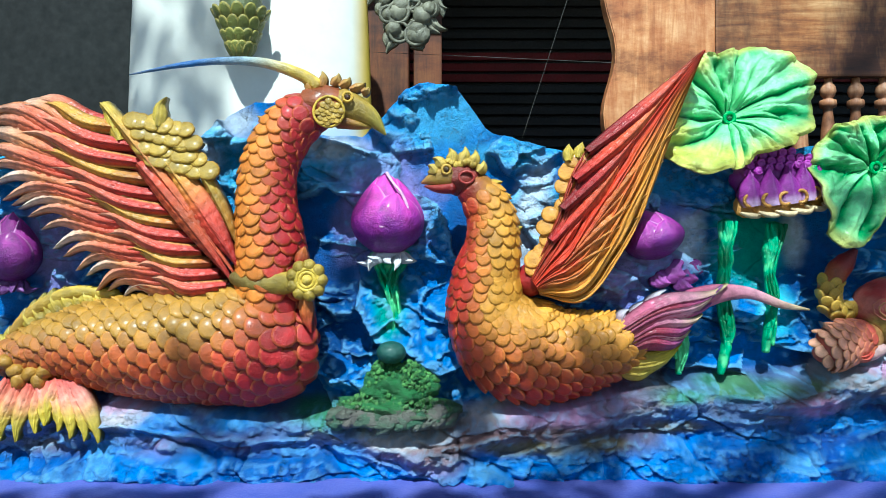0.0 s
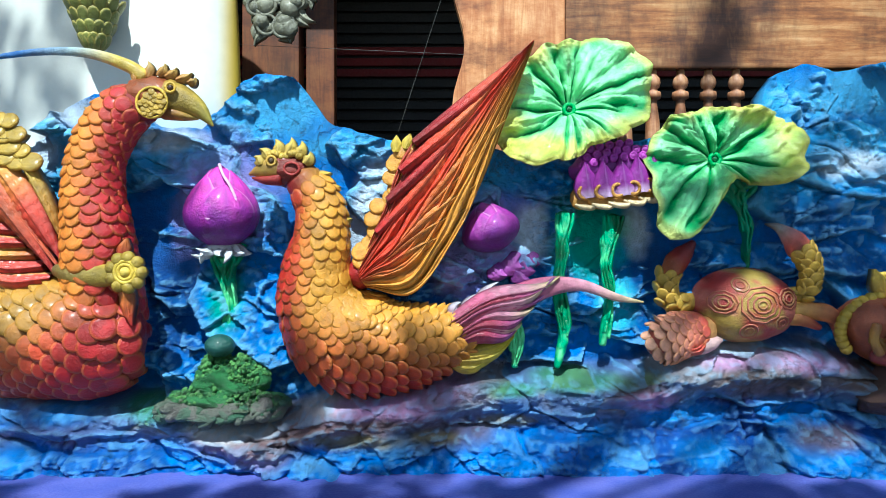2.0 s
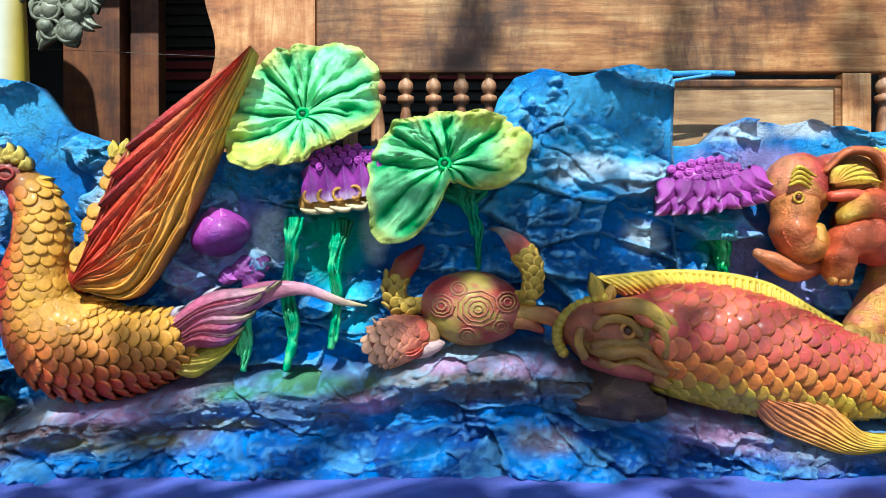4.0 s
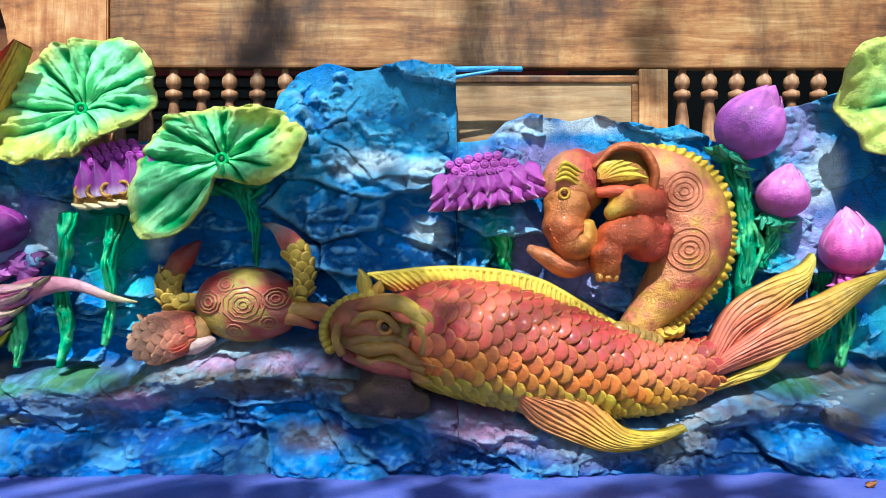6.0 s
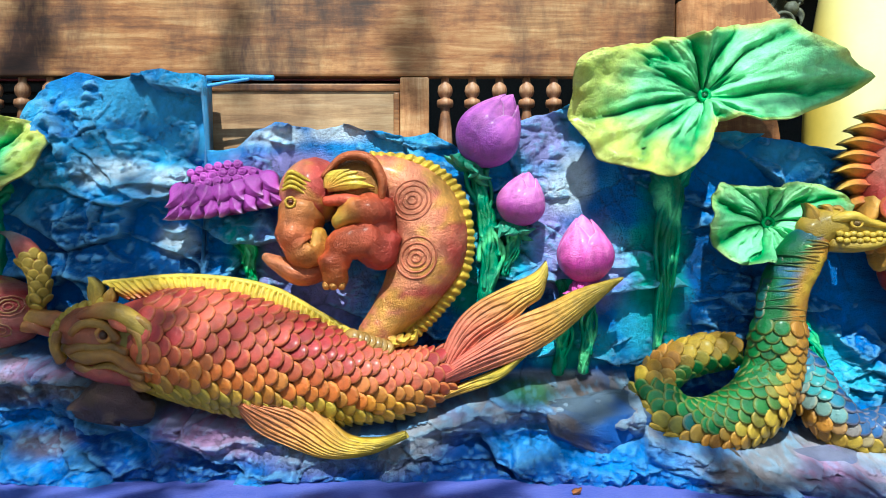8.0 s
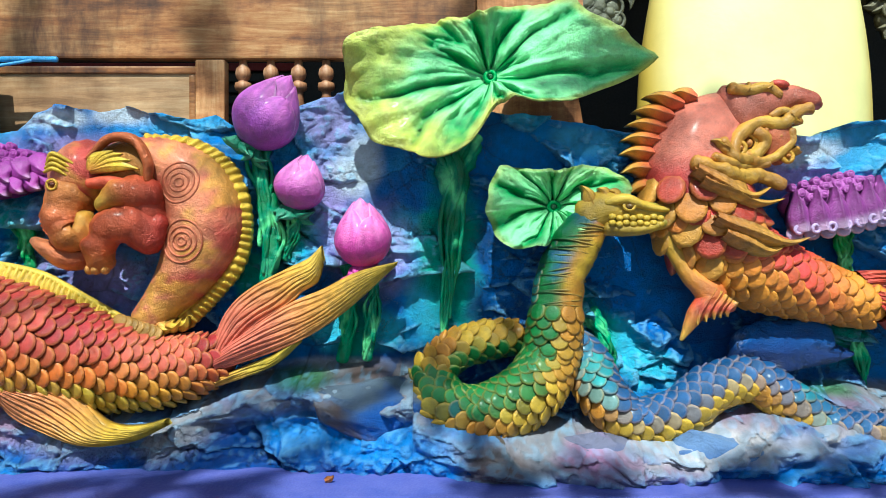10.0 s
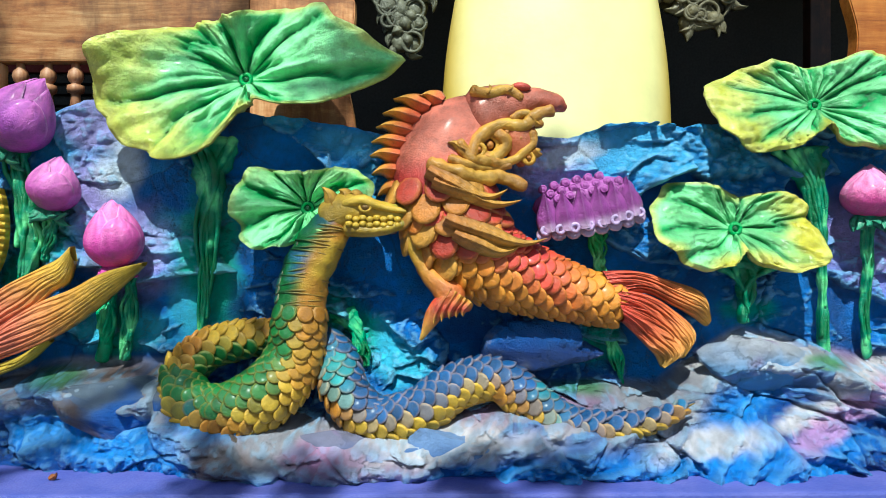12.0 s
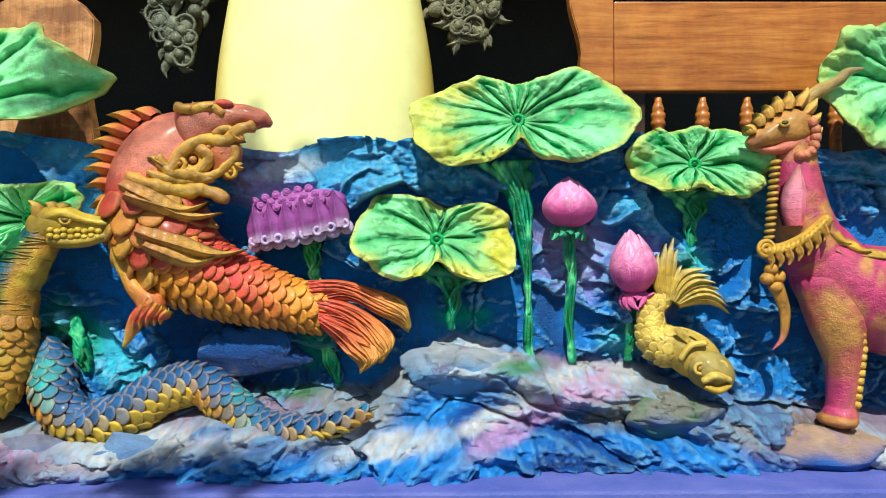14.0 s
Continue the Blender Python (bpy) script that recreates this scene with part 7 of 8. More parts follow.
def serpent():
    k = Clay(106)
    neck = [(2.754, 1.600, 1.228, 0.0353, 0.0350), (2.715, 1.600, 1.175, 0.0495, 0.0450), (2.683, 1.600, 1.104, 0.0507, 0.0480), (2.673, 1.600, 1.021, 0.0495, 0.0480), (2.660, 1.600, 0.939, 0.0542, 0.0500), (2.612, 1.580, 0.872, 0.0582, 0.0520), (2.531, 1.580, 0.831, 0.0535, 0.0500),
            (2.457, 1.590, 0.841, 0.0468, 0.0450), (2.420, 1.630, 0.893, 0.0408, 0.0400), (2.456, 1.640, 0.945, 0.0362, 0.0360), (2.525, 1.650, 0.971, 0.0340, 0.0340), (2.602, 1.660, 0.979, 0.0269, 0.0300)]
    tail = [(2.702, 1.650, 0.980, 0.0316, 0.0300), (2.741, 1.635, 0.933, 0.0409, 0.0400), (2.769, 1.600, 0.867, 0.0424, 0.0420), (2.826, 1.590, 0.816, 0.0422, 0.0420), (2.915, 1.585, 0.829, 0.0420, 0.0420), (2.996, 1.605, 0.878, 0.0402, 0.0400), (3.080, 1.605, 0.895, 0.0378, 0.0380),
            (3.150, 1.585, 0.851, 0.0374, 0.0360), (3.213, 1.570, 0.811, 0.0335, 0.0340), (3.296, 1.540, 0.806, 0.0249, 0.0260), (3.385, 1.525, 0.825, 0.0146, 0.0160), (3.472, 1.530, 0.860, 0.0023, 0.0040)]
    cline = spline(neck, 160)
    tline = spline(tail, 160)

    def skin(line, horiz):
        def paint(p, s, sa):
            p = np.asarray(p, float)
            flat = p.reshape(-1, 3)
            i = np.array([np.argmin(((line[:, :3] - q) ** 2).sum(1)) for q in flat])
            dx, dz = flat[:, 0] - line[i, 0], flat[:, 2] - line[i, 2]
            up = np.where(i < 68, -dx * 1.0 + 0.2 * dz, np.where(i > 116, -dz, dz)) / line[i, 3] if horiz else dz / line[i, 3]
            b = fractal(flat[:, 0] * 8, flat[:, 2] * 8, 5)
            back = blend(lin(20, 100, 42), lin(24, 84, 118), step(0.56, 0.66, b)) if horiz else blend(lin(20, 74, 128), lin(46, 138, 142), step(0.5, 0.65, b))
            belly = blend(lin(192, 156, 48), lin(176, 116, 36), step(0.4, 0.6, b))
            c = blend(belly, back, step(-0.25, 0.3, up))
            return c.reshape(p.shape)
        return paint

    for rows, line, hz in ((neck, cline, True), (tail, tline, False)):
        s = skin(line, hz)
        # tail colour darkened as shade between scales, the neck's hardly
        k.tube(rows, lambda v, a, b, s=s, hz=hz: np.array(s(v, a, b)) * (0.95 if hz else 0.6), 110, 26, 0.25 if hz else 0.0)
        k.scales(rows, (lambda q: 0.0322) if hz else (lambda q: 0.0322 - 0.0119 * max(0.0, q - 0.6)), s, 1, -0.12, 1.1, 0.24 if hz else 0.02, 0.98 if hz else 0.965, lift=0.8)
    # the neck's smooth skin, creased across, with small scales down its back
    crease = lambda v, q, w: blend(lin(22, 78, 36), lin(136, 106, 38), step(0.3, 0.6, q))
    for i in range(1, 46, 2):
        p = cline[i + int(k.rng.integers(0, 2))]
        j = k.rng.normal(0, 0.008)
        arc = [math.pi * u for u in (0.98, 0.82, 0.66, 0.5, 0.34, 0.18, 0.02)]
        k.tube([(p[0] + p[3] * math.cos(g), p[1] - p[4] * math.sin(g) * 0.99, p[2] + 0.008 * math.sin(g) + j * math.cos(g), 0.0020, 0.0016) for g in arc], crease, 22, 8)
    for i in range(2, 58, 3):
        p = cline[i]
        k.scale(np.array((p[0] - p[3] * 0.95, p[1] - p[4] * 0.3, p[2])), np.array((-0.9, -0.4, 0)), np.array((0.1, 0, -1.0)), 0.022, lin(30, 92, 84))
    # head
    gold = along(lin(176, 140, 46), lin(196, 160, 50), lin(120, 140, 60))
    k.tube([(2.737, 1.600, 1.228, 0.0401, 0.0360), (2.779, 1.595, 1.246, 0.0399, 0.0380), (2.833, 1.590, 1.243, 0.0258, 0.0300), (2.880, 1.590, 1.238, 0.0199, 0.0240), (2.913, 1.590, 1.236, 0.0094, 0.0120)], gold, 30, 16, 0.2)
    k.tube([(2.775, 1.585, 1.208, 0.0163, 0.0300), (2.834, 1.580, 1.205, 0.0128, 0.0260), (2.887, 1.580, 1.217, 0.0105, 0.0200), (2.911, 1.585, 1.224, 0.0035, 0.0080)], gold, 24, 12, 0.2)
    k.tube([(2.772, 1.570, 1.259, 0.0092, 0.0140), (2.808, 1.560, 1.265, 0.0115, 0.0160), (2.848, 1.565, 1.251, 0.0081, 0.0120), (2.894, 1.570, 1.244, 0.0058, 0.0100)], lin(196, 160, 54), 20, 10, 0.3)
    k.lump((2.813, 1.555, 1.251), (0.009, 0.009, 0.007), lin(110, 80, 30))
    k.ring((2.813, 1.553, 1.251), 0.011, 0.0035, lin(196, 156, 50), squash=0.7)
    for i in range(16):
        p = np.array((2.780, 1.556, 1.230)) + np.array(((i % 8) * 0.014, 0.001 * (i % 8), -0.012 * (i // 8) - 0.003 * (i % 2)))
        k.lump(p, (0.008, 0.008, 0.0065), lin(190, 156, 50), 0, 0.2, 8, 10)
    for x, y, tx, ty in ((498, 380, 482, 335), (520, 362, 512, 340), (535, 358, 530, 345)):
        k.feather(plan(x, y, 2.164, 1.691, 1.585, 0.001174), plan(tx, ty, 2.164, 1.691, 1.585, 0.001174), 0.0155, 0.014, along(lin(180, 130, 40), lin(206, 160, 60)), curl=0.008)
    return tagged(k.make("serpent_sculpture", MAT_CLAY), "coiled green and gold scaled plaster serpent with raised head", "serpent sculpture")


DRAGON = [(3.068, 1.660, 1.451, 0.0636, 0.0500), (3.001, 1.645, 1.391, 0.0993, 0.0700), (2.971, 1.635, 1.308, 0.1060, 0.0800), (2.990, 1.630, 1.217, 0.0960, 0.0800), (3.056, 1.630, 1.144, 0.0816, 0.0750), (3.153, 1.635, 1.102, 0.0650, 0.0650), (3.250, 1.640, 1.071, 0.0507, 0.0520), (3.348, 1.645, 1.046, 0.0412, 0.0420)]
HIDE = skin_of(DRAGON)


def dragon_fish():
    k = Clay(107)
    rows = DRAGON
    cx, cz = (3.056, 1.150)

    def skin(p, s, sa):
        p = np.asarray(p)
        c = blend(lin(206, 130, 40), lin(196, 50, 50), step(-0.03, 0.03, (p[..., 0] - cx) * 0.5 + (p[..., 2] - cz) * 0.8) * step(3.298, 3.152, p[..., 0]))
        return blend(c, lin(192, 104, 86), step(1.307, 1.368, p[..., 2]))

    # below the forehead the colour is darkened, like shade between scales
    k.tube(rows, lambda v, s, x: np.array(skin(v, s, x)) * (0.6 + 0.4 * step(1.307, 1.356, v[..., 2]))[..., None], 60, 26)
    k.scales(rows, lambda s: 0.0429 - 0.0072 * s, skin, 1, -0.1, 1.05, 0.36, 0.99, lift=0.8)
    # forehead, snout and gilded face
    gold = along(lin(190, 130, 50), lin(196, 150, 56), lin(176, 120, 50))
    k.tube([(3.056, 1.640, 1.448, 0.0628, 0.0550), (3.105, 1.635, 1.468, 0.0482, 0.0500), (3.165, 1.630, 1.479, 0.0288, 0.0360), (3.207, 1.625, 1.473, 0.0215, 0.0280), (3.227, 1.625, 1.464, 0.0096, 0.0140)], along(lin(192, 104, 86), lin(190, 100, 80), lin(182, 88, 72)), 40, 24, 0.25)
    k.lump((3.130, 1.615, 1.396), (0.0382, 0.030, 0.0549), lin(176, 92, 60), 10, 0.35)
    for pts, w in ((((735, 285), (750, 250), (790, 225), (830, 228), (850, 210), (880, 200)), 11), (((715, 262), (740, 290), (775, 285), (800, 262), (785, 240)), 11), (((740, 165), (770, 172), (800, 165), (825, 178)), 9),
                   (((665, 300), (705, 312), (750, 322), (790, 318), (830, 335)), 13), (((760, 285), (790, 295), (820, 285), (845, 262), (848, 240)), 9), (((810, 215), (830, 205), (850, 212), (862, 225)), 7), (((700, 290), (730, 300), (770, 305), (805, 298)), 9)):
        k.tube([(*P12(x, y), w * 0.00117, w * 0.0013) for x, y in pts], gold, 40, 14, 1.0)
    for x, y, r in ((770, 262, 15), (800, 240, 12), (750, 272, 10), (825, 250, 10), (840, 285, 9)):
        k.ring(P12(x, y), r * 0.00117, 0.0055, lin(196, 146, 50), n=16)
        k.lump(P12(x, y), (r * 0.0006, 0.012, r * 0.0006), lin(170, 110, 50))
    for x, y, tx, ty in ((725, 275, 698, 256), (745, 165, 740, 158), (765, 172, 775, 158), (800, 168, 815, 158), (850, 270, 860, 282), (840, 210, 862, 232)):
        k.feather(P12(x, y), P12(tx, ty), 0.0107, 0.012, gold, curl=0.006)
    k.lump((3.134, 1.600, 1.504), (0.0203, 0.015, 0.0095), lin(186, 70, 60), -5, 0.1)
    # spines along the back
    for x, y, tx, ty in ((668, 200, 608, 175), (690, 190, 652, 171), (650, 220, 588, 200), (640, 242, 576, 224), (632, 262, 567, 250), (625, 285, 564, 274), (622, 310, 566, 306), (622, 335, 574, 344)):
        k.feather(plan(x, y, 2.132, 1.709, 1.640, 0.001215), plan(tx, ty, 2.132, 1.709, 1.640, 0.001215), 0.0250, 0.024, along(lin(196, 84, 60), lin(200, 96, 50), lin(206, 140, 54), lin(216, 180, 84)), curl=0.010, grooves=False, point=1.6)
    # mane of large plates
    k.scales(rows, 0.0549, lambda p, s, sa: (lin(186, 116, 46), lin(160, 50, 36), lin(184, 130, 52))[int(hashed(p[0] * 900, p[2] * 700) * 3)], 1, 0.05, 1.0, 0.29, 0.47, lift=1.0, long=1.05)
    for a, b in (((690, 395), (868, 436)), ((670, 330), (800, 350)), ((705, 420), (830, 446)), ((660, 312), (822, 372))):
        k.feather(np.array(P12(*a)) - np.array((0, 0.016, 0)), np.array(P12(*b)) - np.array((0, 0.016, 0)), 0.0230, 0.020, along(lin(176, 110, 50), lin(190, 136, 56), lin(196, 146, 60)), bow=-0.014, curl=0.012, lift=0.008, wave=0.010, point=2.0)
    # breast fin and tail
    fin = along(lin(206, 150, 50), lin(206, 110, 60), lin(196, 70, 60), lin(214, 170, 70))
    k.tube([(2.893, 1.600, 1.240, 0.0141, 0.0200), (2.910, 1.595, 1.175, 0.0164, 0.0200), (2.941, 1.585, 1.114, 0.0175, 0.0200), (2.986, 1.575, 1.067, 0.0325, 0.0280), (2.954, 1.575, 1.035, 0.0197, 0.0200), (2.925, 1.580, 0.981, 0.0035, 0.0060)], along(lin(206, 160, 56), lin(196, 150, 50), lin(206, 120, 50), lin(196, 70, 50), lin(214, 170, 70)), 40, 14, 0.2)
    for i in range(8):
        k.lump(P12(640 + 6 * i, 440 + 11 * i), (0.011, 0.014, 0.008), lin(206, 166, 60), -40, 0.3, 8, 10)
    fan(k, [(2.987, 1.565, 1.088), (3.027, 1.565, 1.059)], [(2.943, 1.560, 1.019), (2.975, 1.560, 1.030), (3.004, 1.560, 1.036)], 5, 0.0119, 0.012, fin, curl=0.008)
    tl = along(lin(196, 64, 54), lin(206, 96, 60), lin(210, 136, 66), lin(214, 172, 84))
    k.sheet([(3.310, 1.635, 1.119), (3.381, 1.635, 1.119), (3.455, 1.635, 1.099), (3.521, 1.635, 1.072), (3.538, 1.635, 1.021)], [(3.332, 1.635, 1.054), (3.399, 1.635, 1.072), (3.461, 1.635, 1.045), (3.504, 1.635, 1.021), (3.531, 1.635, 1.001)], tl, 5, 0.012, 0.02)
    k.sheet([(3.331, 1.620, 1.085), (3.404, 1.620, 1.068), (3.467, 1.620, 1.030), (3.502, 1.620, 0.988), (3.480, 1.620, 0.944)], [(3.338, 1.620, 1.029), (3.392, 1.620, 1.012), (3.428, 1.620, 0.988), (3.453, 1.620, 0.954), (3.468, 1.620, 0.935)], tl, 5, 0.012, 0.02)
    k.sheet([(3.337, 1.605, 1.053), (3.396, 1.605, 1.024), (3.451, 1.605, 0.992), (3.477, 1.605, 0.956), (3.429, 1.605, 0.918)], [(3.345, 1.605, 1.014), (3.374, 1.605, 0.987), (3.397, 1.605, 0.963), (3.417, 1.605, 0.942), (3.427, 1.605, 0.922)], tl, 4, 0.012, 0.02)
    return tagged(k.make("dragon_fish_sculpture", MAT_CLAY), "rearing orange scaled plaster fish with spines and gilded face", "fish sculpture", "fish sculptures")


def P12(x, y):
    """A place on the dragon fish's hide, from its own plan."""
    px, pz = 3.056 + (x - 760) * 0.001165, 1.268 - (y - 360) * 0.001165
    return (px, min(1.60, HIDE(px, pz)) - 0.004, pz)


def gold_fish():
    k = Clay(108)
    rows = [(4.108, 1.640, 1.086, 0.0169, 0.0200), (4.071, 1.635, 1.042, 0.0241, 0.0280), (4.077, 1.620, 0.981, 0.0382, 0.0400), (4.128, 1.605, 0.967, 0.0473, 0.0450), (4.166, 1.590, 0.941, 0.0468, 0.0450), (4.197, 1.575, 0.895, 0.0255, 0.0300)]
    y1 = lin(200, 168, 78)
    k.tube(rows, along(y1, lin(190, 156, 60), lin(186, 150, 60)), 40, 18)
    k.scales(rows, 0.0227, y1, -1, 0.0, 1.0, 0.04, 0.55, lift=0.3)
    k.lump((4.179, 1.575, 0.925), (0.0573, 0.055, 0.0429), along(lin(176, 150, 80), lin(186, 150, 70)), -35, 0.1, 18, 22)
    for x, y in ((1240, 655), (1278, 652)):
        k.ring(plan(x, y, 2.681, 1.708, 1.535, 0.001181), 0.0107, 0.004, y1)
        k.lump(plan(x, y, 2.680, 1.709, 1.537, 0.001183), (0.0072, 0.008, 0.0072), lin(150, 110, 30))
    k.tube([(4.149, 1.525, 0.910, 0.0067, 0.0100), (4.171, 1.520, 0.922, 0.0090, 0.0120), (4.203, 1.525, 0.913, 0.0067, 0.0100)], y1, 14, 10, 0.3)
    k.tube([(4.155, 1.530, 0.898, 0.0068, 0.0100), (4.179, 1.525, 0.890, 0.0079, 0.0120), (4.205, 1.530, 0.900, 0.0056, 0.0100)], lin(180, 140, 40), 14, 10)
    k.tube([(4.113, 1.560, 0.952, 0.0057, 0.0100), (4.132, 1.555, 0.980, 0.0069, 0.0120), (4.162, 1.550, 0.986, 0.0068, 0.0100)], y1, 16, 8)
    for i in range(9):
        k.ring((4.140, 1.562, 0.994), 0.012 + 0.004 * i, 0.002, y1, squash=0.3, turn=-30)
    fan(k, [(4.095, 1.630, 1.076), (4.120, 1.630, 1.071)], [(4.083, 1.620, 1.174), (4.115, 1.620, 1.209), (4.133, 1.620, 1.149)], 5, 0.0131, 0.012, along(y1, lin(190, 150, 50), lin(206, 190, 140)), bow=0.006)
    fan(k, [(4.110, 1.625, 1.074), (4.128, 1.625, 1.062)], [(4.174, 1.610, 1.149), (4.211, 1.610, 1.106), (4.236, 1.610, 1.056)], 7, 0.0131, 0.012, along(y1, lin(186, 150, 50), lin(196, 176, 110)), bow=0.016, curl=-0.01)
    return tagged(k.make("fish_sculpture", MAT_CLAY), "small gilded plaster fish curling on the rock", "fish sculpture", "fish sculptures")


def beast():
    k = Clay(109)
    pinkish = lambda v, s, x: blend(blend(lin(176, 50, 100), lin(170, 90, 70), step(0.4, 0.58, fractal(v[..., 0] * 7, v[..., 2] * 7, 3))), lin(180, 130, 60), 0.8 * step(0.5, 0.62, fractal(v[..., 0] * 26, v[..., 2] * 26, 6)))
    gold = along(lin(160, 110, 40), lin(196, 150, 50), lin(190, 140, 50))
    k.tube([(4.376, 1.610, 1.416, 0.0427, 0.0500), (4.384, 1.610, 1.335, 0.0498, 0.0600), (4.398, 1.610, 1.248, 0.0617, 0.0700), (4.441, 1.620, 1.161, 0.0740, 0.0800)], pinkish, 36, 20)
    k.tube([(4.433, 1.630, 1.198, 0.0672, 0.0800), (4.478, 1.620, 1.123, 0.0954, 0.1000), (4.579, 1.620, 1.073, 0.1193, 0.1100), (4.737, 1.630, 1.059, 0.1248, 0.1100), (4.871, 1.640, 1.083, 0.0966, 0.0900)], pinkish, 40, 24)
    k.tube([(4.455, 1.600, 1.112, 0.0778, 0.0700), (4.462, 1.585, 1.026, 0.0607, 0.0600), (4.472, 1.580, 0.941, 0.0396, 0.0450), (4.469, 1.580, 0.850, 0.0314, 0.0400), (4.460, 1.575, 0.818, 0.0371, 0.0450)], pinkish, 36, 18)
    k.tube([(4.755, 1.620, 1.034, 0.0716, 0.0600), (4.754, 1.610, 0.923, 0.0427, 0.0450), (4.748, 1.610, 0.805, 0.0379, 0.0450)], pinkish, 24, 14)
    k.lump((4.454, 1.570, 0.819), (0.0406, 0.05, 0.0167), lin(170, 110, 60), 0, 0.3)
    for i in range(13):
        k.lump(np.array((4.497, 1.555, 1.053)) + np.array((-0.002 * abs(i - 5), 0, -0.0165 * i)), (0.012, 0.02, 0.011), lin(196, 150, 56), 20, 0.4, 8, 10)
    # head
    k.lump((4.363, 1.600, 1.448), (0.0525, 0.05, 0.0429), along(lin(190, 130, 60), lin(180, 110, 60)), 15, 0.25)
    k.tube([(4.342, 1.595, 1.442, 0.0352, 0.0400), (4.303, 1.590, 1.427, 0.0258, 0.0320), (4.276, 1.590, 1.412, 0.0141, 0.0200)], along(lin(180, 120, 60), lin(186, 130, 60), lin(170, 100, 60)), 20, 16, 0.2)
    k.tube([(4.365, 1.590, 1.409, 0.0211, 0.0300), (4.319, 1.585, 1.399, 0.0105, 0.0200), (4.284, 1.590, 1.402, 0.0047, 0.0100)], lin(186, 96, 80), 16, 12)
    k.lump((4.383, 1.582, 1.428), (0.0262, 0.022, 0.0382), lin(176, 90, 84), 15, 0.5)
    for i in range(7):
        a = -1.7 + i * 0.4
        k.lump(np.array((4.372, 1.560, 1.427)) + np.array((math.cos(a) * 0.0310, 0, math.sin(a) * 0.0429)), (0.012, 0.016, 0.012), lin(190, 110, 80), 0, 0.4, 8, 10)
    k.ring((4.332, 1.550, 1.452), 0.0095, 0.003, lin(196, 150, 60), squash=0.6)
    k.lump((4.333, 1.552, 1.452), (0.0072, 0.007, 0.0048), lin(60, 40, 26))
    for x, y, tx, ty in ((1350, 225, 1345, 200), (1365, 212, 1362, 186), (1380, 202, 1382, 172), (1398, 196, 1404, 164), (1415, 192, 1436, 160), (1425, 205, 1452, 180), (1432, 222, 1458, 206), (1435, 245, 1460, 232), (1335, 238, 1326, 222)):
        k.feather(plan(x, y, 2.655, 1.723, 1.580, 0.001215), plan(tx, ty, 2.655, 1.723, 1.580, 0.001215), 0.0131, 0.014, along(lin(190, 130, 50), lin(206, 166, 70)), curl=0.006)
    k.tube([(4.382, 1.600, 1.482, 0.0153, 0.0180), (4.419, 1.600, 1.522, 0.0153, 0.0180), (4.469, 1.600, 1.550, 0.0118, 0.0140), (4.494, 1.600, 1.571, 0.0094, 0.0100), (4.529, 1.600, 1.579, 0.0024, 0.0040)], along(lin(190, 140, 60), lin(170, 140, 80), lin(150, 130, 80)), 26, 12, 0.4)
    # ridged throat, harness and pendant
    for i in range(13):
        k.lump(np.array((4.326, 1.580, 1.372)) + np.array((-0.0012 * i, 0, -0.0135 * i)), (0.012, 0.016, 0.0062), lin(170, 130, 50), 10, 0.1, 8, 10)
    k.feather((4.360, 1.560, 1.234), (4.365, 1.560, 1.364), 0.0310, 0.018, along(lin(190, 80, 100), lin(214, 120, 150), lin(206, 130, 130)), grooves=False)
    k.tube([(4.292, 1.560, 1.180, 0.0138, 0.0180), (4.326, 1.535, 1.186, 0.0147, 0.0180), (4.372, 1.530, 1.210, 0.0146, 0.0180), (4.418, 1.545, 1.246, 0.0125, 0.0180)], gold, 28, 12)
    for i in range(15):
        p = spline([(4.283, 1.540, 1.180), (4.319, 1.518, 1.186), (4.363, 1.513, 1.209), (4.410, 1.530, 1.245)], 15)[i]
        k.lump(p, (0.006, 0.008, 0.011), lin(196, 150, 50), -20, 0.1, 8, 8)
        if i % 2:
            k.feather(p, p + np.array((0.012, 0, -0.032)), 0.008, 0.01, lin(196, 140, 60), curl=-0.008)
    for r in (7, 14):
        k.ring((4.286, 1.535, 1.186), r * 0.00115, 0.005, lin(190, 140, 46))
    for x, y in ((1368, 478), (1380, 492), (1360, 495), (1375, 510)):
        k.lump(plan(x, y, 2.675, 1.711, 1.545, 0.001189), (0.0155, 0.016, 0.0143), lin(180, 126, 46), 20, 0.4, 10, 12)
    k.tube([(4.314, 1.550, 1.108, 0.0148, 0.0140), (4.331, 1.550, 1.054, 0.0114, 0.0120), (4.328, 1.550, 1.000, 0.0068, 0.0080), (4.306, 1.550, 0.971, 0.0011, 0.0030)], along(lin(186, 126, 40), lin(196, 136, 50), lin(190, 70, 110)), 28, 12)
    for a, b in (((1460, 410), (1500, 440)), ((1480, 430), (1540, 455)), ((1510, 455), (1600, 462)), ((1470, 445), (1520, 470))):
        k.feather((*np.array((4.423, 1.560, 1.222)) + np.array(((a[0] - 1460) * 0.00115, 0, (410 - a[1]) * 0.00115)),), (*np.array((4.418, 1.550, 1.222)) + np.array(((b[0] - 1460) * 0.00115, 0, (410 - b[1]) * 0.00115)),), 0.0191, 0.016, gold, curl=0.01)
    return tagged(k.make("beast_sculpture", MAT_CLAY), "pink and gold plaster mythical beast wearing a gilded harness", "beast sculpture")


swan_large()
swan_small()
crab()
elephant_fish()
carp()
serpent()
dragon_fish()
gold_fish()
beast()

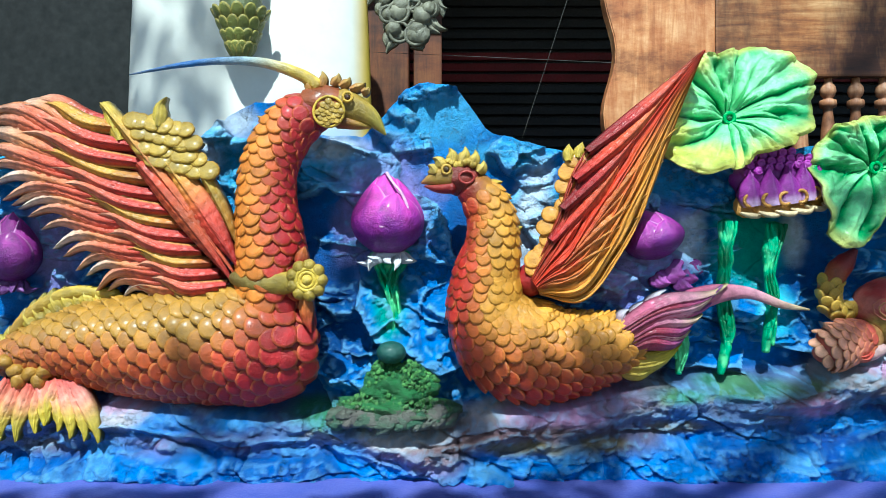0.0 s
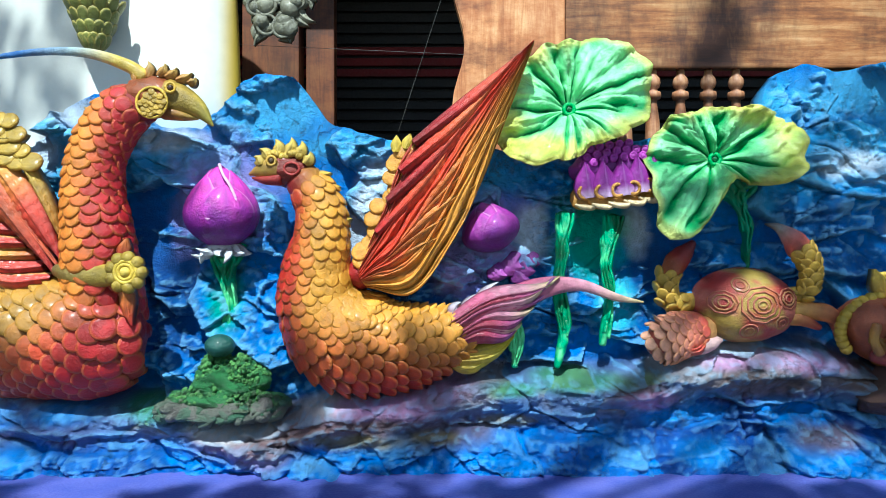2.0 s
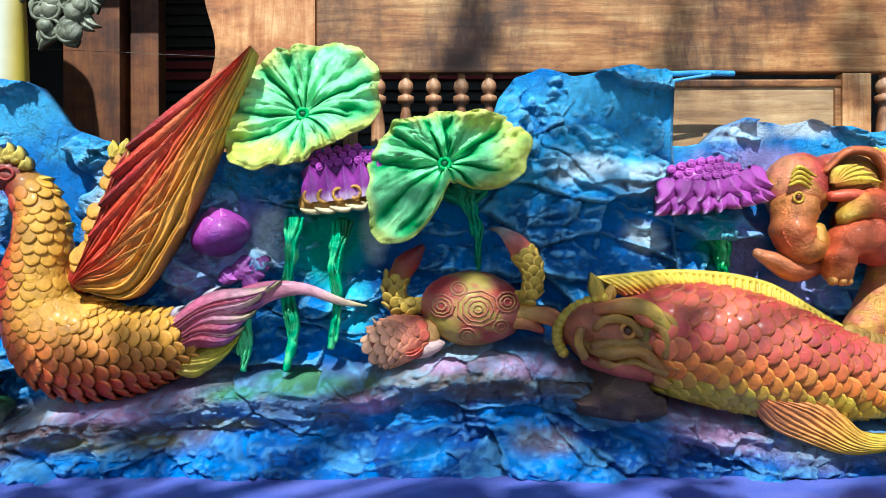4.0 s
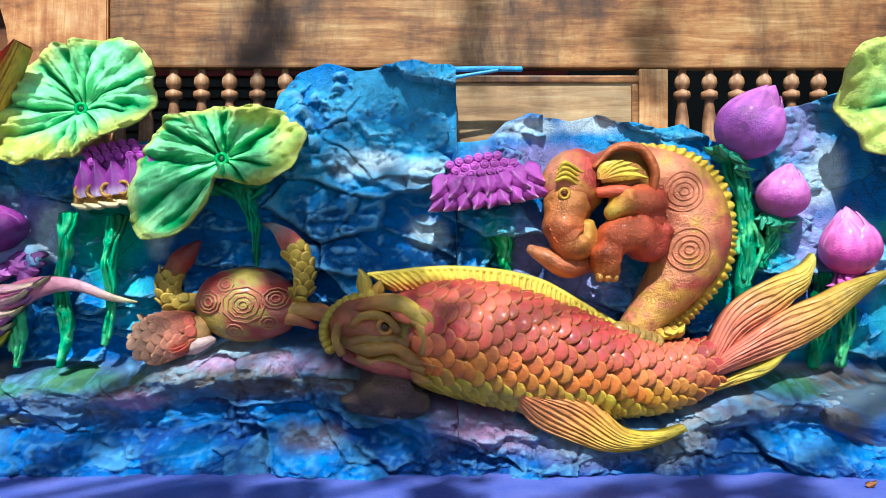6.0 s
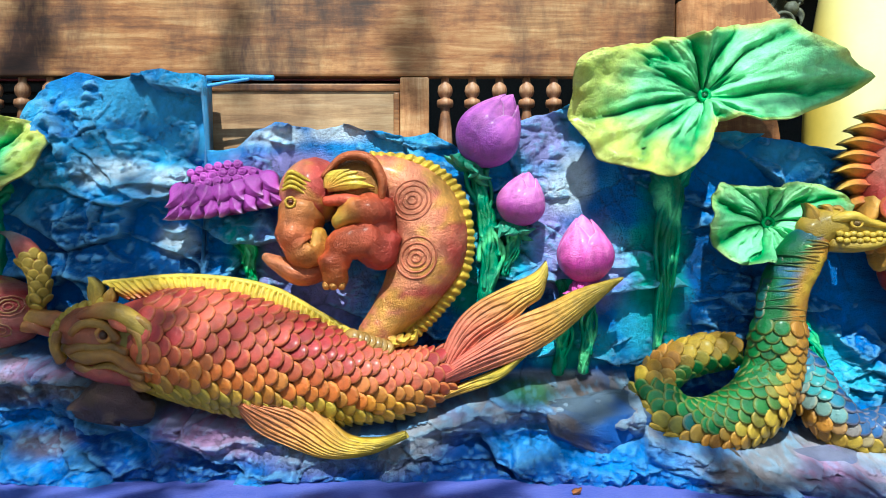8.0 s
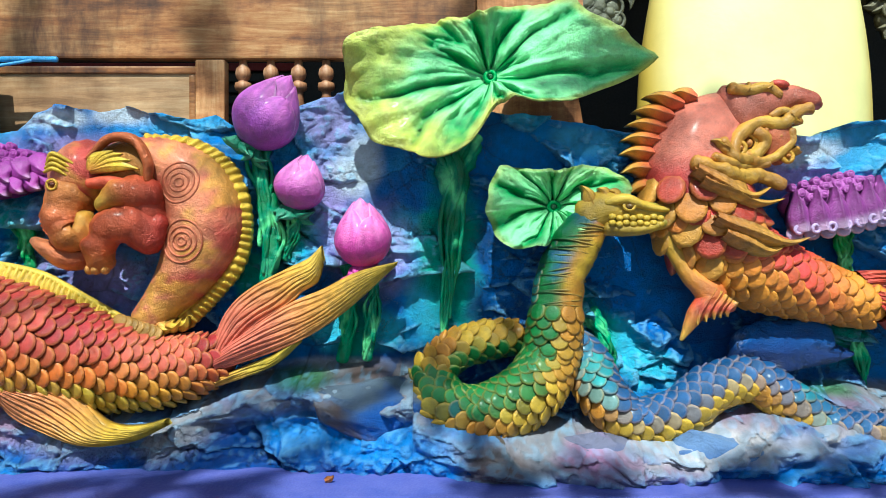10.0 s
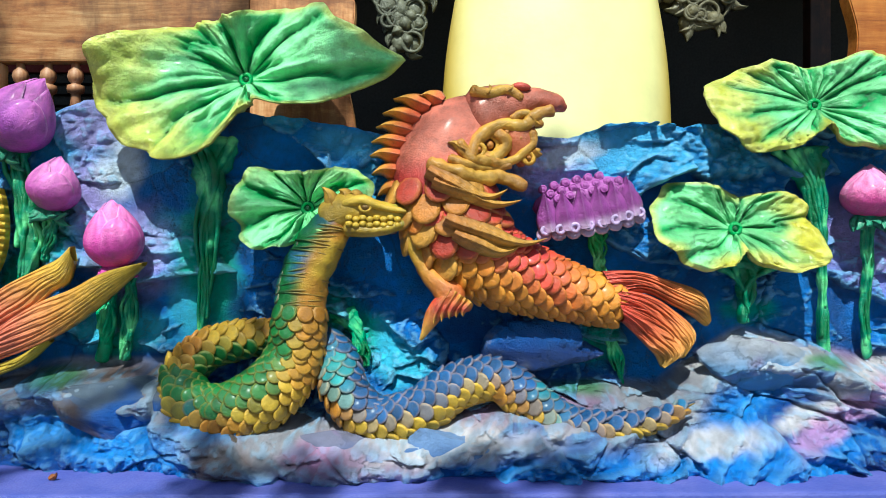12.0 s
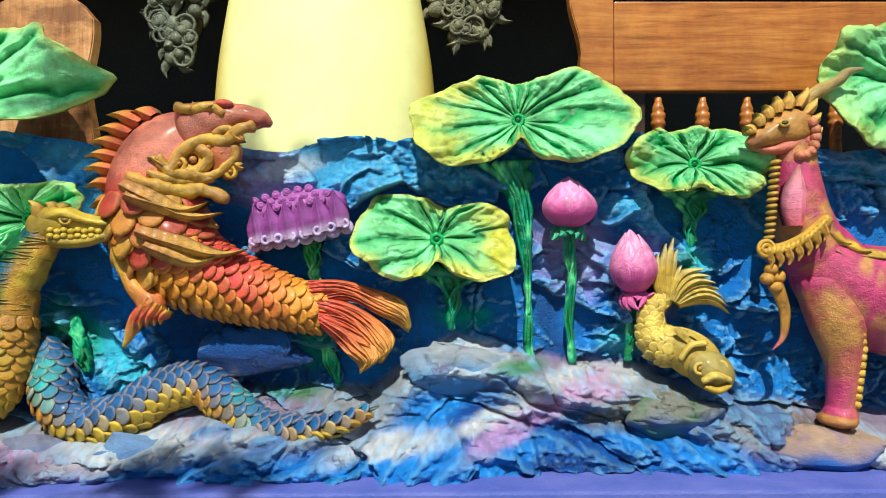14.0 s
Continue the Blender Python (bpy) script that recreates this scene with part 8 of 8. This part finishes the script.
# ---- boulders and ridges of the painted shore ----
def boulder(label, p, size, turn, low, high, tint, seed):
    k = Clay(seed)
    p = np.array(p)

    def paint(v, s, x):
        n, m = fractal(v[..., 0] * 9, v[..., 2] * 12, seed), fractal(v[..., 0] * 30, v[..., 2] * 30, seed + 4)
        c = blend(low, high, step(-0.5, 0.7, (v[..., 2] - p[2]) / size[2] + 1.6 * (n - 0.5)))
        return blend(c, tint, 0.75 * step(0.52, 0.66, n * 0.6 + m * 0.4))

    k.lump(p, size, paint, turn, 0.9, 44, 60)
    v = (k.v[0] - p) / np.array(size)
    for i in range(14):
        n = unit(k.rng.normal(0, 1, 3) * np.array((1.0, 0.8, 0.9)))
        over = np.maximum(0, v @ n - k.rng.uniform(0.58, 0.85))
        v = v - 0.85 * over[:, None] * n
    k.v[0] = p + v * np.array(size) * 1.05
    return tagged(k.make("boulder", MAT_WALL), label, "boulder", "boulders")


SEA, LILAC, PALE, EARTH, MOSS = lin(12, 88, 178), lin(150, 120, 170), lin(176, 178, 192), lin(104, 78, 62), lin(60, 120, 70)
boulder("dark blue and brown painted boulder below the carp's tail", (2.290, 1.600, 0.837), (0.1432, 0.07, 0.0859), -6, SEA, lin(96, 110, 130), EARTH, 201)
boulder("small brown boulder on the ledge", (2.522, 1.540, 0.745), (0.0859, 0.06, 0.0549), 0, SEA, lin(96, 84, 76), EARTH, 203)
boulder("pale lilac painted boulder under the lotus leaves", (3.633, 1.620, 0.921), (0.1432, 0.07, 0.0692), 14, lin(90, 150, 210), PALE, LILAC, 204)
boulder("blue and lilac painted boulder under the serpent", (2.988, 1.540, 0.747), (0.1432, 0.07, 0.0620), 4, SEA, lin(120, 150, 200), LILAC, 205)
boulder("blue painted boulder with a lilac top", (2.759, 1.545, 0.752), (0.1193, 0.06, 0.0573), -10, SEA, lin(130, 130, 160), LILAC, 206)
boulder("rust-topped painted boulder under the beast", (4.429, 1.550, 0.754), (0.1432, 0.07, 0.0596), -4, SEA, lin(186, 150, 130), LILAC, 208)
boulder("brown painted rock below the carp's head", (1.287, 1.580, 0.883), (0.1014, 0.06, 0.0620), -12, lin(70, 50, 60), lin(110, 80, 80), EARTH, 209)
boulder("olive and grey painted rock under the small fish", (4.086, 1.570, 0.824), (0.1312, 0.06, 0.0501), -6, SEA, lin(140, 136, 130), MOSS, 210)
boulder("deep blue painted ledge rock under the dragon fish", (3.166, 1.660, 0.953), (0.1551, 0.05, 0.0596), -8, lin(8, 56, 130), lin(20, 96, 180), lin(200, 190, 180), 211)

# ---- small things on the shelf ----
k = Clay(120)
k.lump((-0.108, 1.600, 0.984), (0.0310, 0.03, 0.0239), along(lin(40, 92, 84), lin(50, 104, 96)), 0, 0.05, 18, 22)
tagged(k.make("pebble", MAT_CLAY), "smooth dark green painted ball on the moss", "ball")

k = Clay(121)
moss_col = lambda v, q, w: blend(lin(112, 104, 100), lin(56, 118, 66), step(0.845, 0.885, v[..., 2]))
mounds = [(np.array((-0.105, 1.610, 0.862)), np.array((0.128, 0.070, 0.036))), (np.array((-0.095, 1.630, 0.908)), np.array((0.078, 0.060, 0.056)))]
for mc, ms in mounds:
    k.lump(mc, ms * 0.95, moss_col, 0, 0.9, 34, 44)
for i in range(46):
    g = 2 * math.pi * hashed(i, 8)
    q = mounds[0][0] + np.array((0.118 * math.cos(g), -0.062 * abs(math.sin(g)) - 0.004, -0.018 + 0.020 * hashed(i, 9)))
    k.lump(q, (0.014 + 0.016 * hashed(i, 5), 0.016, 0.010 + 0.010 * hashed(i, 6)), blend(lin(120, 112, 108), lin(70, 110, 84), hashed(i, 7)), 40 * hashed(i, 4), 1.1, 10, 14)
for i in range(2600):
    mc, ms = mounds[i % 2]
    d = k.rng.normal(0, 1, 3) * np.array((1.0, 0.8, 1.0))
    d = unit(np.array((d[0], -abs(d[1]), d[2])))
    s = k.rng.uniform(0.002, 0.0065)
    p = mc + d * ms * (k.rng.uniform(0.84, 1.0) + 0.5 * (fractal(np.array(d[0] * 2.3 + 4), np.array(d[2] * 2.3), 5) - 0.5))
    low = 1 - step(0.84, 0.89, p[2] + k.rng.uniform(-0.02, 0.02))
    k.lump(p, (s, s, s * 0.8), blend(blend(lin(34, 96, 50), lin(112, 170, 92), k.rng.random()), lin(120, 112, 108), low), k.rng.uniform(0, 90), 0.7, 5, 7)
tagged(k.make("moss_mound", MAT_WALL), "crumbly green moss mound below the purple bud", "moss", kind="stuff")

for x in (922, 951):
    k = Clay(122)
    k.lump((3.237, 1.500, 0.708) if x == 922 else (3.269, 1.500, 0.708), (0.0167, 0.0167, 0.0155), (0.5, 0.55, 0.7), n=14, m=20)
    tagged(k.make("pearl_ball", MAT_PEARL), "small glossy pale blue ball lying on the ledge", "ball", "pearl balls")

k = Clay(123)
k.tube([(1.440, 1.730, 1.584, 0.0064, 0.0060), (1.516, 1.730, 1.586, 0.0064, 0.0060), (1.589, 1.730, 1.585, 0.0064, 0.0060)], lin(60, 140, 200), 14, 12)
k.tube([(1.428, 1.725, 1.563, 0.0051, 0.0040), (1.484, 1.725, 1.573, 0.0038, 0.0040), (1.535, 1.725, 1.581, 0.0038, 0.0040)], lin(80, 150, 210), 14, 8)
tagged(k.make("pipe_stub", MAT_CLAY), "thin blue painted pipe stub jutting from the plaster", "pipe")

for i, p in enumerate(((2.882, 1.470, 0.732), (2.227, 1.470, 0.726))):
    k = Clay(130 + i)
    k.feather((p[0] - 0.008, p[1], 0.730), (p[0] + 0.010, p[1] - 0.006, 0.738), 0.006, 0.003, lin(150, 84, 30), curl=0.004, n=14)
    tagged(k.make("dried_leaf", MAT_LEAF), "tiny dried orange-brown leaf lying on the ledge", "leaf", "dried leaves")



# ---- unseen tree added to cast dappled shade on the wall ----
def shade_tree():
    tree = empty("tree", "unseen broad-leaved tree added in front of the wall to dapple the sunlight", "tree")
    bark = MAT_POST
    way = SUN_FROM.normalized()
    rng = np.random.default_rng(77)
    k = Clay(1)
    k.tube([(-2.6, -3.6, 0.0, 0.22, 0.22), (-2.5, -3.5, 0.9, 0.17, 0.17), (-2.3, -3.4, 2.0, 0.15, 0.15), (-2.2, -3.3, 3.2, 0.12, 0.12)], lin(90, 76, 60), 30, 16, 0.4)
    k.make("trunk", bark, tree)
    hubs = []
    for i in range(46):
        x = rng.uniform(-1.5, 4.2)
        keep = (0.0 if x < 0.8 else 0.45) if x < 2.2 else 0.2
        if rng.random() > keep:
            continue
        hubs.append((x, rng.uniform(1.5, 2.0), rng.uniform(0.07, 0.16)))
    # clumps placed by the wall spots that they are to shade
    hubs += [(-0.80, 2.14, 0.22), (1.32, 0.93, 0.16), (1.26, 0.86, 0.09), (1.24, 0.90, 0.09), (0.86, 1.22, 0.08), (0.95, 1.19, 0.08), (1.03, 1.17, 0.07), (1.05, 1.24, 0.10), (1.05, 1.22, 0.10), (1.24, 1.22, 0.09), (1.25, 1.20, 0.09), (1.2, 0.98, 0.09), (0.35, 0.80, 0.08), (0.2, 0.78, 0.06), (-0.5, 0.75, 0.06), (1.30, 0.70, 0.10), (1.45, 0.70, 0.09), (0.08, 0.70, 0.10), (0.30, 0.72, 0.10), (0.55, 1.15, 0.05), (-0.2, 1.25, 0.04), (2.45, 0.85, 0.15), (1.0, 1.85, 0.07), (1.9, 1.85, 0.08), (1.45, 1.9, 0.06)]
    # lowest clumps, set to shade the wall's foot and ledge, with gaps left
    low = [(-0.95 + 0.16 * i, 0.39 + 0.05 * hashed(i, 3), 0.07) for i in range(27) if i not in (4, 10, 11, 14, 16, 20, 21, 24)]
    hubs += [(hx, float(hz), r) for hx, hz, r in low if hx < 3.35]
    leaf = Clay(2)
    verts, faces = [], []
    for hx, hz, r in hubs:
        c = Vector((hx, 1.65, hz)) + way * rng.uniform(3.6, 4.6)
        k = Clay(3)
        root = Vector((-2.2, -3.3, 3.1))
        mid = root.lerp(c, 0.5) + Vector((0, 0, 0.35))
        k.tube([(*root, 0.05, 0.05), (*mid, 0.022, 0.022), (*c, 0.006, 0.006)], lin(90, 76, 60), 14, 8)
        if len(verts) % 3 == 0:
            k.make("limb", bark, tree)
        for q in range(int((420 if hz < 0.6 else 190) * r) if r < 0.19 else int(600 * r)):
            d = rng.normal(0, 1, 3)
            p = np.array(c) + d / np.linalg.norm(d) * r * rng.random() ** 0.4 * 1.15
            a, b = unit(rng.normal(0, 1, 3)), rng.normal(0, 1, 3)
            b = unit(b - a * np.dot(a, b))
            s = rng.uniform(0.035, 0.065)
            n = len(verts)
            verts += [p - a * s, p + b * s * 0.45, p + a * s * 0.35 + b * s * 0.36, p + a * s, p + a * s * 0.35 - b * s * 0.36, p - b * s * 0.45]
            faces.append((n, n + 1, n + 2, n + 3, n + 4, n + 5))
    leaf.put(verts, faces, lin(60, 104, 40))
    crown = leaf.make("crown", MAT_LEAF, tree, "many small green leaves", smooth=False)
    crown["kind"] = "stuff"


shade_tree()
